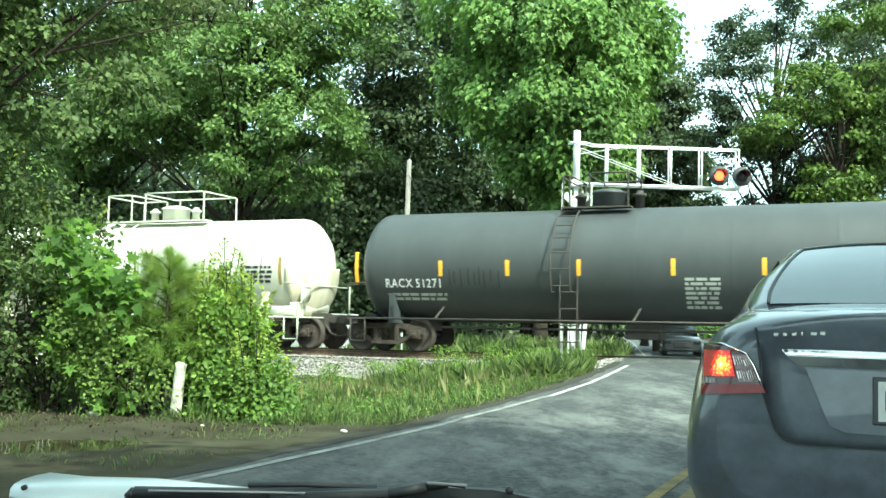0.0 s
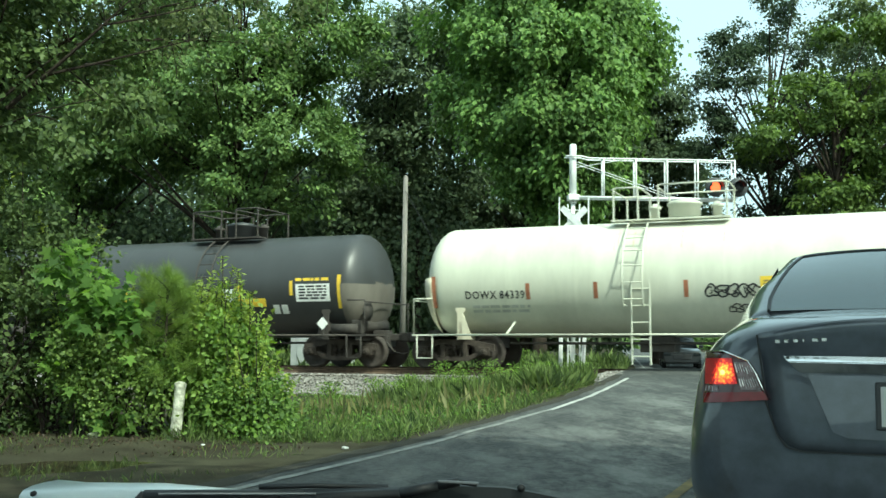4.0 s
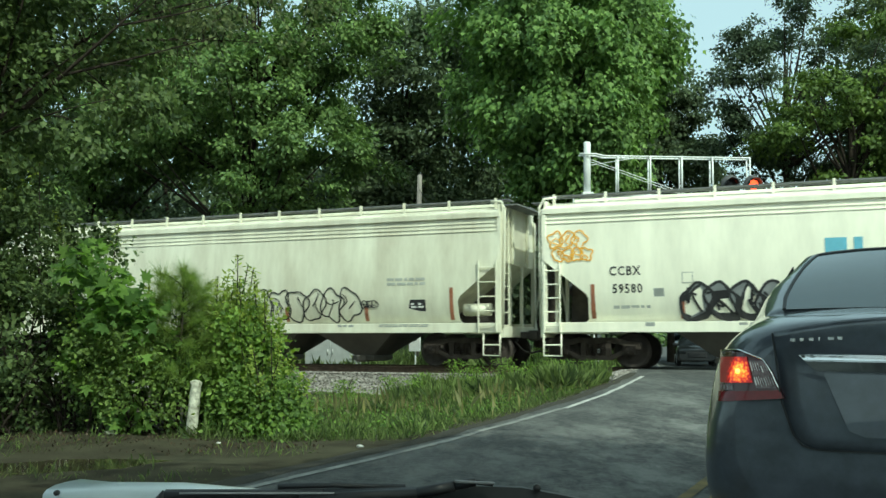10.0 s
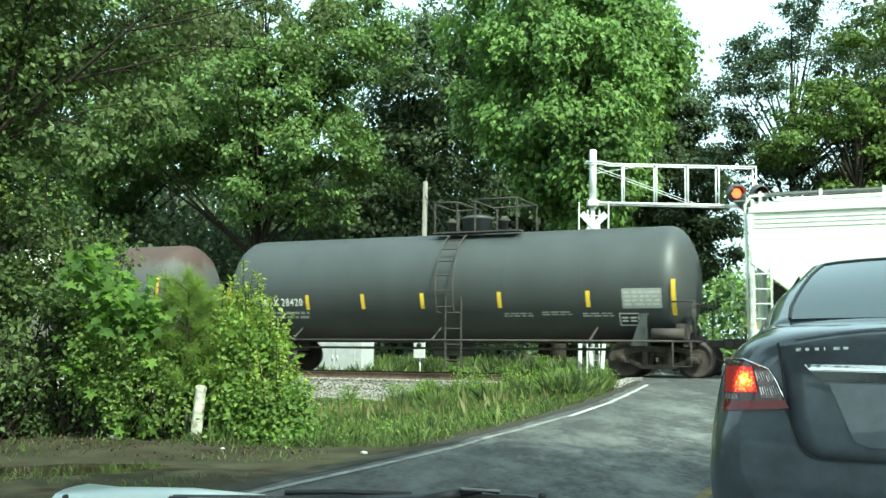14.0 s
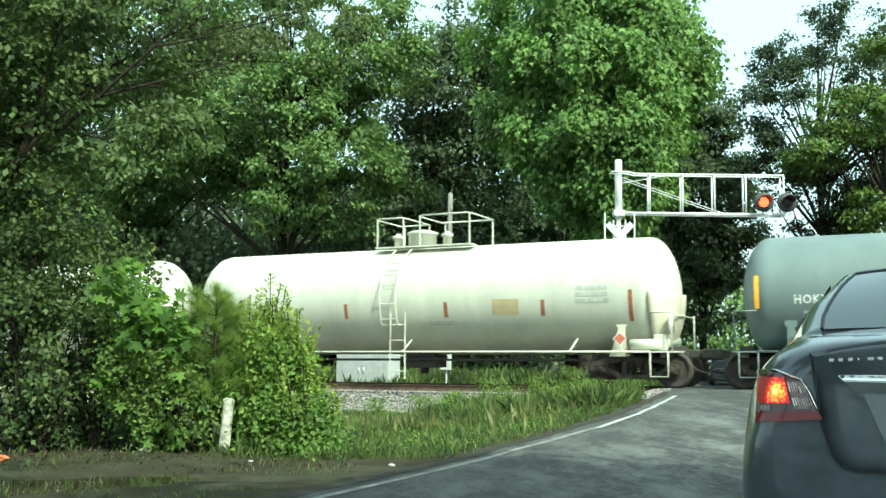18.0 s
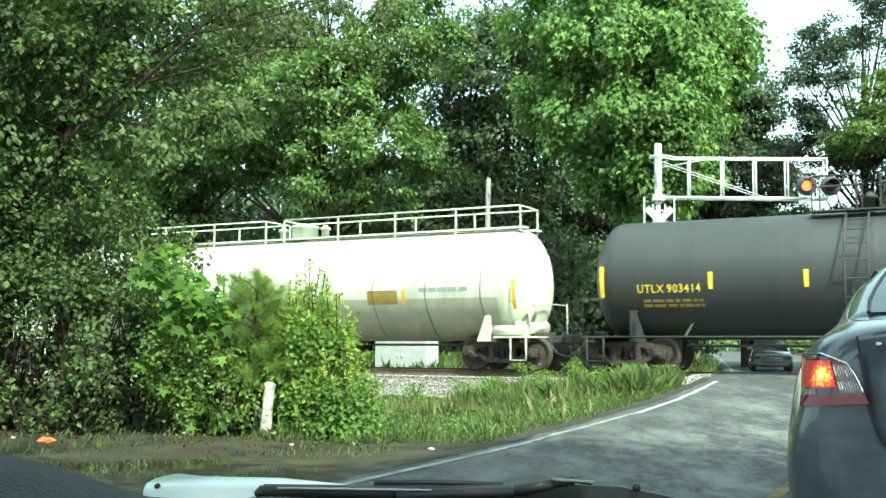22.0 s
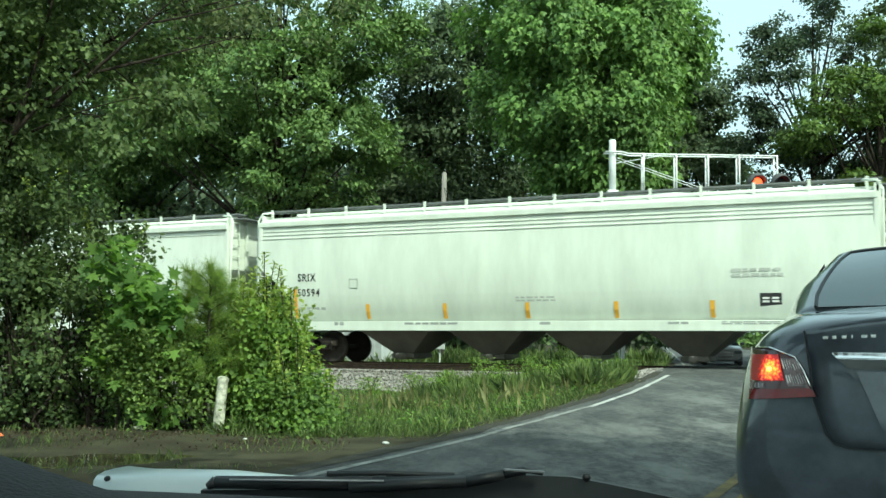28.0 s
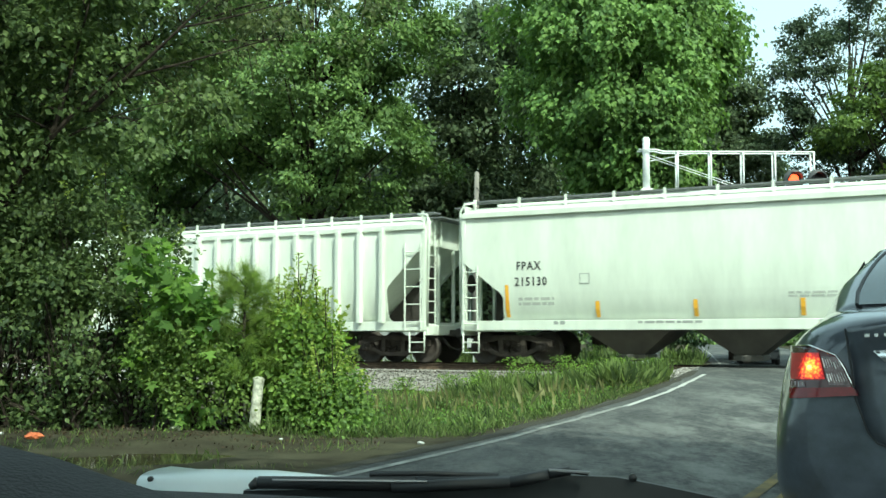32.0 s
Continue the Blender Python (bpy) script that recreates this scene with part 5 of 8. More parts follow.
box(bm, -7.6, 8.6, -0.6, -0.35, zc17 + R17 - 0.03, zc17 + R17 + 0.04)
part("walkway", bm, M["grating"], c)
strips(c, s, (-8.25, -5.26, 4.74, 8.12), 2.55, "d", 0.8)
for x in (-2.52, 0.07, 2.4):
    stripe(c, x, 2.5, 0.1, 0.42, "d", s).location.y = -0.038
marks(c, s, "UTLX 911073", -6.35, 2.24, 0.32, "k")
hazard(c, s, 4.64, 1.68, 0.8, 0.25, "f")
bars(c, 7.44, 2.68, 0.9, 0.7, 4, "m", s, 16)
stencil_box(c, s, 6.69, 1.8)

# the bodies ride low on their trucks
for car, _ in CARS:
    for o in car.children:
        if not o.name.startswith(("truck", "coupler")):
            o.location.z -= 0.15
        if car.name.startswith("covered_hopper") and o.name.startswith(("lettering", "stencil")):
            o.location.z += 0.07


# ---- leaves, crowns and trees ----
LEAF = {
    "oval": ([(0, 0, 0), (0.32, 0.45, 0.05), (0, 1, -0.06), (-0.32, 0.45, 0.05)], [(0, 1, 2), (0, 2, 3)]),
    "star": ([(0, 0, 0), (0.5, 0.12, 0.03), (0.22, 0.38, 0.02), (0.55, 0.72, 0), (0.18, 0.66, 0.02), (0, 1.05, -0.08), (-0.18, 0.66, 0.02), (-0.55, 0.72, 0), (-0.22, 0.38, 0.02), (-0.5, 0.12, 0.03)],
             [(0, 1, 2), (2, 3, 4), (0, 2, 4), (4, 5, 6), (0, 4, 6), (6, 7, 8), (0, 6, 8), (8, 9, 0)]),
    "maple": ([(0, 0, 0), (0.5, 0.35, 0.05), (0.2, 0.55, 0.02), (0, 1.05, -0.1), (-0.2, 0.55, 0.02), (-0.5, 0.35, 0.05)], [(0, 1, 2), (0, 2, 3), (0, 3, 4), (0, 4, 5)]),
    "needle": ([(-0.012, 0, 0), (0.012, 0, 0), (0, 1, -0.12)], [(0, 1, 2)]),
    "long": ([(0, 0, 0), (0.16, 0.4, 0.04), (0, 1, -0.15), (-0.16, 0.4, 0.04)], [(0, 1, 2), (0, 2, 3)]),
    "stalk": ([(-0.005, 0, 0), (0.005, 0, 0), (0.004, 0.6, 0.04), (0, 1, -0.2)], [(0, 1, 2), (0, 2, 3)]),
    "blade": ([(-0.012, 0, 0), (0.012, 0, 0), (0.008, 0.6, 0.03), (0, 1, -0.14)], [(0, 1, 2), (0, 2, 3)]),
}


def leaves(name, pos, way, face, size, shape, material, parent, rng, spread_=0.7, tilt=0.5):
    """Many leaves in one mesh: at pos, growing roughly along way, their faces roughly towards face."""
    tv, tf = LEAF[shape]
    tv, tf = np.array(tv), np.array(tf)
    n = len(pos)
    d = way + rng.normal(0, spread_, (n, 3))
    d /= np.linalg.norm(d, axis=1)[:, None] + 1e-9
    up = face + rng.normal(0, tilt, (n, 3))
    sx = np.cross(d, up)
    sx /= np.linalg.norm(sx, axis=1)[:, None] + 1e-9
    nz = np.cross(sx, d)
    sz = size[:, None, None]
    co = pos[:, None, :] + sz * (tv[None, :, 0, None] * sx[:, None, :] + tv[None, :, 1, None] * d[:, None, :] + tv[None, :, 2, None] * nz[:, None, :])
    idx = (tf[None] + (np.arange(n) * len(tv))[:, None, None]).reshape(-1)
    return mesh_arrays(name, co.reshape(-1, 3), 3, idx, material, parent)


def clumps(rng, blobs, n, hollow=0.55):
    """Places for leaf clumps in the outer part of a union of ellipsoids (x, y, z, rx, ry, rz)."""
    w = np.array([b[3] * b[4] + b[4] * b[5] + b[3] * b[5] for b in blobs], float)
    pick = rng.choice(len(blobs), n, p=w / w.sum())
    v = rng.normal(0, 1, (n, 3))
    v /= np.linalg.norm(v, axis=1)[:, None]
    r = hollow + (1.0 - hollow) * rng.random(n) ** 0.5
    lump = np.array([1 + 0.34 * noise.noise(Vector(p) * 2.3 + Vector((k * 5.0, 1, 2))) for p, k in zip(v, pick)])
    b = np.array(blobs)[pick]
    return b[:, :3] + v * (r * lump)[:, None] * b[:, 3:], v


def limb(root, tip, r0, rng, bend, parent, name="limb"):
    """One tapered, bent limb."""
    bm = bmesh.new()
    a, b = Vector(root), Vector(tip)
    mid = a.lerp(b, 0.5) + Vector(rng.normal(0, bend, 3)) + Vector((0, 0, bend))
    last, rl = a, r0
    for i in range(1, 6):
        k = i / 5
        p = a * (1 - k) ** 2 + mid * 2 * k * (1 - k) + b * k * k
        r = max(0.006, r0 * (1 - 0.9 * k))
        rod(bm, last, p, rl, 6, r, caps=False)
        last, rl = p, r
    return part(name, bm, M["bark"], parent)


def tree(label, x, y, h, blobs, nclump, per, leaf, shape, material, seed, rc=0.45, trunk_r=0.22, lean=(0, 0), hollow=0.55, droop=0.5, limbs=18, flat=0.55, boughs=90, rb=0.95, arms=(), deep=0.68):
    rng = np.random.default_rng(seed)
    z0 = ground_z(x, y) - 0.1
    t = thing("tree", label, "tree", "trees by the crossing", m=pose(x, y, z0))
    bm = bmesh.new()
    pts = [Vector((0, 0, 0))]
    for i in range(1, 7):
        k = i / 6
        pts.append(Vector((lean[0] * k + rng.normal(0, 0.06), lean[1] * k + rng.normal(0, 0.06), h * 0.8 * k)))
    for i in range(6):
        rod(bm, pts[i], pts[i + 1], trunk_r * (1 - 0.8 * i / 6) * (1.25 if i == 0 else 1), 10, trunk_r * (1 - 0.8 * (i + 1) / 6), caps=False)
    part("trunk", bm, M["bark"], t)
    # the crown is a set of boughs, each a flattened dome of leaf clumps with dark gaps between
    bc, bv = clumps(rng, blobs, boughs, hollow)
    own = rng.integers(0, boughs, nclump)
    cv = rng.normal(0, 1, (nclump, 3)) + 0.55 * bv[own] + np.array([0, 0, 0.35])
    cv /= np.linalg.norm(cv, axis=1)[:, None]
    reach = (rb * rng.uniform(0.55, 1.45, boughs))[own] * rng.uniform(0.55, 1.0, nclump)
    cp = bc[own] + cv * reach[:, None] * np.array([1, 1, deep])
    for root, tip, r in arms:
        limb(root, tip, r, rng, 0.12, t)
    ends = [np.array(a) * (1 - k) + np.array(b) * k + np.array([0, 0, 0.1 * k * (1 - k)]) for a, b, _ in arms for k in np.linspace(0.15, 1, 9)]
    for q in bc[rng.choice(boughs, min(limbs, boughs), replace=False)]:
        if ends:
            # twigs spring from the nearest limb
            root = min(ends, key=lambda e: np.linalg.norm(e - q))
            if np.linalg.norm(root - q) < 1.6:
                limb(root, q, 0.011, rng, 0.12, t, "twig")
            continue
        k = min(0.95, max(0.2, (q[2] - 1.0) / h))
        limb(pts[min(5, int(k * 6))], q, trunk_r * 0.32, rng, 0.3, t)
    # each clump is a drooping spray with its own facing
    n = nclump * per
    face = cv * np.array([0.8, 0.8, 0.3]) + np.array([0, 0, 0.55]) + rng.normal(0, 0.25, (nclump, 3))
    grow = cv * np.array([0.6, 0.6, 0.2]) + np.array([0, 0, -droop])
    off = rng.normal(0, 1, (n, 3)) * np.array([rc, rc, rc * flat])
    pos = np.repeat(cp, per, axis=0) + off
    size = leaf * rng.uniform(0.65, 1.35, n)
    leaves("crown", pos, np.repeat(grow, per, axis=0), np.repeat(face, per, axis=0), size, shape, material, t, rng, 0.4, 0.25)
    return t


def wood(label, x0, x1, y0, y1, h, n, leaf, material, seed):
    """A far wood: a deep bank of foliage on many trunks."""
    rng = np.random.default_rng(seed)
    t = thing("far_wood", label, "wood", kind="stuff", m=pose(0, 0, 0))
    bm = bmesh.new()
    for i in range(int((x1 - x0) / 3)):
        x, y = rng.uniform(x0, x1), rng.uniform(y0, y1)
        z = ground_z(x, y)
        rod(bm, (x, y, z - 0.2), (x + rng.normal(0, 0.4), y, z + h * 0.8), 0.22, 7, 0.08, caps=False)
    part("trunk_stand", bm, M["bark"], t)
    m = n // 30
    c = np.stack([rng.uniform(x0, x1, m), rng.uniform(y0, y1, m), rng.uniform(0.3, 1, m) ** 1.0], 1)
    top = np.array([h * (0.82 + 0.3 * noise.noise(Vector((q[0] * 0.16, q[1] * 0.1, seed)))) for q in c])
    c[:, 2] = (rng.random(m) ** 0.9) * top
    pos = np.repeat(c, 30, axis=0) + rng.normal(0, 1, (m * 30, 3)) * np.array([0.9, 0.9, 0.6])
    fc = np.tile(np.array([0.1, -0.7, 0.6]), (m * 30, 1))
    gr = np.tile(np.array([0, -0.3, -0.5]), (m * 30, 1))
    leaves("foliage", pos, gr, fc, leaf * rng.uniform(0.7, 1.3, m * 30), "oval", material, t, rng, 0.6, 0.5)
    return t


# beyond the track: the bright maple, darker woods round it, and the trees on the other side of the road
tree("tall bright green maple in full sun", 4.6, 41, 17, [(0.2, 0, 12.2, 4.0, 4, 4.0), (0.5, -0.8, 9.4, 2.7, 3, 2.2), (0.9, -0.8, 8.0, 1.9, 2.4, 2.2), (-0.3, 0, 15.7, 4.2, 3.6, 3.2), (0.4, -2.2, 11.0, 2.7, 2.4, 3.0), (2.7, 0, 13.9, 2.6, 2.8, 2.4)], 2800, 34, 0.21, "maple", M["leaf_maple"], 11, 0.25, 0.3, hollow=0.72, boughs=340, rb=0.8, droop=1.0, deep=1.15, flat=1.0)
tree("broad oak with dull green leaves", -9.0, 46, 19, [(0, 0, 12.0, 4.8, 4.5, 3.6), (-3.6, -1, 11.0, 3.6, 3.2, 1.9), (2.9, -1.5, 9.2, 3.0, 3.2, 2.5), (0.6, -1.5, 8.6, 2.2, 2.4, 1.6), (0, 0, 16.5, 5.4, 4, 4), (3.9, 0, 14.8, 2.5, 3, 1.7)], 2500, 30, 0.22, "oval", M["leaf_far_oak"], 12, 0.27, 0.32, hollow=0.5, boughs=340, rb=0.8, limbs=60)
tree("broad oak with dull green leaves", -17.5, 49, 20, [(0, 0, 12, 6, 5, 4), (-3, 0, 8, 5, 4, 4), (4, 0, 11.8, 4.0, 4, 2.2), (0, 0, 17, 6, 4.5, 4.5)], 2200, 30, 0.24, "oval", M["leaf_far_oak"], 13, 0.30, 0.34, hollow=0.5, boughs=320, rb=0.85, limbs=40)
# these crowns look shaded because leaf_dark has shade in its colour
tree("wood edge tree with leaves coloured dark as if shaded", -2.4, 53, 19, [(0, 0, 9, 4.4, 4, 4.4), (-2, 0, 5, 4.2, 4, 4), (1.8, 0, 15.5, 4.4, 4, 4.0)], 2000, 30, 0.27, "oval", M["leaf_dark"], 14, 0.4, 0.3, boughs=360, rb=0.9, hollow=0.3)
tree("wood edge tree with leaves coloured dark as if shaded", 5.5, 56, 17, [(0, 0, 6, 6, 4, 5), (3.5, 0, 4.5, 4, 3.5, 4), (0, 0, 12, 5, 4, 5)], 1600, 30, 0.28, "oval", M["leaf_dark"], 15, 0.4, 0.3, boughs=300, rb=0.9, hollow=0.3)
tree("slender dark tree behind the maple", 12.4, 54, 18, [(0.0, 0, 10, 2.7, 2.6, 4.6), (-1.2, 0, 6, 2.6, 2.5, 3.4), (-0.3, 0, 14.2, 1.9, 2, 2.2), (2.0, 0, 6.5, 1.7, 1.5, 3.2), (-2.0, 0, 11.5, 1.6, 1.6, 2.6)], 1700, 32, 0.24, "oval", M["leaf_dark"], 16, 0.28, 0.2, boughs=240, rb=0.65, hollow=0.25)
tree("tall fine-leaved dark tree with open gaps", 16.0, 46, 17.5, [(-2.4, 0, 14.3, 1.4, 1.6, 1.4), (-2.6, 0, 11.7, 1.2, 1.4, 1.3), (-1.9, 0, 13.0, 1.9, 2, 1.6), (1.2, 0, 15.8, 2.8, 2.4, 1.8), (3.6, 0, 13, 3, 2.4, 2.8), (-1.6, 0, 10.2, 1.7, 2, 1.5), (2.5, 0, 9, 3, 2.5, 2.3), (0.2, 0, 7.2, 1.7, 1.8, 1.6)], 1400, 26, 0.17, "oval", leafmat("dusky_leaf", (0.055, 0.085, 0.052), vary=0.35, trans=0.3), 27, 0.24, 0.26, hollow=0.15, boughs=170, rb=0.62, limbs=60)
tree("spreading pecan with yellowish green leaves", 17.6, 42.5, 15, [(-0.8, 0, 11.9, 1.9, 2, 1.2), (-2.4, 0, 10.0, 1.3, 1.6, 0.9), (0.6, 0, 8.6, 1.8, 2, 1.1), (-2.6, 0, 5.6, 1.5, 1.5, 1.0), (2.8, 0, 11, 2.2, 2.2, 2.2), (2.5, 0, 7, 2.2, 2, 1.6), (-0.4, 0, 6.6, 1.5, 1.6, 0.9), (2.0, 0, 14.2, 2.4, 2, 1.6)], 900, 32, 0.21, "oval", leafmat("pecan_leaf", (0.092, 0.15, 0.044), vary=0.45, trans=0.3), 17, 0.24, 0.26, hollow=0.35, boughs=120, rb=0.62, limbs=40)
tree("dark tree beyond the road", 26.5, 50, 19, [(0, 0, 11, 6, 5, 6), (0, 0, 6, 5, 5, 4), (-2.5, 0, 16, 5, 4, 4)], 1400, 30, 0.28, "oval", M["leaf_oak"], 18, 0.4, 0.3, boughs=300, rb=0.9, hollow=0.3)
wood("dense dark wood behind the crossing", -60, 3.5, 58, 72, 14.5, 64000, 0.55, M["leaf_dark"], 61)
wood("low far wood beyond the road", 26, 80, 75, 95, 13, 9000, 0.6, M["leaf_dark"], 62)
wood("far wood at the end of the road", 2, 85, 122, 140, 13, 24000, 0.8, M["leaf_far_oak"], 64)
wood("thicket under the oaks with dark, shade-coloured leaves", -24, 3.0, 47, 56, 8.2, 44000, 0.3, M["leaf_dark"], 63)
# roadside trees behind the eye, whose crowns meet over the road and shade its near stretch
tree("tall roadside oak that overhangs and shades the road", -7.8, -0.5, 12.5, [(2.2, 1.0, 9.6, 3.2, 4.0, 1.4), (4.8, -1.5, 10.0, 3.0, 4.5, 1.5), (0.0, 1.2, 10.2, 2.8, 3.0, 1.6), (4.6, 1.6, 9.4, 2.6, 2.4, 1.2), (0, -3, 10, 3, 3, 2)], 2400, 26, 0.22, "oval", M["leaf_oak"], 41, 0.3, 0.35, hollow=0.0, boughs=330, rb=0.8, limbs=30)
tree("tall roadside oak that overhangs and shades the road", 9.2, -2.5, 12.5, [(-4.0, 1.0, 9.6, 3.4, 4.2, 1.5), (-6.6, -1.0, 10.2, 2.6, 4.0, 1.4), (-2.4, 3.0, 9.8, 3.0, 3.2, 1.6), (0, -2, 10, 3, 3, 2)], 2200, 26, 0.22, "oval", M["leaf_oak"], 42, 0.3, 0.35, hollow=0.0, boughs=300, rb=0.8, limbs=30)
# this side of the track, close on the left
# both crowns are dark by leaf colour, which holds the verge's shade
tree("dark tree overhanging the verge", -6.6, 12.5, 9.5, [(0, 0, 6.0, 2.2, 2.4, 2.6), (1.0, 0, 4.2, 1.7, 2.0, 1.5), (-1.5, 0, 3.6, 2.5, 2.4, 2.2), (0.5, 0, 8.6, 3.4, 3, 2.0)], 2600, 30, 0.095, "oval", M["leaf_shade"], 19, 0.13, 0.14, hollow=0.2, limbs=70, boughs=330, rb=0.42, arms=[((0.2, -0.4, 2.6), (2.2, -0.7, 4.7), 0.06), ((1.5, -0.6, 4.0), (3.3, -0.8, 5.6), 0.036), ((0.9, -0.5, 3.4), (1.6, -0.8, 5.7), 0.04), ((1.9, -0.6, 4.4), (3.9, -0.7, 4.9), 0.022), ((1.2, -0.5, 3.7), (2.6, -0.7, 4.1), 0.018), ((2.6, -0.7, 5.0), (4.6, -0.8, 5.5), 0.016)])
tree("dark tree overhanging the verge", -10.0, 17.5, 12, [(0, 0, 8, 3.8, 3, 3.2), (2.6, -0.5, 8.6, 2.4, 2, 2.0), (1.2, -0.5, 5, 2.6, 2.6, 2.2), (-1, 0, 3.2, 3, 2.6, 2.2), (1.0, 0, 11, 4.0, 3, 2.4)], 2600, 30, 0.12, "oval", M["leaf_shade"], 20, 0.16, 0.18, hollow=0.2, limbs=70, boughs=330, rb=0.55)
tree("thin twiggy branches hanging over the verge", -7.2, 13.4, 8.5, [(2.4, 0, 5.7, 1.9, 1.2, 0.9), (4.2, 0, 5.7, 1.6, 1.0, 0.7), (1.2, 0, 4.8, 1.5, 1, 0.9), (3.0, 0.2, 4.8, 1.2, 0.8, 0.5)], 430, 14, 0.075, "oval", M["leaf_twig"], 23, 0.12, 0.13, hollow=0.0, limbs=110, boughs=130, rb=0.34, arms=[((0.1, 0, 3.2), (1.6, 0.1, 5.0), 0.05), ((1.2, 0.1, 4.6), (3.4, 0.1, 5.9), 0.035), ((2.2, 0.1, 5.2), (4.6, 0.2, 5.3), 0.022), ((1.4, 0, 4.7), (3.0, 0.2, 4.6), 0.018), ((3.0, 0.1, 5.6), (5.6, 0, 6.0), 0.018), ((0.6, 0, 3.9), (1.4, 0.1, 4.3), 0.02)])


def bush(label, x, y, blobs, nclump, per, leaf, shape, material, seed, rc=0.2, stems=9, droop=0.25, spires=0):
    rng = np.random.default_rng(seed)
    z0 = ground_z(x, y) - 0.03
    t = thing("shrub", label, "shrub", "shrubs on the verge", m=pose(x, y, z0))
    nb = max(12, nclump // 7)
    bc, bv = clumps(rng, blobs, nb, 0.4)
    own = rng.integers(0, nb, nclump)
    cv = rng.normal(0, 1, (nclump, 3)) + 0.5 * bv[own] + np.array([0, 0, 0.5])
    cv /= np.linalg.norm(cv, axis=1)[:, None]
    cp = bc[own] + cv * (rc * 2.0 * rng.uniform(0.4, 1.3, nb)[own] * rng.uniform(0.3, 1, nclump))[:, None] * np.array([0.8, 0.8, 1.2])
    rc *= 0.75
    if spires:
        # upright leafy shoots that stand out of the top, each on its own thin stem
        sp = []
        for k in range(spires):
            b = blobs[rng.integers(len(blobs))]
            x0, y0 = b[0] + rng.uniform(-0.95, 0.95) * b[3], b[1] + rng.uniform(-0.7, 0.7) * b[4]
            dome = math.sqrt(max(0.05, 1 - ((x0 - b[0]) / b[3]) ** 2))
            lean, rise = rng.normal(0, 0.12), rng.uniform(0.25, 0.8)
            for q in np.linspace(0, 1, 40):
                sp.append((x0 + lean * q + rng.normal(0, 0.05 * (1.15 - q)), y0 + rng.normal(0, 0.04), b[2] + b[5] * dome * 0.75 + rise * q))
            if k % 2:
                limb((x0 * 0.5, y0 * 0.5, 0), (x0 + lean, y0, b[2] + b[5] * dome * 0.75 + rise), 0.008, rng, 0.05, t, "shoot_stem")
        sp = np.array(sp)
        out = np.stack([rng.normal(0, 0.7, len(sp)), rng.normal(-0.3, 0.5, len(sp)), np.full(len(sp), 0.35)], 1)
        leaves("foliage", sp, out, np.tile([0.1, -0.5, 0.7], (len(sp), 1)), leaf * rng.uniform(0.6, 1.15, len(sp)), shape, M["leaf_shoot"], t, rng, 0.4, 0.5)
    cp[:, 2] = np.maximum(cp[:, 2], 0.12)
    for q in cp[rng.choice(len(cp), stems, replace=False)]:
        limb((rng.normal(0, 0.15), rng.normal(0, 0.15), 0), q, 0.018, rng, 0.12, t, "stem")
    n = len(cp) * per
    pos = np.repeat(cp, per, axis=0) + rng.normal(0, 1, (n, 3)) * rc
    pos[:, 2] = np.maximum(pos[:, 2], 0.03)
    face = cv * np.array([0.7, 0.7, 0.3]) + np.array([0.06, -0.45, 0.6]) + rng.normal(0, 0.3, (len(cp), 3))
    grow = cv * 0.6 + np.array([0, 0, -droop])
    leaves("foliage", pos, np.repeat(grow, per, axis=0), np.repeat(face, per, axis=0), leaf * rng.uniform(0.6, 1.4, n), shape, material, t, rng, 0.6, 0.45)
    return t


bush("dense leafy shrub in bright sun", -2.2, 11.95, [(0, 0, 0.45, 0.46, 0.5, 0.46), (-0.3, 0, 0.9, 0.32, 0.4, 0.46), (0.12, 0, 0.25, 0.5, 0.5, 0.3), (0.1, 0, 0.95, 0.14, 0.2, 0.34)], 320, 26, 0.072, "oval", M["leaf_bush"], 31, 0.12, spires=30, droop=0.5)
bush("dense leafy shrub in bright sun", -2.75, 12.2, [(0, 0, 0.7, 0.45, 0.55, 0.62), (0.25, 0, 1.1, 0.24, 0.3, 0.4), (-0.45, 0, 0.85, 0.38, 0.4, 0.48)], 380, 26, 0.085, "long", M["leaf_bush"], 32, 0.12, spires=34, droop=0.5)
bush("low weedy shrub with small dark green leaves", -1.85, 11.5, [(0, 0, 0.22, 0.42, 0.3, 0.24), (-0.45, 0.05, 0.3, 0.4, 0.3, 0.32), (0.1, 0.1, 0.5, 0.22, 0.2, 0.3)], 210, 22, 0.055, "oval", M["leaf_weed"], 39, 0.09, spires=9, droop=0.3)
bush("young sweetgum with starry leaves", -4.05, 11.55, [(0.05, 0, 1.2, 0.42, 0.3, 0.55), (0.05, 0, 1.72, 0.33, 0.3, 0.42), (0.4, 0, 0.8, 0.4, 0.3, 0.45), (0.4, 0, 1.35, 0.22, 0.25, 0.35), (0.75, 0, 1.05, 0.35, 0.3, 0.35)], 150, 7, 0.125, "star", M["leaf_gum"], 33, 0.15, stems=4)
bush("tangled shrub with small pale leaves", -3.5, 11.75, [(0, 0, 0.5, 0.65, 0.55, 0.5), (-0.4, 0, 0.9, 0.45, 0.5, 0.45)], 330, 22, 0.055, "oval", M["leaf_verge"], 34, 0.11, spires=10)
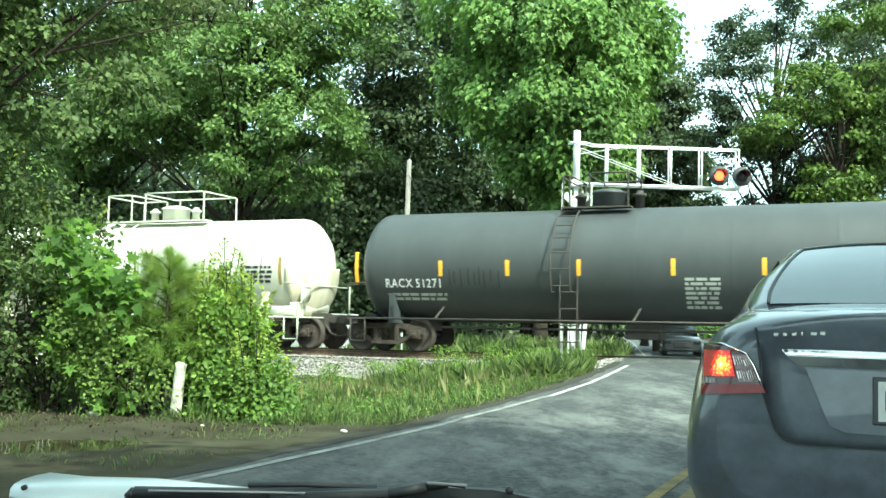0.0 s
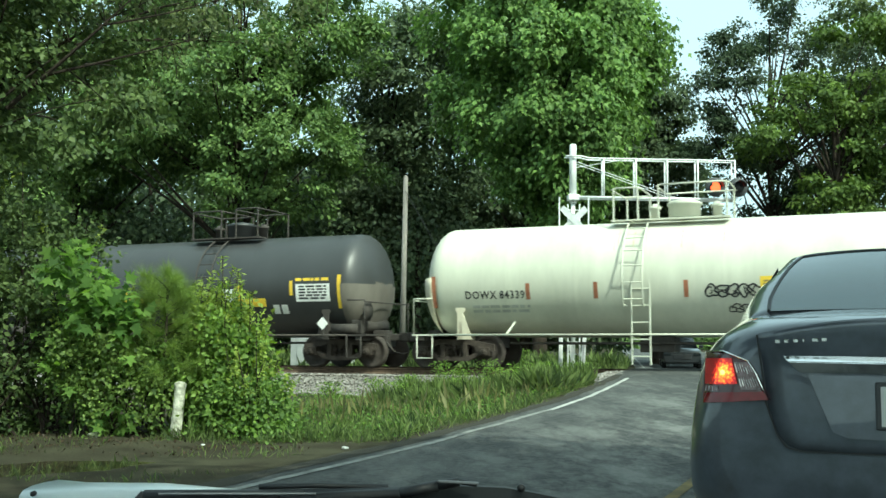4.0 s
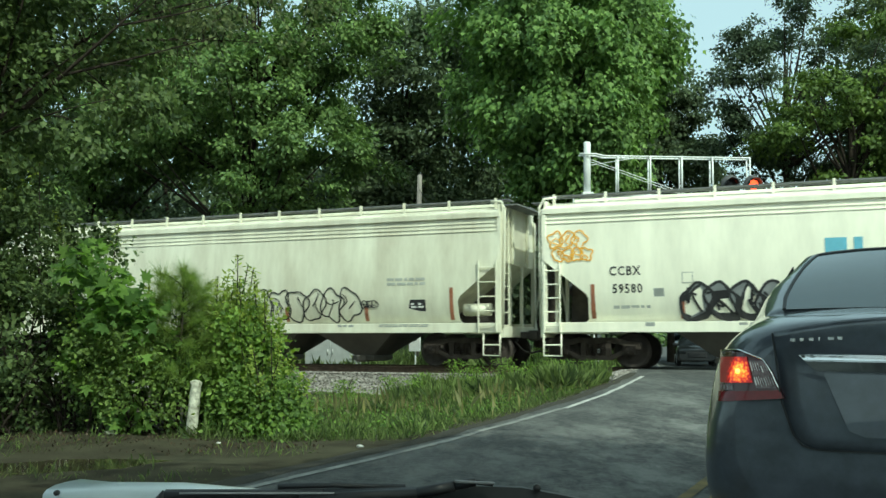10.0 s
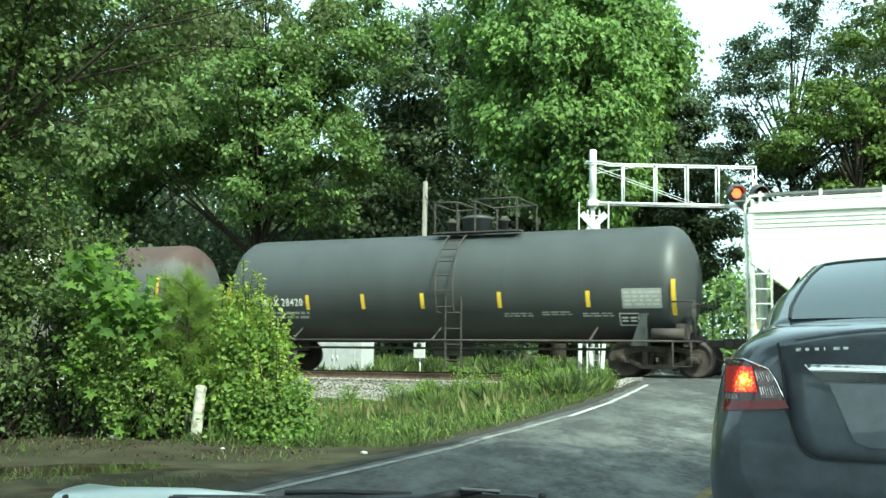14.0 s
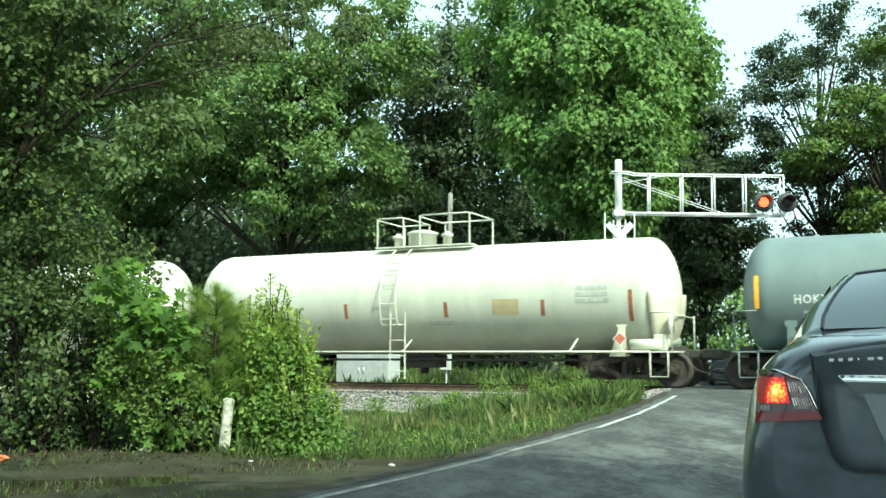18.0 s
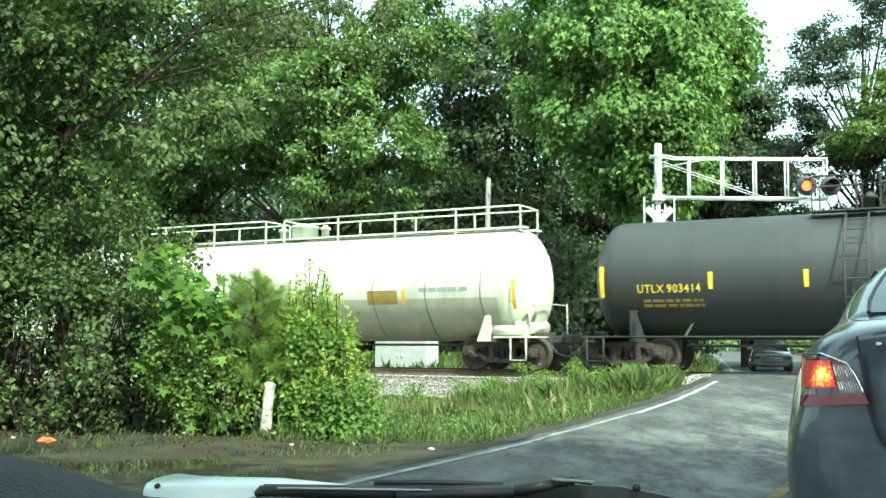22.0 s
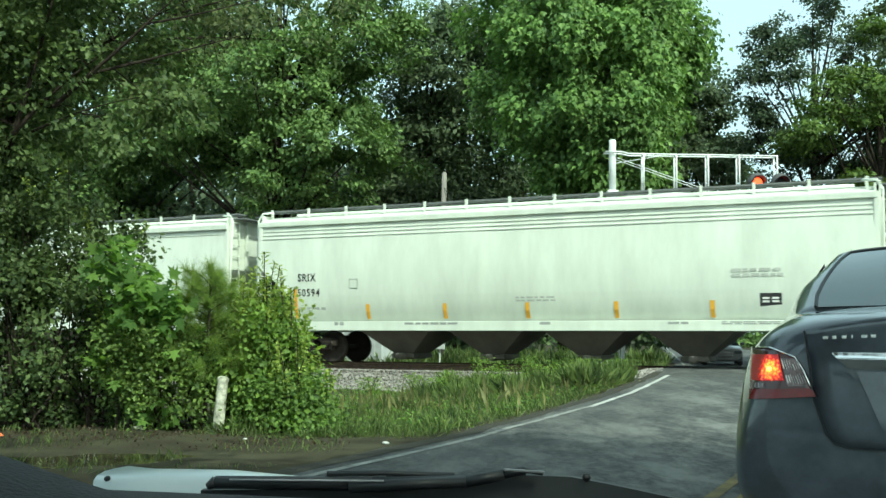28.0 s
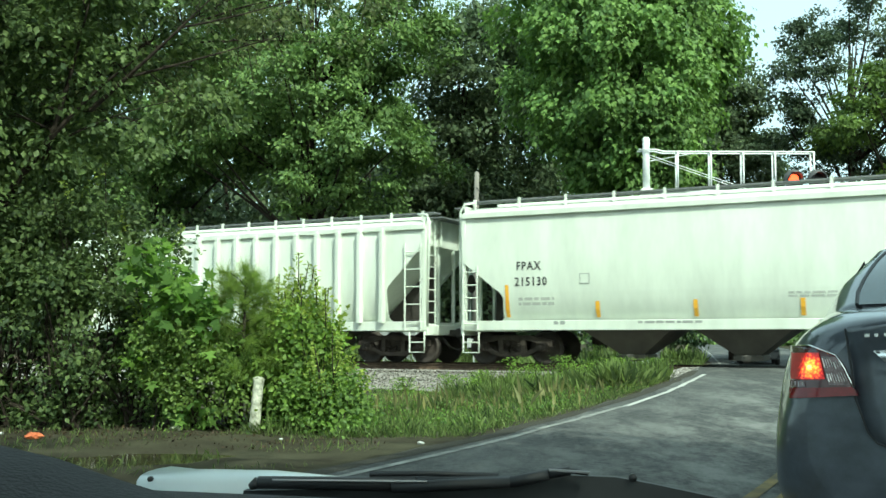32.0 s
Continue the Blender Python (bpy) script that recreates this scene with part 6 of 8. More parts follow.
# the next three shrubs use the leaf colour with shade mixed in
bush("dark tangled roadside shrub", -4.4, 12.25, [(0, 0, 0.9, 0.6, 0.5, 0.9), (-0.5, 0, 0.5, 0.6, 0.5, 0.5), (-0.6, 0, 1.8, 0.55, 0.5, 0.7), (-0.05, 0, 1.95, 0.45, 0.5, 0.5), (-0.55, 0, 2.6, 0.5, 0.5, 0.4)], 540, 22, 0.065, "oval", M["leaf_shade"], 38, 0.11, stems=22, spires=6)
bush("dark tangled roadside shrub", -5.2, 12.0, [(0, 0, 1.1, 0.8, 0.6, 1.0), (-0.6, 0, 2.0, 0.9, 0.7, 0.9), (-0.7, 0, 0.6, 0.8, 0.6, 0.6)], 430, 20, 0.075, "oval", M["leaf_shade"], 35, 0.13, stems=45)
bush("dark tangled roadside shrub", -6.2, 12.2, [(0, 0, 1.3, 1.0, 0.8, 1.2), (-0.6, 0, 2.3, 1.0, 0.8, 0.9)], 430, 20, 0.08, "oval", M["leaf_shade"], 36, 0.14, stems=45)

# a young pine with long needles among the shrubs
rng = np.random.default_rng(77)
px, py = -3.1, 11.85
pine = thing("pine_sapling", "young pine with long soft needles", "tree", m=pose(px, py, ground_z(px, py)))
bm = bmesh.new()
rod(bm, (0, 0, 0), (0.02, 0, 1.8), 0.03, 8, 0.012)
part("trunk", bm, M["bark"], pine)
tips = [(0.02, 0, 1.9), (0.1, 0, 1.8), (-0.15, 0, 1.75), (0.2, 0, 1.7), (-0.25, 0, 1.6)]
for i in range(34):
    a, z = i * 2.4, 0.5 + 0.036 * i
    reach = 0.66 * (1 - i / 60)
    tip = (reach * math.cos(a), reach * math.sin(a), z + 0.16)
    limb((0.01, 0, z), tip, 0.008, rng, 0.03, pine)
    tips.append(tip)
pos, way = [], []
for q in tips:
    for k in range(380):
        f = rng.uniform(0, 0.55)
        pos.append(np.array(q) - np.array([q[0], q[1], 0.16]) * f)
        way.append(np.array([q[0] * 0.9, q[1] * 0.9, 0.45]))
pos, way = np.array(pos), np.array(way)
leaves("needles_spray", pos, way, np.tile([0, 0, 1.0], (len(pos), 1)), 0.2 * rng.uniform(0.6, 1.25, len(pos)), "needle", M["needle"], pine, rng, 0.75, 0.5)


# grass in the wedge between road and track
def in_area(n, box_, keep):
    out = []
    while len(out) < n:
        x, y = rng.uniform(box_[0], box_[1]), rng.uniform(box_[2], box_[3])
        if keep(x, y):
            out.append((x, y, ground_z(x, y) - 0.01))
    return np.array(out)


def verge(x, y, vmax=-3.4):
    u, v = uv_of(x, y)
    if u > 3.9 and v > -5.2:      # bare broken stone where the road meets the rails
        return False
    return v < vmax + 0.5 * noise.noise(Vector((x, y, 4))) and x < edge_x(y) - 0.62 + rng.normal(0, 0.1) and x > -3.0 + rng.normal(0, 0.4)


def blades(name, label, p, lo, hi, spread_=0.3, material=M["grass"], shape="blade"):
    n = len(p)
    uu = (p[:, 0] - C0.x) * DH.x + (p[:, 1] - C0.y) * DH.y
    vv = (p[:, 0] - C0.x) * NH.x + (p[:, 1] - C0.y) * NH.y
    low = np.where((vv > -12) & (vv < 0) & (uu < 1.2), 0.55, 1.0)       # kept short below the open stone shoulder
    tuft = np.array([0.85 + 0.9 * max(-0.5, noise.noise(Vector((q[0] * 1.7, q[1] * 1.7, 3)))) for q in p])
    o = leaves(name, p, np.tile([0, 0, 1.0], (n, 1)), np.tile([0.3, -0.8, 0.3], (n, 1)), rng.uniform(lo, hi, n) * low * tuft, shape, material, None, rng, spread_, 0.6)
    return tagged(o, label, "grass", kind="stuff")


def tall(x, y):
    u, v = uv_of(x, y)
    return verge(x, y, -2.3) and 1.2 < u < 6.2 and v > -9 and rng.random() < 0.45 + noise.noise(Vector((x * 1.2, y * 1.2, 9)))


blades("grass", "short bright green roadside grass", in_area(80000, (-3.2, 6, 11.0, 27), verge), 0.05, 0.2, 0.5)
blades("grass", "taller seeding grass near the rails", in_area(34000, (-1, 6.5, 18, 28), tall), 0.2, 0.5, 0.36, shape="stalk")
straw = in_area(1100, (-2.6, 6, 12.5, 27), verge)
blades("grass", "dry straw-coloured seed stalks among the grass", straw, 0.16, 0.42, 0.25, M["straw"])
blades("grass", "tall grass beyond the track", in_area(30000, (-12, 7.5, 29, 46), lambda x, y: uv_of(x, y)[1] > 2.7 and x < edge_x(y) - 0.8 and not (uv_of(x, y)[0] > 2.3 and uv_of(x, y)[1] < 7)), 0.25, 0.65, 0.35, shape="stalk")
blades("grass", "thin grass on the damp earth by the shrubs", in_area(2200, (-7, 1, 7.5, 11.6), lambda x, y: x < edge_x(y) - 0.7 and noise.noise(Vector((x * 0.8, y * 0.8, 2))) > -0.1), 0.04, 0.13, 0.5)
# small broad-leaved weeds among the grass, and dead leaves under the shrubs
for nm, lab, n_, area, keep, lo, hi, shape, material, up_ in (
        ("low_weeds", "low broad-leaved weeds among the grass", 9000, (-3.2, 6, 11.0, 27), verge, 0.025, 0.06, "oval", M["leaf_gum"], 0.5),
        ("leaf_litter", "brown dead leaves on bare earth under shrubs", 3000, (-7, -1.2, 9.6, 11.9), lambda x, y: x < edge_x(y) - 0.9 and rng.random() < (y - 9.3) / 2.4, 0.02, 0.045, "oval", M["litter_leaf"], 0.0)):
    p = in_area(n_, area, keep)
    p[:, 2] += 0.015 + (rng.random(n_) * 0.16 if up_ else 0)
    o = leaves(nm, p, np.tile([0.3, -0.3, up_], (n_, 1)), np.tile([0, -0.2, 1.0], (n_, 1)), rng.uniform(lo, hi, n_), shape, material, None, rng, 0.9, 0.3)
    tagged(o, lab, "plants" if up_ else "leaf litter", kind="stuff")
# weeds: broad leaves on tall stems by the rail
for i, (u, v, hgt) in enumerate([(1.7, -3.1, 0.9), (2.3, -3.6, 0.7), (3.0, -3.2, 0.95), (1.2, -3.9, 0.6), (3.8, -3.5, 0.7), (4.6, -3.4, 0.6), (0.4, -4.2, 0.5), (2.7, -4.6, 0.55), (1.9, 3.2, 1.1), (3.6, 3.4, 0.9), (1.5, -5.2, 0.5), (3.3, -4.4, 0.55), (4.2, -4.6, 0.45), (2.2, -2.9, 0.75), (0.9, -3.3, 0.55), (5.2, -3.0, 0.5), (3.5, -2.8, 0.7), (-0.4, -5.0, 0.45), (2.6, -5.8, 0.4), (4.4, -3.7, 0.9), (4.8, -4.0, 0.75), (4.0, -4.1, 0.85), (3.4, -3.9, 0.8)]):
    x, y = xy_of(u, v)
    w = thing("weed", "tall leafy green weed beside the rails", "plant", "weeds by the track", m=pose(x, y, ground_z(x, y)))
    for k in range(5):
        limb((rng.normal(0, 0.08), rng.normal(0, 0.08), 0), (rng.normal(0, 0.2), rng.normal(0, 0.2), hgt * rng.uniform(0.7, 1.1)), 0.008, rng, 0.03, w, "stem")
    n = 480
    z = rng.random(n) ** 0.8 * hgt
    pos = np.stack([rng.normal(0, 0.13, n), rng.normal(0, 0.13, n), z], 1)
    leaves("foliage", pos, np.stack([pos[:, 0] * 4, pos[:, 1] * 4, np.full(n, 0.1)], 1), np.tile([0, -0.4, 0.8], (n, 1)), rng.uniform(0.04, 0.1, n), "long", M["leaf_bush"], w, rng, 0.5, 0.4)

# broken stone on the shoulder of the track
st = []
for k in range(13000):
    u, v = rng.uniform(-9.5, 7.5), -rng.uniform(0.85, 3.1)
    x, y = xy_of(u, v)
    if x > edge_x(y) - 0.4:
        continue
    s = -0.2 if v > -1.55 else (-0.22 - 0.44 * (-1.55 - v) / 0.75)
    st.append((x, y, max(track_z(u) + s, ground_z(x, y)) + 0.01, rng.uniform(0.02, 0.05)))
for k in range(1400):
    u, v = rng.uniform(3.6, 7.2), -rng.uniform(1.6, 5.0)
    x, y = xy_of(u, v)
    if edge_x(y) - 1.7 < x < edge_x(y) - 0.3:
        st.append((x, y, ground_z(x, y) + 0.01, rng.uniform(0.02, 0.05)))
st = np.array(st)
base = np.array([(0, 0, -1), (0.9, 0.1, -0.15), (0.2, 0.95, -0.1), (-0.8, 0.5, 0.1), (-0.7, -0.7, -0.2), (0.4, -0.9, 0.15), (0.1, 0.05, 0.85)])
tri = np.array([(0, 2, 1), (0, 3, 2), (0, 4, 3), (0, 5, 4), (0, 1, 5), (6, 1, 2), (6, 2, 3), (6, 3, 4), (6, 4, 5), (6, 5, 1)])
n = len(st)
ang = rng.uniform(0, 6.28, n)
bx = base[None] * rng.uniform(0.7, 1.3, (n, 7, 1)) * st[:, 3][:, None, None] * np.array([1, 1, 0.75])
rx = bx[:, :, 0] * np.cos(ang)[:, None] - bx[:, :, 1] * np.sin(ang)[:, None]
ry = bx[:, :, 0] * np.sin(ang)[:, None] + bx[:, :, 1] * np.cos(ang)[:, None]
co = np.stack([rx, ry, bx[:, :, 2]], 2) + st[:, None, :3]
stones = mesh_arrays("ballast_stone", co.reshape(-1, 3), 3, (tri[None] + (np.arange(n) * 7)[:, None, None]).reshape(-1), M["ballast"])
tagged(stones, "loose grey broken stone beside the rails", "ballast", kind="stuff")
# ties
for i in range(64):
    u = -17 + i * 0.52
    x, y = xy_of(u, 0)
    if i == 0:
        bm = bmesh.new()
        box(bm, -0.115, 0.115, -1.3, 1.3, -0.35, -0.175, 0.01)
        tie = part("tie", bm, M["tie"], bed)
        me = tie.data
    else:
        tie = new("tie", me)
        tie.parent = bed
    tie.matrix_basis = pose(x, y, track_z(u), 0, -math.degrees(math.atan(GRADE)), -23)


# ---- things at the crossing ----
gz = ground_z(4.45, 30.55)
mast = thing("crossing_signal", "white cantilever crossing signal with red flashing lamps", "crossing signal", m=pose(4.45, 30.55, gz))
H = 7.1 - gz
bm = bmesh.new()
lathe(bm, [(5.25 - gz, 0.11), (H - 0.05, 0.11), (H, 0.09)], 18, "z")
rod(bm, (0, 0, 0), (0, 0, 5.25 - gz), 0.07, 12)
part("pole", bm, M["galv"], mast)
arm_z0, arm_z1 = 5.42 - gz, 6.72 - gz
ARM = 5.02
bm = bmesh.new()
for y, r in ((-0.17, 0.036), (0.17, 0.032)):
    rod(bm, (0, y, arm_z0), (ARM, y, arm_z0 - 0.02), r + 0.008, 8)
    tube(bm, [(-0.25, y, arm_z1 - 0.02), (0.25, y, arm_z1 - 0.02), (0.5, y, arm_z1 - 0.08), (ARM - 0.04, y, arm_z1 - 0.1), (ARM, y, arm_z1 - 0.14)], r * 0.72, 8)
    rod(bm, (0.1, y, arm_z1 - 0.2), (3.2, y, arm_z0), 0.011, 6)
rod(bm, (0.1, 0, arm_z1 - 0.35), (1.5, 0, arm_z1 - 0.1), 0.012, 6)
part("truss_chord", bm, M["galv"], mast)
for i, x in enumerate((0.93, 1.93, 2.9, 3.85, 5.0)):
    bm = bmesh.new()
    for y in (-0.17, 0.17):
        rod(bm, (x, y, arm_z0), (x, y, arm_z1 - 0.09), 0.027, 8)
    rod(bm, (x, -0.17, arm_z1 - 0.09), (x, 0.17, arm_z1 - 0.09), 0.025, 8)
    rod(bm, (x, -0.17, arm_z0), (x, 0.17, arm_z0), 0.03, 8)
    part("truss_frame", bm, M["galv"], mast)
bm = bmesh.new()
box(bm, -0.26, 0.26, -0.24, 0.24, 0, 0.12, 0.02)
box(bm, -0.16, 0.16, -0.14, 0.14, 0.12, 0.3, 0.02)
part("base_plate", bm, M["concrete"], mast)
bm = bmesh.new()
box(bm, -0.17, 0.17, -0.21, 0.21, arm_z0 - 0.09, arm_z0 + 0.09, 0.02)
part("arm_bracket", bm, M["galv"], mast)
ladder(mast, 0.0, -0.16, 0.4, 5.2 - gz, 0.36, M["galv"], n=14)


ADDED_COVERS = []


def flasher(parent, x, y, z, first, r=0.3):
    bm = bmesh.new()
    rod(bm, (x, y, z), (x, y - 0.02, z), r, 28)
    rod(bm, (x, y - 0.02, z), (x, y + 0.2, z), r * 0.55, 16)
    o = part("flasher", bm, M["target"], parent, "round black target with a flashing red lens")
    bm = bmesh.new()
    lathe(bm, [(y - 0.02, r * 0.5), (y - 0.05, r * 0.47), (y - 0.065, r * 0.3), (y - 0.07, 0.02)], 20, "y")
    bmesh.ops.translate(bm, verts=bm.verts, vec=(x, 0, z))
    part("lens", bm, M["red_glow"], o)
    # an added dark disc, no real lamp part, hides the ever-glowing lens between flashes
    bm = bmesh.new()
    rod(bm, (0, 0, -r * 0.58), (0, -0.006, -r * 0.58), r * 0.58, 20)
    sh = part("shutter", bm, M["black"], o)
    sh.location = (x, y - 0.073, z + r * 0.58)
    ADDED_COVERS.append((sh, first))
    bm = bmesh.new()
    for i in range(9):
        a0, a1 = math.pi * (i / 9), math.pi * ((i + 1) / 9)
        p = [(x + r * 0.62 * math.cos(a), y - d, z + r * 0.62 * math.sin(a)) for a in (a0, a1) for d in (0.02, 0.3)]
        bm.faces.new([bm.verts.new(p[k]) for k in (0, 1, 3, 2)])
    part("hood", bm, M["black"], o)
    bm = bmesh.new()
    rod(bm, (x, y + 0.1, z), (x, y + 0.1, arm_z0), 0.025, 6)
    part("bracket", bm, M["galv"], o)
    return o


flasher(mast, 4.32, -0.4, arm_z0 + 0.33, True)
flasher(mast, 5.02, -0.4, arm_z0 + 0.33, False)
for s in (-1, 1):
    bm = bmesh.new()
    box(bm, -0.54, 0.54, -0.22 - 0.012 * s, -0.21 - 0.012 * s, -0.1, 0.1)
    bmesh.ops.rotate(bm, verts=bm.verts, cent=(0, 0, 0), matrix=Matrix.Rotation(radians(45 * s), 3, "Y"))
    bmesh.ops.translate(bm, verts=bm.verts, vec=(0, 0, 4.7 - gz))
    part("crossbuck_blade", bm, M["sign_white"], mast)
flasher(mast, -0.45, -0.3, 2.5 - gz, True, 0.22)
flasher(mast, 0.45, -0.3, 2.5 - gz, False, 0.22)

# white guard stakes and a gate counterweight stand by the mast's foot
for dx, dy, hh, lean in ((-0.45, -0.4, 1.5, 1), (-0.02, -0.5, 1.35, -5), (0.18, -0.45, 1.5, 4)):
    x, y = 4.45 + dx, 30.55 + dy
    bm = bmesh.new()
    box(bm, -0.06, 0.06, -0.03, 0.03, 0, hh, 0.01)
    o = part("guard_stake", bm, M["galv"])
    o.matrix_basis = pose(x, y, ground_z(x, y) - 0.02, 0, lean, 0)
    tagged(o, "white painted stake at the foot of the signal", "post", "white stakes by the signal")

cx, cy = xy_of(-6.15, 4.9)
cab = thing("equipment_cabinet", "grey steel trackside equipment cabinet with double doors", "cabinet", m=pose(cx, cy, ground_z(cx, cy) - 0.03, 0, 0, -23))
hcab = 1.2 - ground_z(cx, cy)
steel = mat("grey_painted_steel", (0.48, 0.5, 0.5), 0.5, vary=0.1, scale=3)
bm = bmesh.new()
box(bm, -1.05, 1.05, -0.4, 0.5, 0, hcab, 0.02)
box(bm, -1.12, 1.12, -0.48, 0.56, hcab, hcab + 0.05, 0.015)
part("housing", bm, steel, cab)
for s in (-1, 1):
    bm = bmesh.new()
    box(bm, min(0.01 * s, s * 0.78), max(0.01 * s, s * 0.78), -0.425, -0.4, 0.12, hcab - 0.08, 0.008)
    d = part("door", bm, steel, cab)
    bm = bmesh.new()
    rod(bm, (s * 0.1, -0.45, hcab * 0.5 - 0.08), (s * 0.1, -0.45, hcab * 0.5 + 0.08), 0.02, 8)
    part("handle", bm, M["galv"], d)

sx_, sy_ = xy_of(-2.65, 4.0)
sign = thing("trackside_sign", "small white box sign on a thin post", "sign", m=pose(sx_, sy_, ground_z(sx_, sy_), 0, 0, -23))
zb = ground_z(sx_, sy_)
bm = bmesh.new()
rod(bm, (0, 0, -0.1), (0, 0, 1.1 - zb), 0.03, 8)
part("post", bm, M["galv"], sign)
bm = bmesh.new()
box(bm, -0.2, 0.2, -0.1, -0.03, 0.52 - zb, 1.15 - zb, 0.01)
part("panel", bm, M["galv"], sign)
bm = bmesh.new()
rod(bm, (0, -0.1, 0.95 - zb), (0, -0.112, 0.95 - zb), 0.09, 16)
part("dial", bm, M["black"], sign)

pz = ground_z(-0.93, 36.5)
post = thing("utility_pole", "weathered slim timber utility pole", "pole", m=pose(-0.93, 36.5, pz))
bm = bmesh.new()
rod(bm, (0, 0, 0), (0.05, 0, 6.95 - pz), 0.12, 12, 0.085)
rod(bm, (0.05, 0, 6.95 - pz), (0.05, 0, 7.0 - pz), 0.085, 12, 0.04)
part("pole", bm, M["grey_timber"], post)
bm = bmesh.new()
tube(bm, [(0.05, -0.1, 6.4 - pz), (1.3, -0.6, 4.2 - pz), (2.4, -1.2, 2.0 - pz), (3.2, -1.6, 0.3)], 0.012, 5)
part("guy_wire", bm, M["black"], post)

# yellow warning sign far down the road
yx, yy_ = 21.6, 67
yz = ground_z(yx, yy_)
warn = thing("warning_sign", "yellow diamond warning sign on a post", "sign", m=pose(yx - 1.0, yy_, yz))
bm = bmesh.new()
rod(bm, (0, 0, 0), (0, 0, 2.9 - yz), 0.04, 8)
part("post", bm, M["galv"], warn)
bm = bmesh.new()
plate(bm, [(-0.55, 2.45 - yz), (0, 1.9 - yz), (0.55, 2.45 - yz), (0, 3.0 - yz)], "y", -0.07, -0.05)
part("panel", bm, mat("yellow_sign_sheet", (0.78, 0.48, 0.02), 0.5), warn)
bm = bmesh.new()
box(bm, -0.1, 0.1, -0.085, -0.075, 2.2 - yz, 2.7 - yz)
part("symbol", bm, M["black"], warn)

bm = bmesh.new()
lathe(bm, [(0, 0.062), (0.2, 0.064), (0.62, 0.06), (0.64, 0.066), (0.67, 0.066), (0.69, 0.03)], 18, "z")
marker = part("marker_post", bm, mat("chipped_white_paint", (0.74, 0.73, 0.6), 0.7, vary=0.1, scale=11, other=(0.09, 0.09, 0.05)))
marker.matrix_basis = pose(-2.83, 11.4, ground_z(-2.83, 11.4) - 0.06, 0, 4, 0)
tagged(marker, "leaning chipped white marker post among shrubs", "post")

# standing water and litter on the bare verge
bm = bmesh.new()
pts = []
for i in range(40):
    a = 2 * math.pi * i / 40
    q = 1 + 0.18 * math.sin(3 * a + 1) + 0.1 * math.sin(7 * a)
    pts.append(bm.verts.new((-3.9 + 2.9 * q * math.cos(a), 8.3 + 1.35 * q * math.sin(a), -0.056)))
bm.faces.new(pts)
puddle = part("puddle", bm, mat("muddy_water", (0.05, 0.042, 0.024), 0.06, vary=0.3, scale=1.5, bump=0.04, bscale=6))
tagged(puddle, "shallow muddy rain puddle on bare earth", "puddle", kind="structure")
rl = random.Random(8)
for k, (x, y, lab, colr, s) in enumerate([(-0.83, 10.33, "crumpled white paper litter", (0.5, 0.5, 0.46), 0.038), (-3.7, 11.3, "pale broken stick litter", (0.4, 0.38, 0.32), 0.07), (-4.98, 10.5, "faded orange plastic litter", (0.75, 0.2, 0.08), 0.09), (-5.6, 11.0, "white scrap of litter", (0.5, 0.5, 0.47), 0.03), (-2.4, 10.9, "white scrap of litter", (0.45, 0.45, 0.42), 0.025)]):
    bm = bmesh.new()
    bmesh.ops.create_icosphere(bm, subdivisions=2, radius=s)
    for v in bm.verts:
        v.co *= 1 + 0.4 * noise.noise(v.co * 18 + Vector((k, 0, 0)))
        v.co.z *= 0.5
    o = part("litter", bm, mat("litter_%s" % "abcde"[k], colr, 0.7))
    o.matrix_basis = pose(x, y, ground_z(x, y) + s * 0.35, 0, 0, rl.uniform(0, 180))
    tagged(o, lab + " on the verge", "litter")

# ---- cars ----
body_paint = mat("dark_blue_metallic_paint", (0.06, 0.067, 0.082), 0.32, metal=0.15, vary=0.3, scale=6, coat=1.0, spec=0.35)
body_paint.node_tree.nodes["Principled BSDF"].inputs["Coat Roughness"].default_value = 0.03
car_glass = mat("car_window_glass", (0.036, 0.055, 0.062), 0.04, vary=0.05, coat=0.5, spec=0.55)
dark_glass = mat("shaded_car_glass", (0.015, 0.018, 0.02), 0.15, vary=0.05, spec=0.2)
chrome = mat("chrome", (0.8, 0.8, 0.8), 0.08, metal=1.0, vary=0.03)
lens_red = mat("red_lamp_lens", (0.14, 0.006, 0.011), 0.2, vary=0.2, scale=30, coat=0.15)
lens_shell = mat("maroon_lamp_shell", (0.055, 0.012, 0.016), 0.25, vary=0.2, scale=30, coat=0.6)
lens_glint = mat("pale_lens_rib", (0.5, 0.47, 0.47), 0.25, metal=0.5, vary=0.1)
lens_clear = mat("ribbed_clear_lens", (0.13, 0.085, 0.09), 0.25, vary=0.5, scale=40, coat=0.4)
brake = mat("lit_brake_lamp", (0.10, 0.006, 0.006), 0.3, vary=0.5, scale=45)


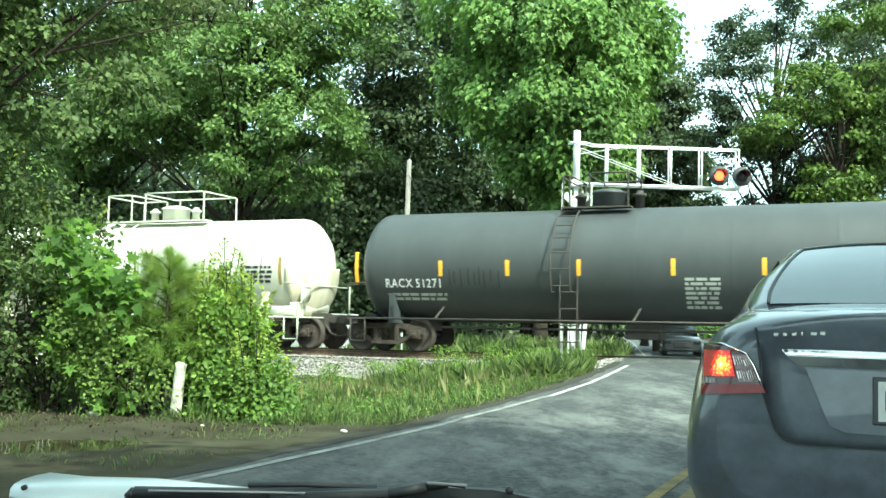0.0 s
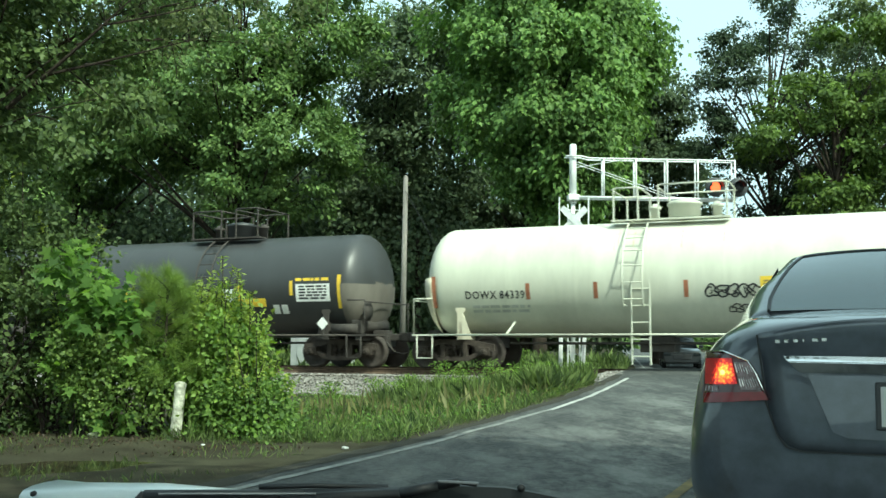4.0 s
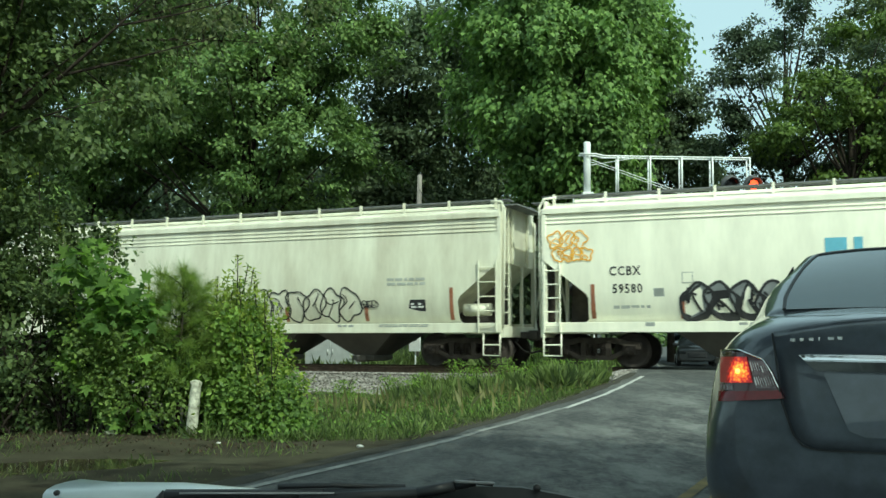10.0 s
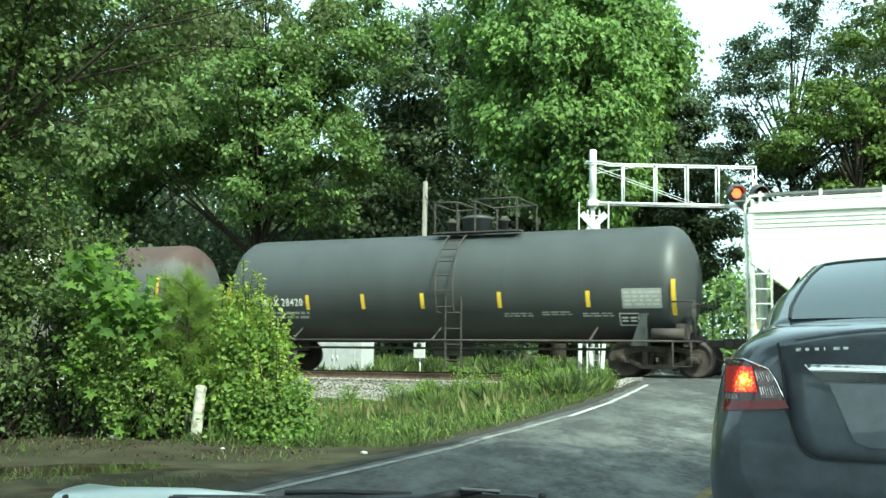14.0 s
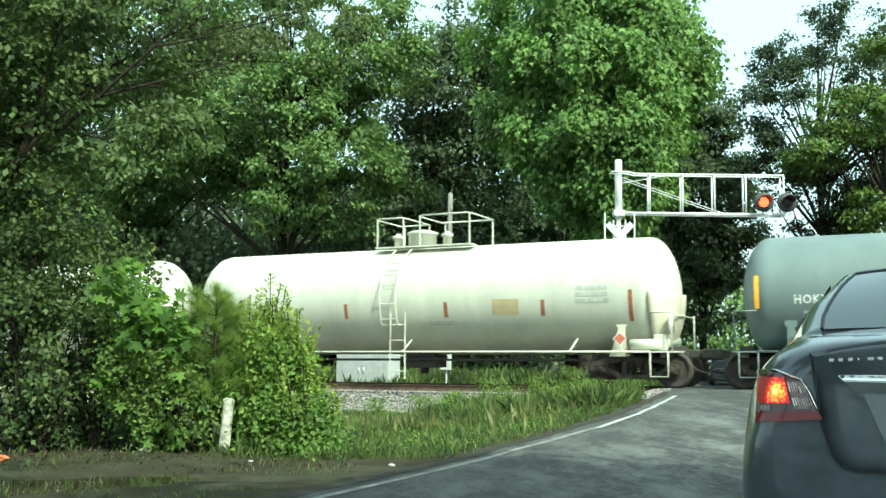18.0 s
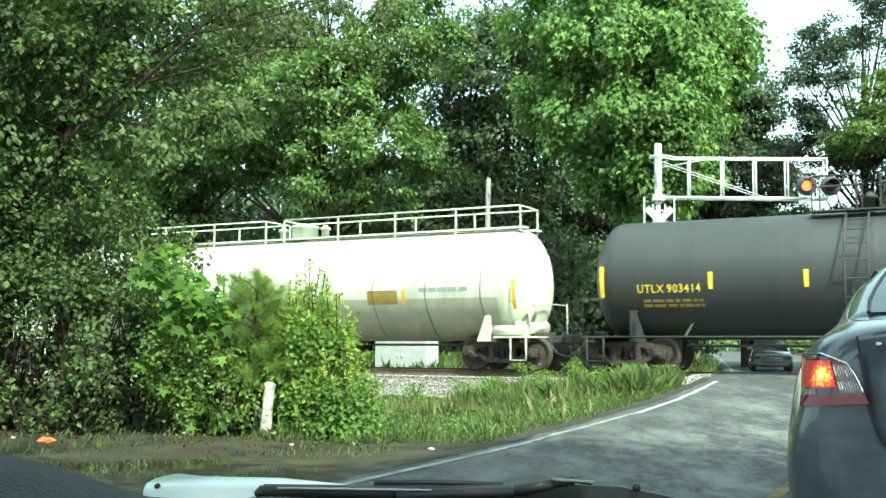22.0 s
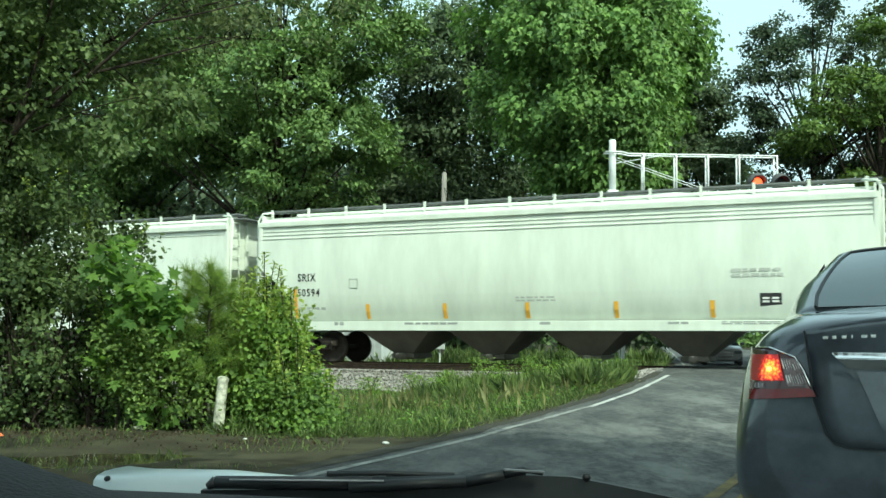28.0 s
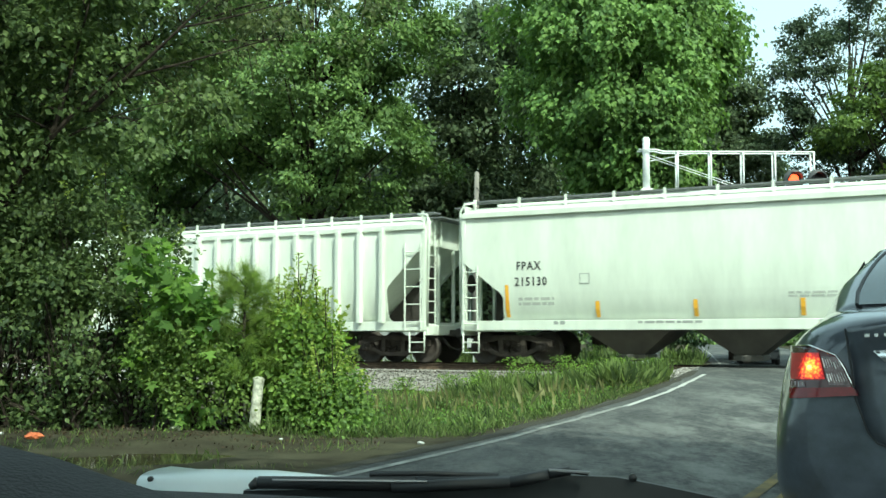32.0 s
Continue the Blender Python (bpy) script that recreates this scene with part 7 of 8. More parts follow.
def glow_round_bulb(m):
    """The faceted lens glows hottest round its bulb, and deep red further out."""
    nt = m.node_tree
    tc = nt.nodes.new("ShaderNodeTexCoord")
    ab, ds, mr, vo, mu, rp = (nt.nodes.new("ShaderNode" + k) for k in ("VectorMath", "VectorMath", "MapRange", "TexVoronoi", "Math", "ValToRGB"))
    ab.operation, ds.operation, mu.operation = "ABSOLUTE", "DISTANCE", "MULTIPLY_ADD"
    ds.inputs[1].default_value = (0.769, 0.03, 1.001)
    mr.inputs["From Max"].default_value = 0.108
    vo.inputs["Scale"].default_value = 85
    mu.inputs[1].default_value = 0.45
    nt.links.new(tc.outputs["Object"], ab.inputs[0])
    nt.links.new(ab.outputs[0], ds.inputs[0])
    nt.links.new(ds.outputs["Value"], mr.inputs["Value"])
    nt.links.new(tc.outputs["Object"], vo.inputs["Vector"])
    nt.links.new(vo.outputs["Distance"], mu.inputs[0])
    nt.links.new(mr.outputs[0], mu.inputs[2])
    e = rp.color_ramp.elements
    e[0].position, e[0].color = 0.36, (1.0, 0.5, 0.06, 1)
    e[1].position, e[1].color = 1.0, (0.07, 0.002, 0.003, 1)
    for p, c in ((0.52, (1.0, 0.16, 0.02, 1)), (0.7, (0.42, 0.01, 0.012, 1))):
        e.new(p).color = c
    nt.links.new(mu.outputs[0], rp.inputs[0])
    b = nt.nodes["Principled BSDF"]
    nt.links.new(rp.outputs[0], b.inputs["Emission Color"])
    b.inputs["Emission Strength"].default_value = 1.7


glow_round_bulb(brake)
brake_core = mat("lit_brake_bulb", (0.9, 0.4, 0.1), 0.3, emit=((1.0, 0.5, 0.08), 5.0))
rubber = mat("tyre_rubber", (0.02, 0.02, 0.02), 0.85)
alloy = mat("alloy_rim", (0.45, 0.45, 0.46), 0.3, metal=0.9)


def spline(p, fine):
    """Rows of points with smooth rows put in between."""
    out = []
    for i in range(len(p) - 1):
        p0, p1, p2, p3 = p[max(0, i - 1)], p[i], p[i + 1], p[min(len(p) - 1, i + 2)]
        for k in range(fine):
            t = k / fine
            m1, m2 = (p2 - p0) / 2, (p3 - p1) / 2
            lim = np.abs(p2 - p1) * 2.5
            m1, m2 = np.clip(m1, -lim, lim), np.clip(m2, -lim, lim)
            out.append((2 * t ** 3 - 3 * t ** 2 + 1) * p1 + (t ** 3 - 2 * t ** 2 + t) * m1 + (3 * t ** 2 - 2 * t ** 3) * p2 + (t ** 3 - t ** 2) * m2)
    return np.array(out + [p[-1]])


def loft(bm, sections, fine=1):
    """Half outlines (y, [(x, z) ...]) from bottom middle to top middle, mirrored and joined along y."""
    if fine > 1:
        a = np.array([[(x, y, z) for x, z in half] for y, half in sections])
        for _ in range(2):
            a = spline(a, fine).swapaxes(0, 1)
        sections = [(r[0, 1], [(max(0.0, x), z) for x, _, z in r]) for r in a]
    rings = []
    for y, half in sections:
        full = [(x, z) for x, z in half] + [(-x, z) for x, z in half[::-1] if x > 1e-4]
        rings.append([bm.verts.new((x, y, z)) for x, z in full])
    for a, b in zip(rings, rings[1:]):
        n = len(a)
        for i in range(n):
            f = bm.faces.new((a[i], a[(i + 1) % n], b[(i + 1) % n], b[i]))
            f.smooth = True
    for r in (rings[0], rings[-1]):
        bm.faces.new(r)
    bmesh.ops.recalc_face_normals(bm, faces=bm.faces)


def wheel(parent, x, y, r=0.33):
    bm = bmesh.new()
    s = 1 if x > 0 else -1
    lathe(bm, [(x - 0.1, r * 0.62), (x - 0.1, r * 0.93), (x - 0.075, r), (x + 0.075, r), (x + 0.1, r * 0.93), (x + 0.1, r * 0.62)], 28, "x")
    bmesh.ops.translate(bm, verts=bm.verts, vec=(0, y, r))
    w = part("wheel", bm, rubber, parent)
    bm = bmesh.new()
    for k in range(5):
        a = k * 1.2566
        rod(bm, (x + s * 0.08, y, r), (x + s * 0.085, y + r * 0.6 * math.cos(a), r + r * 0.6 * math.sin(a)), 0.035, 6)
    rod(bm, (x + s * 0.02, y, r), (x + s * 0.1, y, r), 0.06, 12)
    part("rim", bm, alloy, w)


sedan = thing("sedan", "dark blue four-door sedan waiting with its brake lamps lit", "car", m=pose(1.948, 3.911, road_z(2.6, 5.5), 0, 0, -22))
bm = bmesh.new()
S = [
    (0.03, [(0, 0.46), (0.60, 0.46), (0.72, 0.52), (0.78, 0.66), (0.78, 0.84), (0.70, 1.00), (0.60, 1.12), (0.50, 1.18), (0.25, 1.215), (0, 1.225)]),
    (0.07, [(0, 0.40), (0.66, 0.40), (0.80, 0.48), (0.855, 0.66), (0.84, 0.85), (0.77, 1.04), (0.68, 1.15), (0.52, 1.205), (0.25, 1.23), (0, 1.24)]),
    (0.18, [(0, 0.34), (0.72, 0.34), (0.88, 0.44), (0.92, 0.62), (0.89, 0.86), (0.83, 1.06), (0.74, 1.17), (0.56, 1.225), (0.27, 1.25), (0, 1.257)]),
    (0.35, [(0, 0.30), (0.76, 0.30), (0.91, 0.40), (0.94, 0.60), (0.92, 0.86), (0.87, 1.06), (0.77, 1.175), (0.62, 1.24), (0.3, 1.265), (0, 1.27)]),
    (0.75, [(0, 0.25), (0.8, 0.25), (0.92, 0.36), (0.945, 0.60), (0.93, 0.88), (0.89, 1.06), (0.80, 1.17), (0.68, 1.25), (0.35, 1.28), (0, 1.285)]),
    (1.6, [(0, 0.22), (0.82, 0.22), (0.92, 0.34), (0.95, 0.60), (0.94, 0.88), (0.90, 1.04), (0.83, 1.13), (0.70, 1.16), (0.35, 1.16), (0, 1.16)]),
    (3.2, [(0, 0.22), (0.82, 0.22), (0.92, 0.34), (0.94, 0.60), (0.93, 0.86), (0.89, 1.0), (0.82, 1.08), (0.70, 1.11), (0.35, 1.12), (0, 1.12)]),
    (4.2, [(0, 0.24), (0.8, 0.24), (0.9, 0.34), (0.92, 0.56), (0.90, 0.76), (0.85, 0.88), (0.76, 0.96), (0.62, 0.99), (0.3, 1.01), (0, 1.01)]),
    (4.75, [(0, 0.28), (0.66, 0.28), (0.74, 0.36), (0.76, 0.5), (0.74, 0.62), (0.68, 0.72), (0.58, 0.78), (0.46, 0.8), (0.2, 0.82), (0, 0.82)]),
    (4.85, [(0, 0.32), (0.56, 0.32), (0.62, 0.38), (0.64, 0.48), (0.62, 0.58), (0.56, 0.66), (0.48, 0.7), (0.38, 0.72), (0.2, 0.73), (0, 0.73)]),
]
loft(bm, S, 4)
part("body", bm, body_paint, sedan)
bm = bmesh.new()
loft(bm, [
    (0.50, [(0, 1.2), (0.66, 1.2), (0.69, 1.215), (0.63, 1.25), (0.3, 1.272), (0, 1.278)]),
    (0.95, [(0, 1.2), (0.76, 1.2), (0.76, 1.24), (0.63, 1.42), (0.3, 1.45), (0, 1.455)]),
    (1.32, [(0, 1.1), (0.82, 1.1), (0.81, 1.2), (0.525, 1.56), (0.28, 1.60), (0, 1.61)]),
    (1.5, [(0, 1.1), (0.83, 1.1), (0.82, 1.2), (0.535, 1.585), (0.28, 1.625), (0, 1.635)]),
    (2.2, [(0, 1.1), (0.84, 1.1), (0.83, 1.2), (0.60, 1.59), (0.3, 1.635), (0, 1.645)]),
    (2.8, [(0, 1.1), (0.82, 1.1), (0.81, 1.18), (0.56, 1.54), (0.28, 1.57), (0, 1.58)]),
    (3.6, [(0, 1.05), (0.76, 1.05), (0.75, 1.08), (0.70, 1.12), (0.35, 1.14), (0, 1.14)]),
], 4)
part("roof", bm, body_paint, sedan)
# rear window, laid just proud of the shell in five strips that follow its curve
bm = bmesh.new()
rows = []
for k in range(7):
    a = k / 6
    y = 0.52 + 0.78 * a
    row = []
    for j in range(9):
        b = j / 8 * 2 - 1
        w = (0.635 - 0.145 * a) * (1 - 0.05 * (1 - a) ** 8 - 0.04 * a ** 8)
        z = 1.268 + 0.327 * a + 0.016 - (0.012 + 0.02 * a) * abs(b) ** 2.2 + 0.02 * math.sin(math.pi * a)
        row.append(bm.verts.new((b * w, y - 0.012, z)))
    rows.append(row)
for a, b in zip(rows, rows[1:]):
    for i in range(8):
        f = bm.faces.new((a[i], a[i + 1], b[i + 1], b[i]))
        f.smooth = True
edge = [r[-1].co.copy() for r in rows] + [v.co.copy() for v in rows[-1][-2::-1]] + [r[0].co.copy() for r in rows[-2::-1]]
part("rear_window", bm, car_glass, sedan)
bm = bmesh.new()
tube(bm, edge, 0.009, 5)
part("window_seal", bm, M["black"], sedan)
for s in (-1, 1):
    bm = bmesh.new()
    vs = [bm.verts.new(p) for p in ((s * 0.815, 1.75, 1.235), (s * 0.80, 3.15, 1.2), (s * 0.64, 2.75, 1.485), (s * 0.615, 1.75, 1.555))]
    bm.faces.new(vs)
    part("side_window", bm, car_glass, sedan)
# the boot lid, its chrome bar, badge blocks and plate
bm = bmesh.new()
lid = [(0.62, 1.165), (0.60, 1.0), (0.588, 0.882), (0.545, 0.75), (0.51, 0.708), (0.46, 0.694)]


def lid_half(z):
    """Half width of the boot lid at the height z."""
    for (x1, z1), (x0, z0) in zip(lid, lid[1:]):
        if z >= z0:
            return x0 + (x1 - x0) * min(1.0, (z - z0) / (z1 - z0))
    return lid[-1][0]


def lid_face(x, z):
    """The lid hangs back from its upper lip to the chrome bar and swells out again below it."""
    y = 0.012 - 0.034 * (z - 1.04) / 0.19 if z > 1.04 else 0.012 - 0.025 * (1.04 - z)
    return y + 0.006 * (x / 0.6) ** 2


rings = []
for i in range(19):
    v = i / 18
    rings.append([])
    for j in range(17):
        u = j / 8 - 1
        z = 0.694 + v * (1.236 - 0.071 * abs(u) ** 2.2 - 0.694)
        x = u * lid_half(z)
        rim = 0.006 if i in (0, 18) or j in (0, 16) else 0.0
        rings[-1].append(bm.verts.new((x, lid_face(x, z) + rim, z)))
for a, b in zip(rings, rings[1:]):
    for j in range(16):
        bm.faces.new((a[j], a[j + 1], b[j + 1], b[j])).smooth = True
border = rings[0] + [r[-1] for r in rings[1:]] + rings[-1][-2::-1] + [r[0] for r in rings[-2:0:-1]]
inner = [bm.verts.new((v.co.x * 0.985, 0.09, v.co.z)) for v in border]
for j in range(len(border)):
    k = (j + 1) % len(border)
    bm.faces.new((border[j], inner[j], inner[k], border[k]))
bmesh.ops.recalc_face_normals(bm, faces=bm.faces)
part("boot_lid", bm, body_paint, sedan)
bm = bmesh.new()
tube(bm, [(x * 1.012, 0.018, z - 0.004) for x, z in lid] + [(-x * 1.012, 0.018, z - 0.004) for x, z in lid[::-1]], 0.0045, 5)
part("lid_gap", bm, M["black"], sedan)
bm = bmesh.new()
plate(bm, [(-0.43, 1.0), (0.43, 1.0), (0.34, 0.775), (0.28, 0.752), (-0.28, 0.752), (-0.34, 0.775)], "y", 0.012, 0.004)
for v in bm.verts:
    v.co.y -= 0.11 * (1.0 - v.co.z)
part("plate_recess", bm, body_paint, sedan)
bm = bmesh.new()
# the bar is ridged: its upper face looks up, its lower face down to the road
ridge = [[(s * 0.535, 0.02, 1.084), (s * 0.505, -0.012, 1.052), (s * 0.46, 0.012, 1.006)] for s in (-1, -0.6, 0, 0.6, 1)]
ridge = [[(p[0], p[1] + (0.0 if abs(p[0]) > 0.44 else -0.006), p[2]) for p in q] for q in ridge]
vs = [[bm.verts.new(p) for p in q] + [bm.verts.new((q[1][0], 0.03, q[1][2]))] for q in ridge]
for a, b in zip(vs, vs[1:]):
    for i in range(4):
        k = (i + 1) % 4
        bm.faces.new((a[i], b[i], b[k], a[k]))
bm.faces.new(vs[0]), bm.faces.new(vs[-1])
bmesh.ops.recalc_face_normals(bm, faces=bm.faces)
bmesh.ops.bevel(bm, geom=bm.edges[:], offset=0.003, segments=2, affect="EDGES")
part("chrome_bar", bm, chrome, sedan)
for k in range(6):
    bm = bmesh.new()
    x = -0.555 + k * 0.036
    box(bm, x, x + ((0.02, 0.016, 0.018, 0.006, 0.024, 0.02)[k]), -0.0065, 0.004, 1.126 + 0.002 * k, 1.141 + 0.002 * k, 0.002)
    part("badge_block", bm, chrome, sedan)
bm = bmesh.new()
box(bm, -0.18, 0.18, -0.020, 0.0, 0.79, 0.977, 0.006)
for v in bm.verts:
    v.co.y -= 0.11 * (0.885 - v.co.z)
part("plate_frame", bm, M["black"], sedan)
bm = bmesh.new()
box(bm, -0.16, 0.16, -0.024, -0.018, 0.805, 0.96)
for v in bm.verts:
    v.co.y -= 0.11 * (0.885 - v.co.z)
pl = part("number_plate", bm, mat("plate_white", (0.42, 0.42, 0.41), 0.4), sedan)
for k in range(6):
    bm = bmesh.new()
    x = -0.135 + k * 0.048
    box(bm, x, x + 0.03, -0.027, -0.024, 0.85, 0.925)
    for v in bm.verts:
        v.co.y -= 0.11 * (0.885 - v.co.z)
    part("plate_bar", bm, M["black"], pl)
# tail lamps: a maroon shell that wraps the corner, with a lit brake lens, ribbed clear parts and a red band along its foot
def corner_y(x, z):
    """The corner of the car at half width x and height z."""
    return float(np.interp(abs(x) + 0.32 * (z - 0.86), [0.4, 0.55, 0.62, 0.7, 0.75, 0.8, 0.84, 0.89, 0.905, 0.93, 1.0], [-0.008, -0.006, 0.004, 0.018, 0.03, 0.05, 0.072, 0.17, 0.2, 0.27, 0.5]))


def along_line(p, v):
    k = v * (len(p) - 1)
    i = min(int(k), len(p) - 2)
    return [p[i][c] + (p[i + 1][c] - p[i][c]) * (k - i) for c in (0, 1)]


def lamp_point(sd, a, b, u, v, lift):
    """A point of a patch between the outer line a and the inner line b, each from foot to top as (x, z)."""
    (x0, z0), (x1, z1) = along_line(a, v), along_line(b, v)
    x, z = x0 + (x1 - x0) * u, z0 + (z1 - z0) * u
    return (sd * x, corner_y(x, z) - lift, z)


def lamp_patch(name, sd, a, b, lift, material, parent, label="", deep=0.0):
    bm = bmesh.new()
    nu, nv = 10, 8
    g = [[bm.verts.new(lamp_point(sd, a, b, i / nu, j / nv, lift)) for i in range(nu + 1)] for j in range(nv + 1)]
    for p, q in zip(g, g[1:]):
        for i in range(nu):
            bm.faces.new((p[i], p[i + 1], q[i + 1], q[i])).smooth = True
    if deep:
        border = g[0] + [r[-1] for r in g[1:]] + g[-1][-2::-1] + [r[0] for r in g[-2:0:-1]]
        back = [bm.verts.new((v.co.x * 0.97, v.co.y + deep, v.co.z)) for v in border]
        for i in range(len(border)):
            j = (i + 1) % len(border)
            bm.faces.new((border[i], back[i], back[j], border[j]))
    bmesh.ops.recalc_face_normals(bm, faces=bm.faces)
    return part(name, bm, material, parent, label)


for sd in (-1, 1):
    outer = [(0.857, 0.868), (0.857, 0.92), (0.859, 0.975), (0.862, 1.03), (0.868, 1.086)]
    inner = [(0.583, 0.894), (0.607, 0.94), (0.634, 1.006), (0.664, 1.052), (0.766, 1.09)]
    lamp = lamp_patch("tail_lamp", sd, outer, inner, 0.014, lens_shell, sedan, "red tail lamp with a lit brake bulb", 0.09)
    lamp_patch("red_band", sd, [(0.857, 0.869), (0.858, 0.912)], [(0.585, 0.895), (0.6, 0.928)], 0.018, lens_red, lamp)
    lamp_patch("brake_lens", sd, [(0.853, 0.948), (0.859, 1.056)], [(0.708, 0.955), (0.732, 1.062)], 0.020, brake, lamp)
    clear = [(0.693, 0.932), (0.724, 1.046)], [(0.611, 0.936), (0.658, 1.046)]
    lamp_patch("clear_lens", sd, *clear, 0.018, lens_clear, lamp)
    small = [(0.855, 0.916), (0.853, 0.944)], [(0.787, 0.92), (0.79, 0.944)]
    lamp_patch("clear_lens", sd, *small, 0.018, lens_clear, lamp)
    rib_r = random.Random(5)
    for (a, b), n, v0, v1 in ((clear, 8, 0.04, 0.5), (clear, 7, 0.54, 0.95), (small, 4, 0.1, 0.9)):
        for i in range(n):
            u = (i + 0.5) / n
            bm = bmesh.new()
            rod(bm, lamp_point(sd, a, b, u, v0 + rib_r.uniform(0, 0.1), 0.021), lamp_point(sd, a, b, u, v1 - rib_r.uniform(0, 0.15), 0.021), rib_r.choice((0.0012, 0.002, 0.003)), 5)
            part("lens_rib", bm, lens_glint, lamp)
    bm = bmesh.new()
    tube(bm, [lamp_point(sd, outer, inner, u, 1.0, 0.017) for u in (0.35, 0.6, 0.8, 1.0)] + [lamp_point(sd, outer, inner, 1.0, v, 0.017) for v in (0.85, 0.75, 0.6, 0.45, 0.3, 0.15)], 0.0032, 6)
    part("lamp_trim", bm, chrome, lamp, "thin chrome trim")
    bm = bmesh.new()
    bmesh.ops.create_uvsphere(bm, u_segments=10, v_segments=6, radius=0.010)
    bmesh.ops.translate(bm, verts=bm.verts, vec=(sd * 0.769, corner_y(0.769, 1.001) - 0.022, 1.001))
    part("bulb", bm, brake_core, lamp)
for x in (-0.82, 0.82):
    for y in (1.05, 3.85):
        wheel(sedan, x, y)


def oncoming(x, y, turn, colour, label, hgt):
    """A small car or pickup that faces the crossing from the far side."""
    c = thing("waiting_car", label, "car", "cars waiting beyond the crossing", m=pose(x, y, road_z(x, y), 0, 0, turn))
    p = mat("far_car_paint_%d" % int(y), colour, 0.3, coat=1.0)
    k = hgt / 1.45
    bm = bmesh.new()
    loft(bm, [
        (0.0, [(0, 0.30), (0.7, 0.30), (0.78, 0.4), (0.8, 0.62 * k), (0.7, 0.74 * k), (0, 0.78 * k)]),
        (0.15, [(0, 0.24), (0.8, 0.24), (0.87, 0.36), (0.88, 0.66 * k), (0.78, 0.82 * k), (0, 0.86 * k)]),
        (1.2, [(0, 0.22), (0.82, 0.22), (0.9, 0.36), (0.91, 0.78 * k), (0.82, 0.95 * k), (0, 1.0 * k)]),
        (4.2, [(0, 0.22), (0.82, 0.22), (0.9, 0.36), (0.91, 0.8 * k), (0.82, 1.0 * k), (0, 1.02 * k)]),
        (4.5, [(0, 0.3), (0.7, 0.3), (0.8, 0.42), (0.8, 0.7 * k), (0.7, 0.85 * k), (0, 0.9 * k)])])
    part("body", bm, p, c)
    bm = bmesh.new()
    loft(bm, [(1.25, [(0, 0.95 * k), (0.78, 0.95 * k), (0.76, 0.98 * k), (0, 1.0 * k)]), (2.0, [(0, 0.95 * k), (0.82, 0.95 * k), (0.6, 1.42 * k), (0, 1.45 * k)]), (3.2, [(0, 0.95 * k), (0.82, 0.95 * k), (0.6, 1.42 * k), (0, 1.45 * k)]), (4.0, [(0, 0.95 * k), (0.78, 0.95 * k), (0.74, 0.99 * k), (0, 1.01 * k)])])
    part("cabin", bm, dark_glass, c)
    for s in (-1, 1):
        bm = bmesh.new()
        box(bm, s * 0.66 - 0.16, s * 0.66 + 0.16, -0.03, 0.1, 0.58 * k, 0.72 * k, 0.03)
        part("headlamp", bm, dark_glass, c)
        bm = bmesh.new()
        box(bm, s * 0.95 - 0.1, s * 0.95 + 0.1, 1.5, 1.62, 0.95 * k, 1.08 * k, 0.03)
        part("wing_mirror", bm, p, c)
    bm = bmesh.new()
    box(bm, -0.42, 0.42, -0.035, 0.05, 0.42, 0.66 * k, 0.03)
    part("grille", bm, M["black"], c)
    for xx in (-0.8, 0.8):
        for yy in (0.85, 3.5):
            wheel(c, xx, yy)


oncoming(edge_x(46) + 1.75, 46.0, -11.5, (0.02, 0.022, 0.025), "dark car waiting beyond the crossing", 1.45)
oncoming(edge_x(55) + 1.8, 55.0, -11.5, (0.03, 0.03, 0.032), "dark pickup waiting behind another car", 1.75)

# ---- the car that carries the eye: bonnet, cowl, wiper and dashboard ----
own_white = mat("white_bonnet_paint", (0.60, 0.66, 0.68), 0.35, vary=0.05, coat=0.4)
dash_grey = mat("grained_dark_dashboard", (0.022, 0.02, 0.022), 0.7, vary=0.15, scale=30, bump=0.3, bscale=400)
own = thing("car", "white car with a dark dashboard, seen from the driver's seat", "car", m=pose(0, 0, 0))
bm = bmesh.new()
z0 = road_z(0, 0)
loft(bm, [(-2.6, [(0, z0 + 0.3), (0.7, z0 + 0.3), (0.78, z0 + 0.45), (0.7, z0 + 0.6), (0, z0 + 0.62)]), (-2.3, [(0, z0 + 0.2), (0.8, z0 + 0.2), (0.88, z0 + 0.4), (0.86, z0 + 0.62), (0, z0 + 0.64)]), (0.9, [(0, z0 + 0.2), (0.8, z0 + 0.2), (0.88, z0 + 0.4), (0.86, z0 + 0.62), (0, z0 + 0.64)]), (1.75, [(0, z0 + 0.2), (0.78, z0 + 0.2), (0.84, z0 + 0.36), (0.8, z0 + 0.56), (0, z0 + 0.6)]), (2.05, [(0, z0 + 0.28), (0.6, z0 + 0.28), (0.66, z0 + 0.38), (0.6, z0 + 0.48), (0, z0 + 0.5)])])
bmesh.ops.translate(bm, verts=bm.verts, vec=(0.42, 0, 0))
part("lower_body", bm, own_white, own)
for x in (-0.36, 1.2):
    for y in (-1.6, 1.2):
        wheel(own, x, y)
bm = bmesh.new()
rows = []
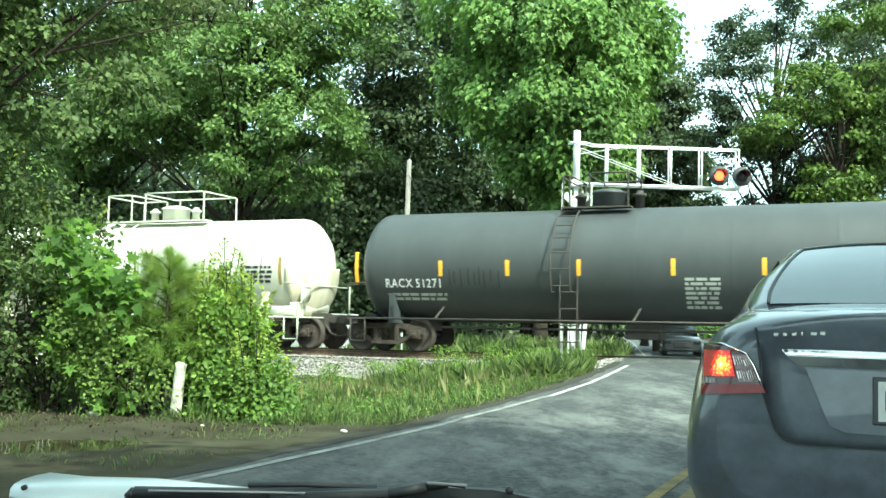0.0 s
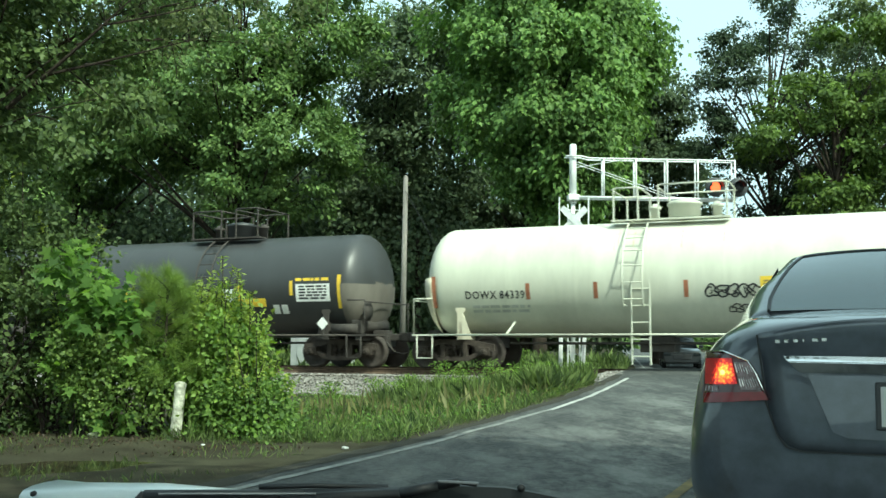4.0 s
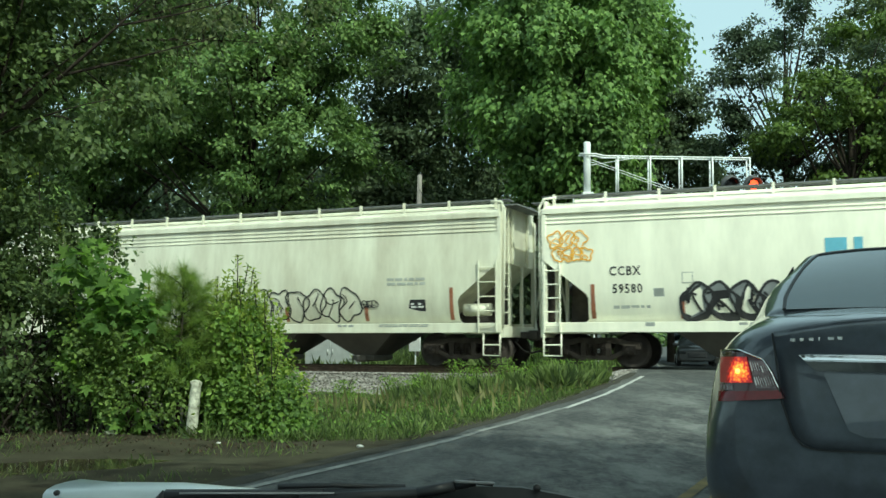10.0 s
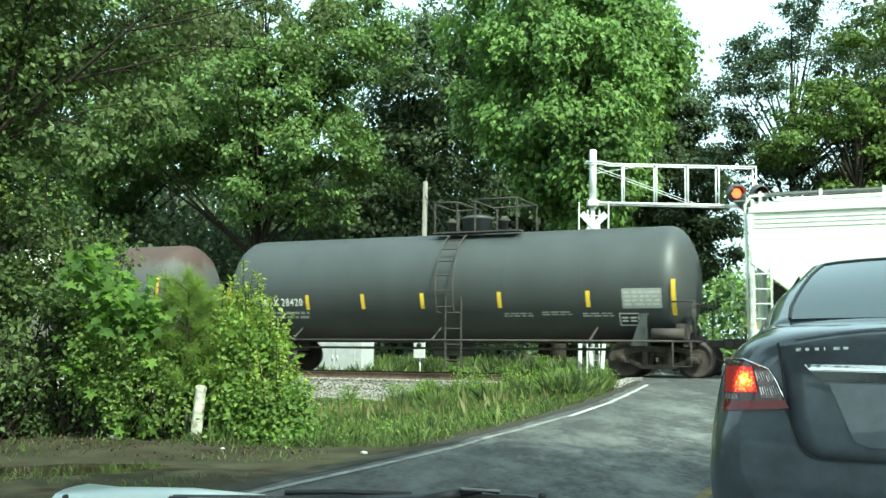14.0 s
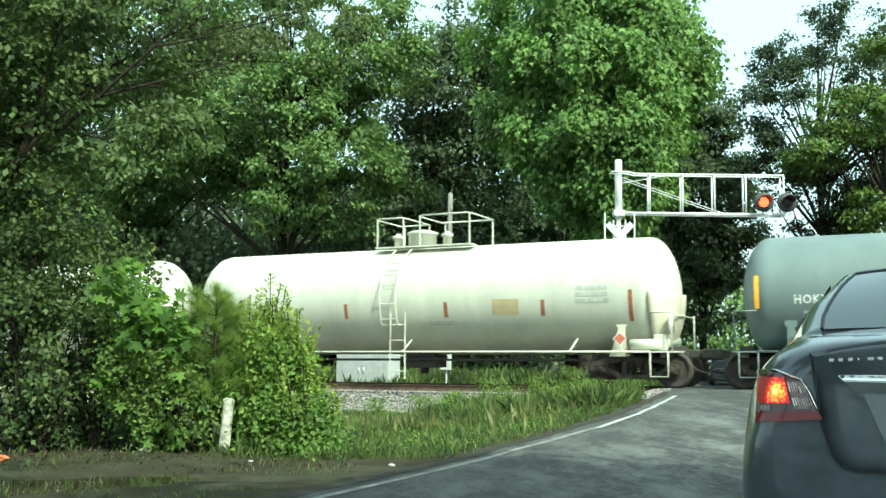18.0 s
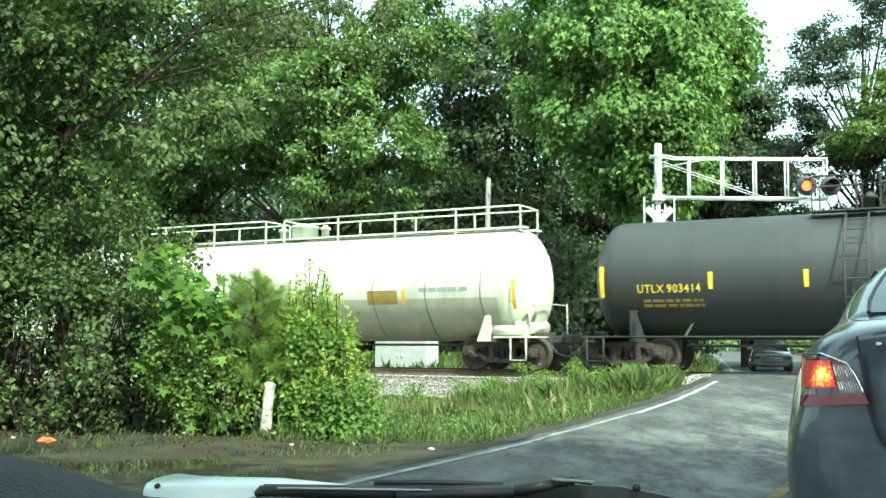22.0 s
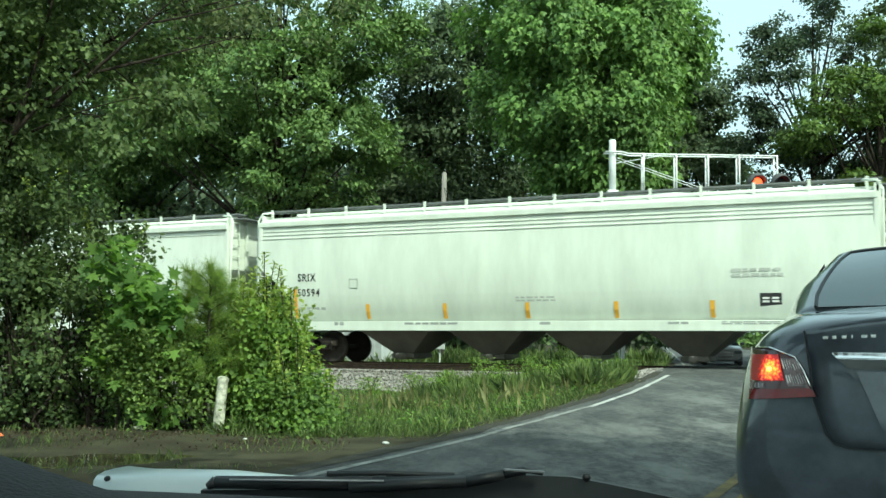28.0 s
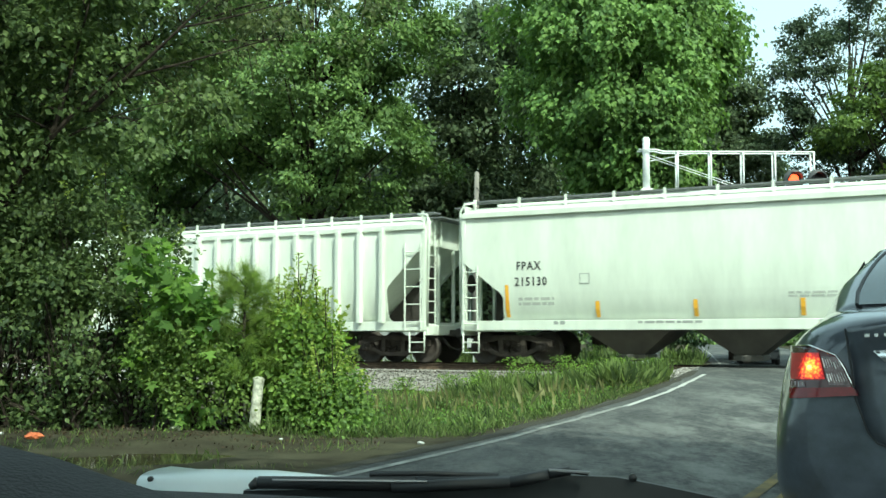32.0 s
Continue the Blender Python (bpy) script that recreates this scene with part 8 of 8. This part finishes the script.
for i in range(25):
    a = i / 24
    x = -0.352 + 1.35 * a
    zc = float(np.interp(x, [-0.36, -0.24, -0.1, 0.1, 0.185, 0.315, 1.1], [1.0095, 1.0095, 0.999, 0.996, 0.990, 0.980, 0.914]))
    lip = min(1.0, 0.35 + a * 14)
    rows.append([bm.verts.new((x, y, zc + dz * (lip if y < 1.05 else 1.0) - (1 - lip) * 0.004)) for y, dz in ((0.905, -0.03), (0.907, -0.012), (0.915, -0.003), (0.935, 0.0), (0.96, -0.003), (1.0, -0.012), (1.1, -0.04), (1.5, -0.16), (1.9, -0.3), (1.98, -0.42), (0.905, -0.42))])
for a, b in zip(rows, rows[1:]):
    for i in range(10):
        bm.faces.new((a[i], a[i + 1], b[i + 1], b[i])).smooth = True
bm.faces.new(rows[0]), bm.faces.new(rows[-1])
bmesh.ops.recalc_face_normals(bm, faces=bm.faces)
part("bonnet", bm, own_white, own, "white bonnet edge")
bm = bmesh.new()
rod(bm, (-0.338, 0.9, 1.005), (-0.338, 0.904, 1.005), 0.0024, 10)
part("washer_jet", bm, M["black"], own, "small black washer jet")

bm = bmesh.new()
plate(bm, [(-0.25, 0.95), (-0.25, 0.999), (-0.1, 1.004), (0.0, 1.013), (0.03, 1.017), (0.07, 1.016), (0.1, 1.011), (0.16, 0.9995), (0.2, 0.991), (0.25, 0.981), (0.28, 0.975), (0.28, 0.94), (0.26, 0.7), (-0.24, 0.7)], "y", 0.895, 0.885)
cowl = part("cowl_panel", bm, mat("black_cowl_plastic", (0.022, 0.024, 0.026), 0.55, vary=0.2, scale=12), own, "black plastic cowl")
bm = bmesh.new()
rod(bm, (0.083, 0.884, 1.0165), (0.083, 0.879, 1.0165), 0.0034, 12)
part("washer_jet", bm, M["black"], cowl)
worn_steel = mat("dull_wiper_steel", (0.22, 0.22, 0.225), 0.4, metal=0.4, vary=0.2)
wiper = thing("windscreen_wiper", "black windscreen wiper resting on the cowl", "wiper", m=pose(0, 0, 0))
bm = bmesh.new()
P = [(-0.243, 0.88, 1.003), (-0.236, 0.88, 1.007), (-0.1, 0.878, 1.0085), (-0.02, 0.878, 1.012), (0.0, 0.878, 1.013)]
for (a, b), r0, r1 in zip(zip(P, P[1:]), (0.003, 0.0055, 0.006, 0.005), (0.0055, 0.006, 0.005, 0.003)):
    rod(bm, a, b, r0, 8, r1)
part("blade", bm, M["black"], wiper)
bm = bmesh.new()
tube(bm, [(-0.222, 0.872, 1.0105), (-0.09, 0.87, 1.012)], 0.0012, 5)
part("blade_spine", bm, worn_steel, wiper)
bm = bmesh.new()
tube(bm, [(-0.14, 0.882, 1.0155), (-0.09, 0.882, 1.017), (-0.03, 0.882, 1.016)], 0.0026, 6)
part("spoiler", bm, M["black"], wiper)
bm = bmesh.new()
Q = [(-0.12, 0.874, 1.006), (-0.02, 0.874, 1.012), (0.012, 0.874, 1.019), (0.03, 0.874, 1.0225), (0.045, 0.874, 1.0205)]
for (a, b), r in zip(zip(Q, Q[1:]), (0.005, 0.005, 0.004, 0.0022)):
    rod(bm, a, b, r, 8)
part("arm", bm, M["black"], wiper)
bm = bmesh.new()
rod(bm, (0.012, 0.868, 1.0235), (0.046, 0.868, 1.022), 0.0013, 6)
part("arm_edge", bm, worn_steel, wiper)

bm = bmesh.new()
rows = []
for i in range(31):
    x = -0.33 + 1.25 * i / 30
    ztop = 1.004 - 0.022 * (x + 0.29)
    rows.append([bm.verts.new((x, y, ztop + dz)) for y, dz in ((0.858, -0.10), (0.856, -0.004), (0.845, 0.0), (0.80, -0.003), (0.65, -0.03), (0.5, -0.08), (0.42, -0.2), (0.42, -0.4), (0.858, -0.4))])
for a, b in zip(rows, rows[1:]):
    for i in range(8):
        bm.faces.new((a[i], a[i + 1], b[i + 1], b[i])).smooth = True
bm.faces.new(rows[0]), bm.faces.new(rows[-1])
bmesh.ops.recalc_face_normals(bm, faces=bm.faces)
part("dashboard", bm, dash_grey, own, "dark grey grained dashboard top")
bm = bmesh.new()
arc = [(-0.62, 1.10), (-0.45, 1.095), (-0.33, 1.088), (-0.272, 1.081), (-0.243, 1.075), (-0.214, 1.066), (-0.174, 1.055), (-0.131, 1.042), (-0.09, 1.02), (-0.06, 0.98)]
rows = []
for x, z in arc:
    rows.append([bm.verts.new((x, y, z + dz)) for y, dz in ((0.56, -0.12), (0.535, -0.012), (0.50, 0.0), (0.47, -0.003), (0.40, -0.02), (0.38, -0.06), (0.38, -0.35), (0.56, -0.35))])
for a, b in zip(rows, rows[1:]):
    for i in range(7):
        bm.faces.new((a[i], a[i + 1], b[i + 1], b[i])).smooth = True
bm.faces.new(rows[0]), bm.faces.new(rows[-1])
bmesh.ops.recalc_face_normals(bm, faces=bm.faces)
part("instrument_hood", bm, dash_grey, own, "dark grey hood over the instruments")


# its roof, pillars, doors and tail close the cabin round the eye
bm = bmesh.new()
rows = []
for y, z, w in ((0.34, 1.385, 0.58), (0.1, 1.43, 0.62), (-0.5, 1.46, 0.64), (-1.0, 1.43, 0.62), (-1.3, 1.38, 0.58)):
    rows.append([bm.verts.new((0.42 + w * k, y, z - 0.06 * k * k + dz)) for dz in (0, -0.04) for k in ((-1, -0.6, 0, 0.6, 1) if dz == 0 else (1, 0.6, 0, -0.6, -1))])
for a, b in zip(rows, rows[1:]):
    for i in range(10):
        bm.faces.new((a[i], a[(i + 1) % 10], b[(i + 1) % 10], b[i])).smooth = True
bm.faces.new(rows[0]), bm.faces.new(rows[-1])
bmesh.ops.recalc_face_normals(bm, faces=bm.faces)
part("roof", bm, own_white, own)
for k in (-1, 1):
    for foot, head, r in (((0.88, 0.48, 0.9), (0.6, 0.28, 1.34), 0.03), ((0.86, -0.5, 0.9), (0.63, -0.45, 1.39), 0.035), ((0.8, -1.95, 0.9), (0.58, -1.28, 1.34), 0.05)):
        bm = bmesh.new()
        rod(bm, (0.42 + k * foot[0], foot[1], foot[2]), (0.42 + k * head[0], head[1], head[2]), r, 8)
        part("pillar", bm, own_white, own)
    for y0, y1 in ((-0.49, 0.6), (-1.7, -0.51)):
        bm = bmesh.new()
        box(bm, 0.42 + k * 0.87 - 0.03, 0.42 + k * 0.87 + 0.03, y0, y1, 0.4, 0.92, 0.02)
        d = part("door", bm, own_white, own)
        bm = bmesh.new()
        box(bm, 0.42 + k * 0.91 - 0.012, 0.42 + k * 0.91 + 0.012, y0 + 0.12, y0 + 0.32, 0.8, 0.83, 0.008)
        part("door_handle", bm, own_white, d)
bm = bmesh.new()
box(bm, -0.4, 1.24, -2.55, -1.72, 0.4, 0.92, 0.08)
part("boot", bm, own_white, own)


# ---- movement ----
def motions():
    # the cars roll along the track
    for car, mid in CARS:
        ts = {0.0, 32.0}
        t = 0.0
        while t <= 32.0:
            if abs(train_u(t) + mid) < 75:
                ts.add(round(t, 2))
            t += 1.0
        rows = []
        for t in sorted(ts):
            u = train_u(t) + mid
            x, y = xy_of(u, 0)
            g = (track_z(u + 1) - track_z(u - 1)) / 2
            rows.append((t, pose(x, y, track_z(u), 0, -math.degrees(math.atan(g)), -23.0)))
        walk(car, rows)
    # the wheels turn while their car is near the crossing, and rest out of sight
    where = {car.name: mid for car, mid in CARS}
    for car, axle in WHEELS:
        mid = where[car.name]
        fs = [f for f in range(0, 961) if abs(train_u(f / 30) + mid) < 27]
        if not fs:
            continue
        x, y, z = axle.location

        def turned(f):
            return pose(x, y, z, 0, math.degrees(train_u(f / 30) / 0.457) % 360, 0)
        rows = [(f / 30, turned(f)) for f in fs]
        if fs[0] > 0:
            rows.insert(0, (0.0, turned(fs[0])))
        if fs[-1] < 960:
            rows.append((32.0, turned(fs[-1])))
        walk(axle, rows)

    # added covers swing so the lamps flash in turn, 0.78 s and 0.61 s of each cycle
    for sh, first in ADDED_COVERS:
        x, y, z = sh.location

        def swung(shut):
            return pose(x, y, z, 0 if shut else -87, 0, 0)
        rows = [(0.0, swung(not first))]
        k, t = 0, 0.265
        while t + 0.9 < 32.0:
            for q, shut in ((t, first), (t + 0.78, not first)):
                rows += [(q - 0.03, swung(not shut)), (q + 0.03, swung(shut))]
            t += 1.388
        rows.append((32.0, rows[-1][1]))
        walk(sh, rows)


motions()
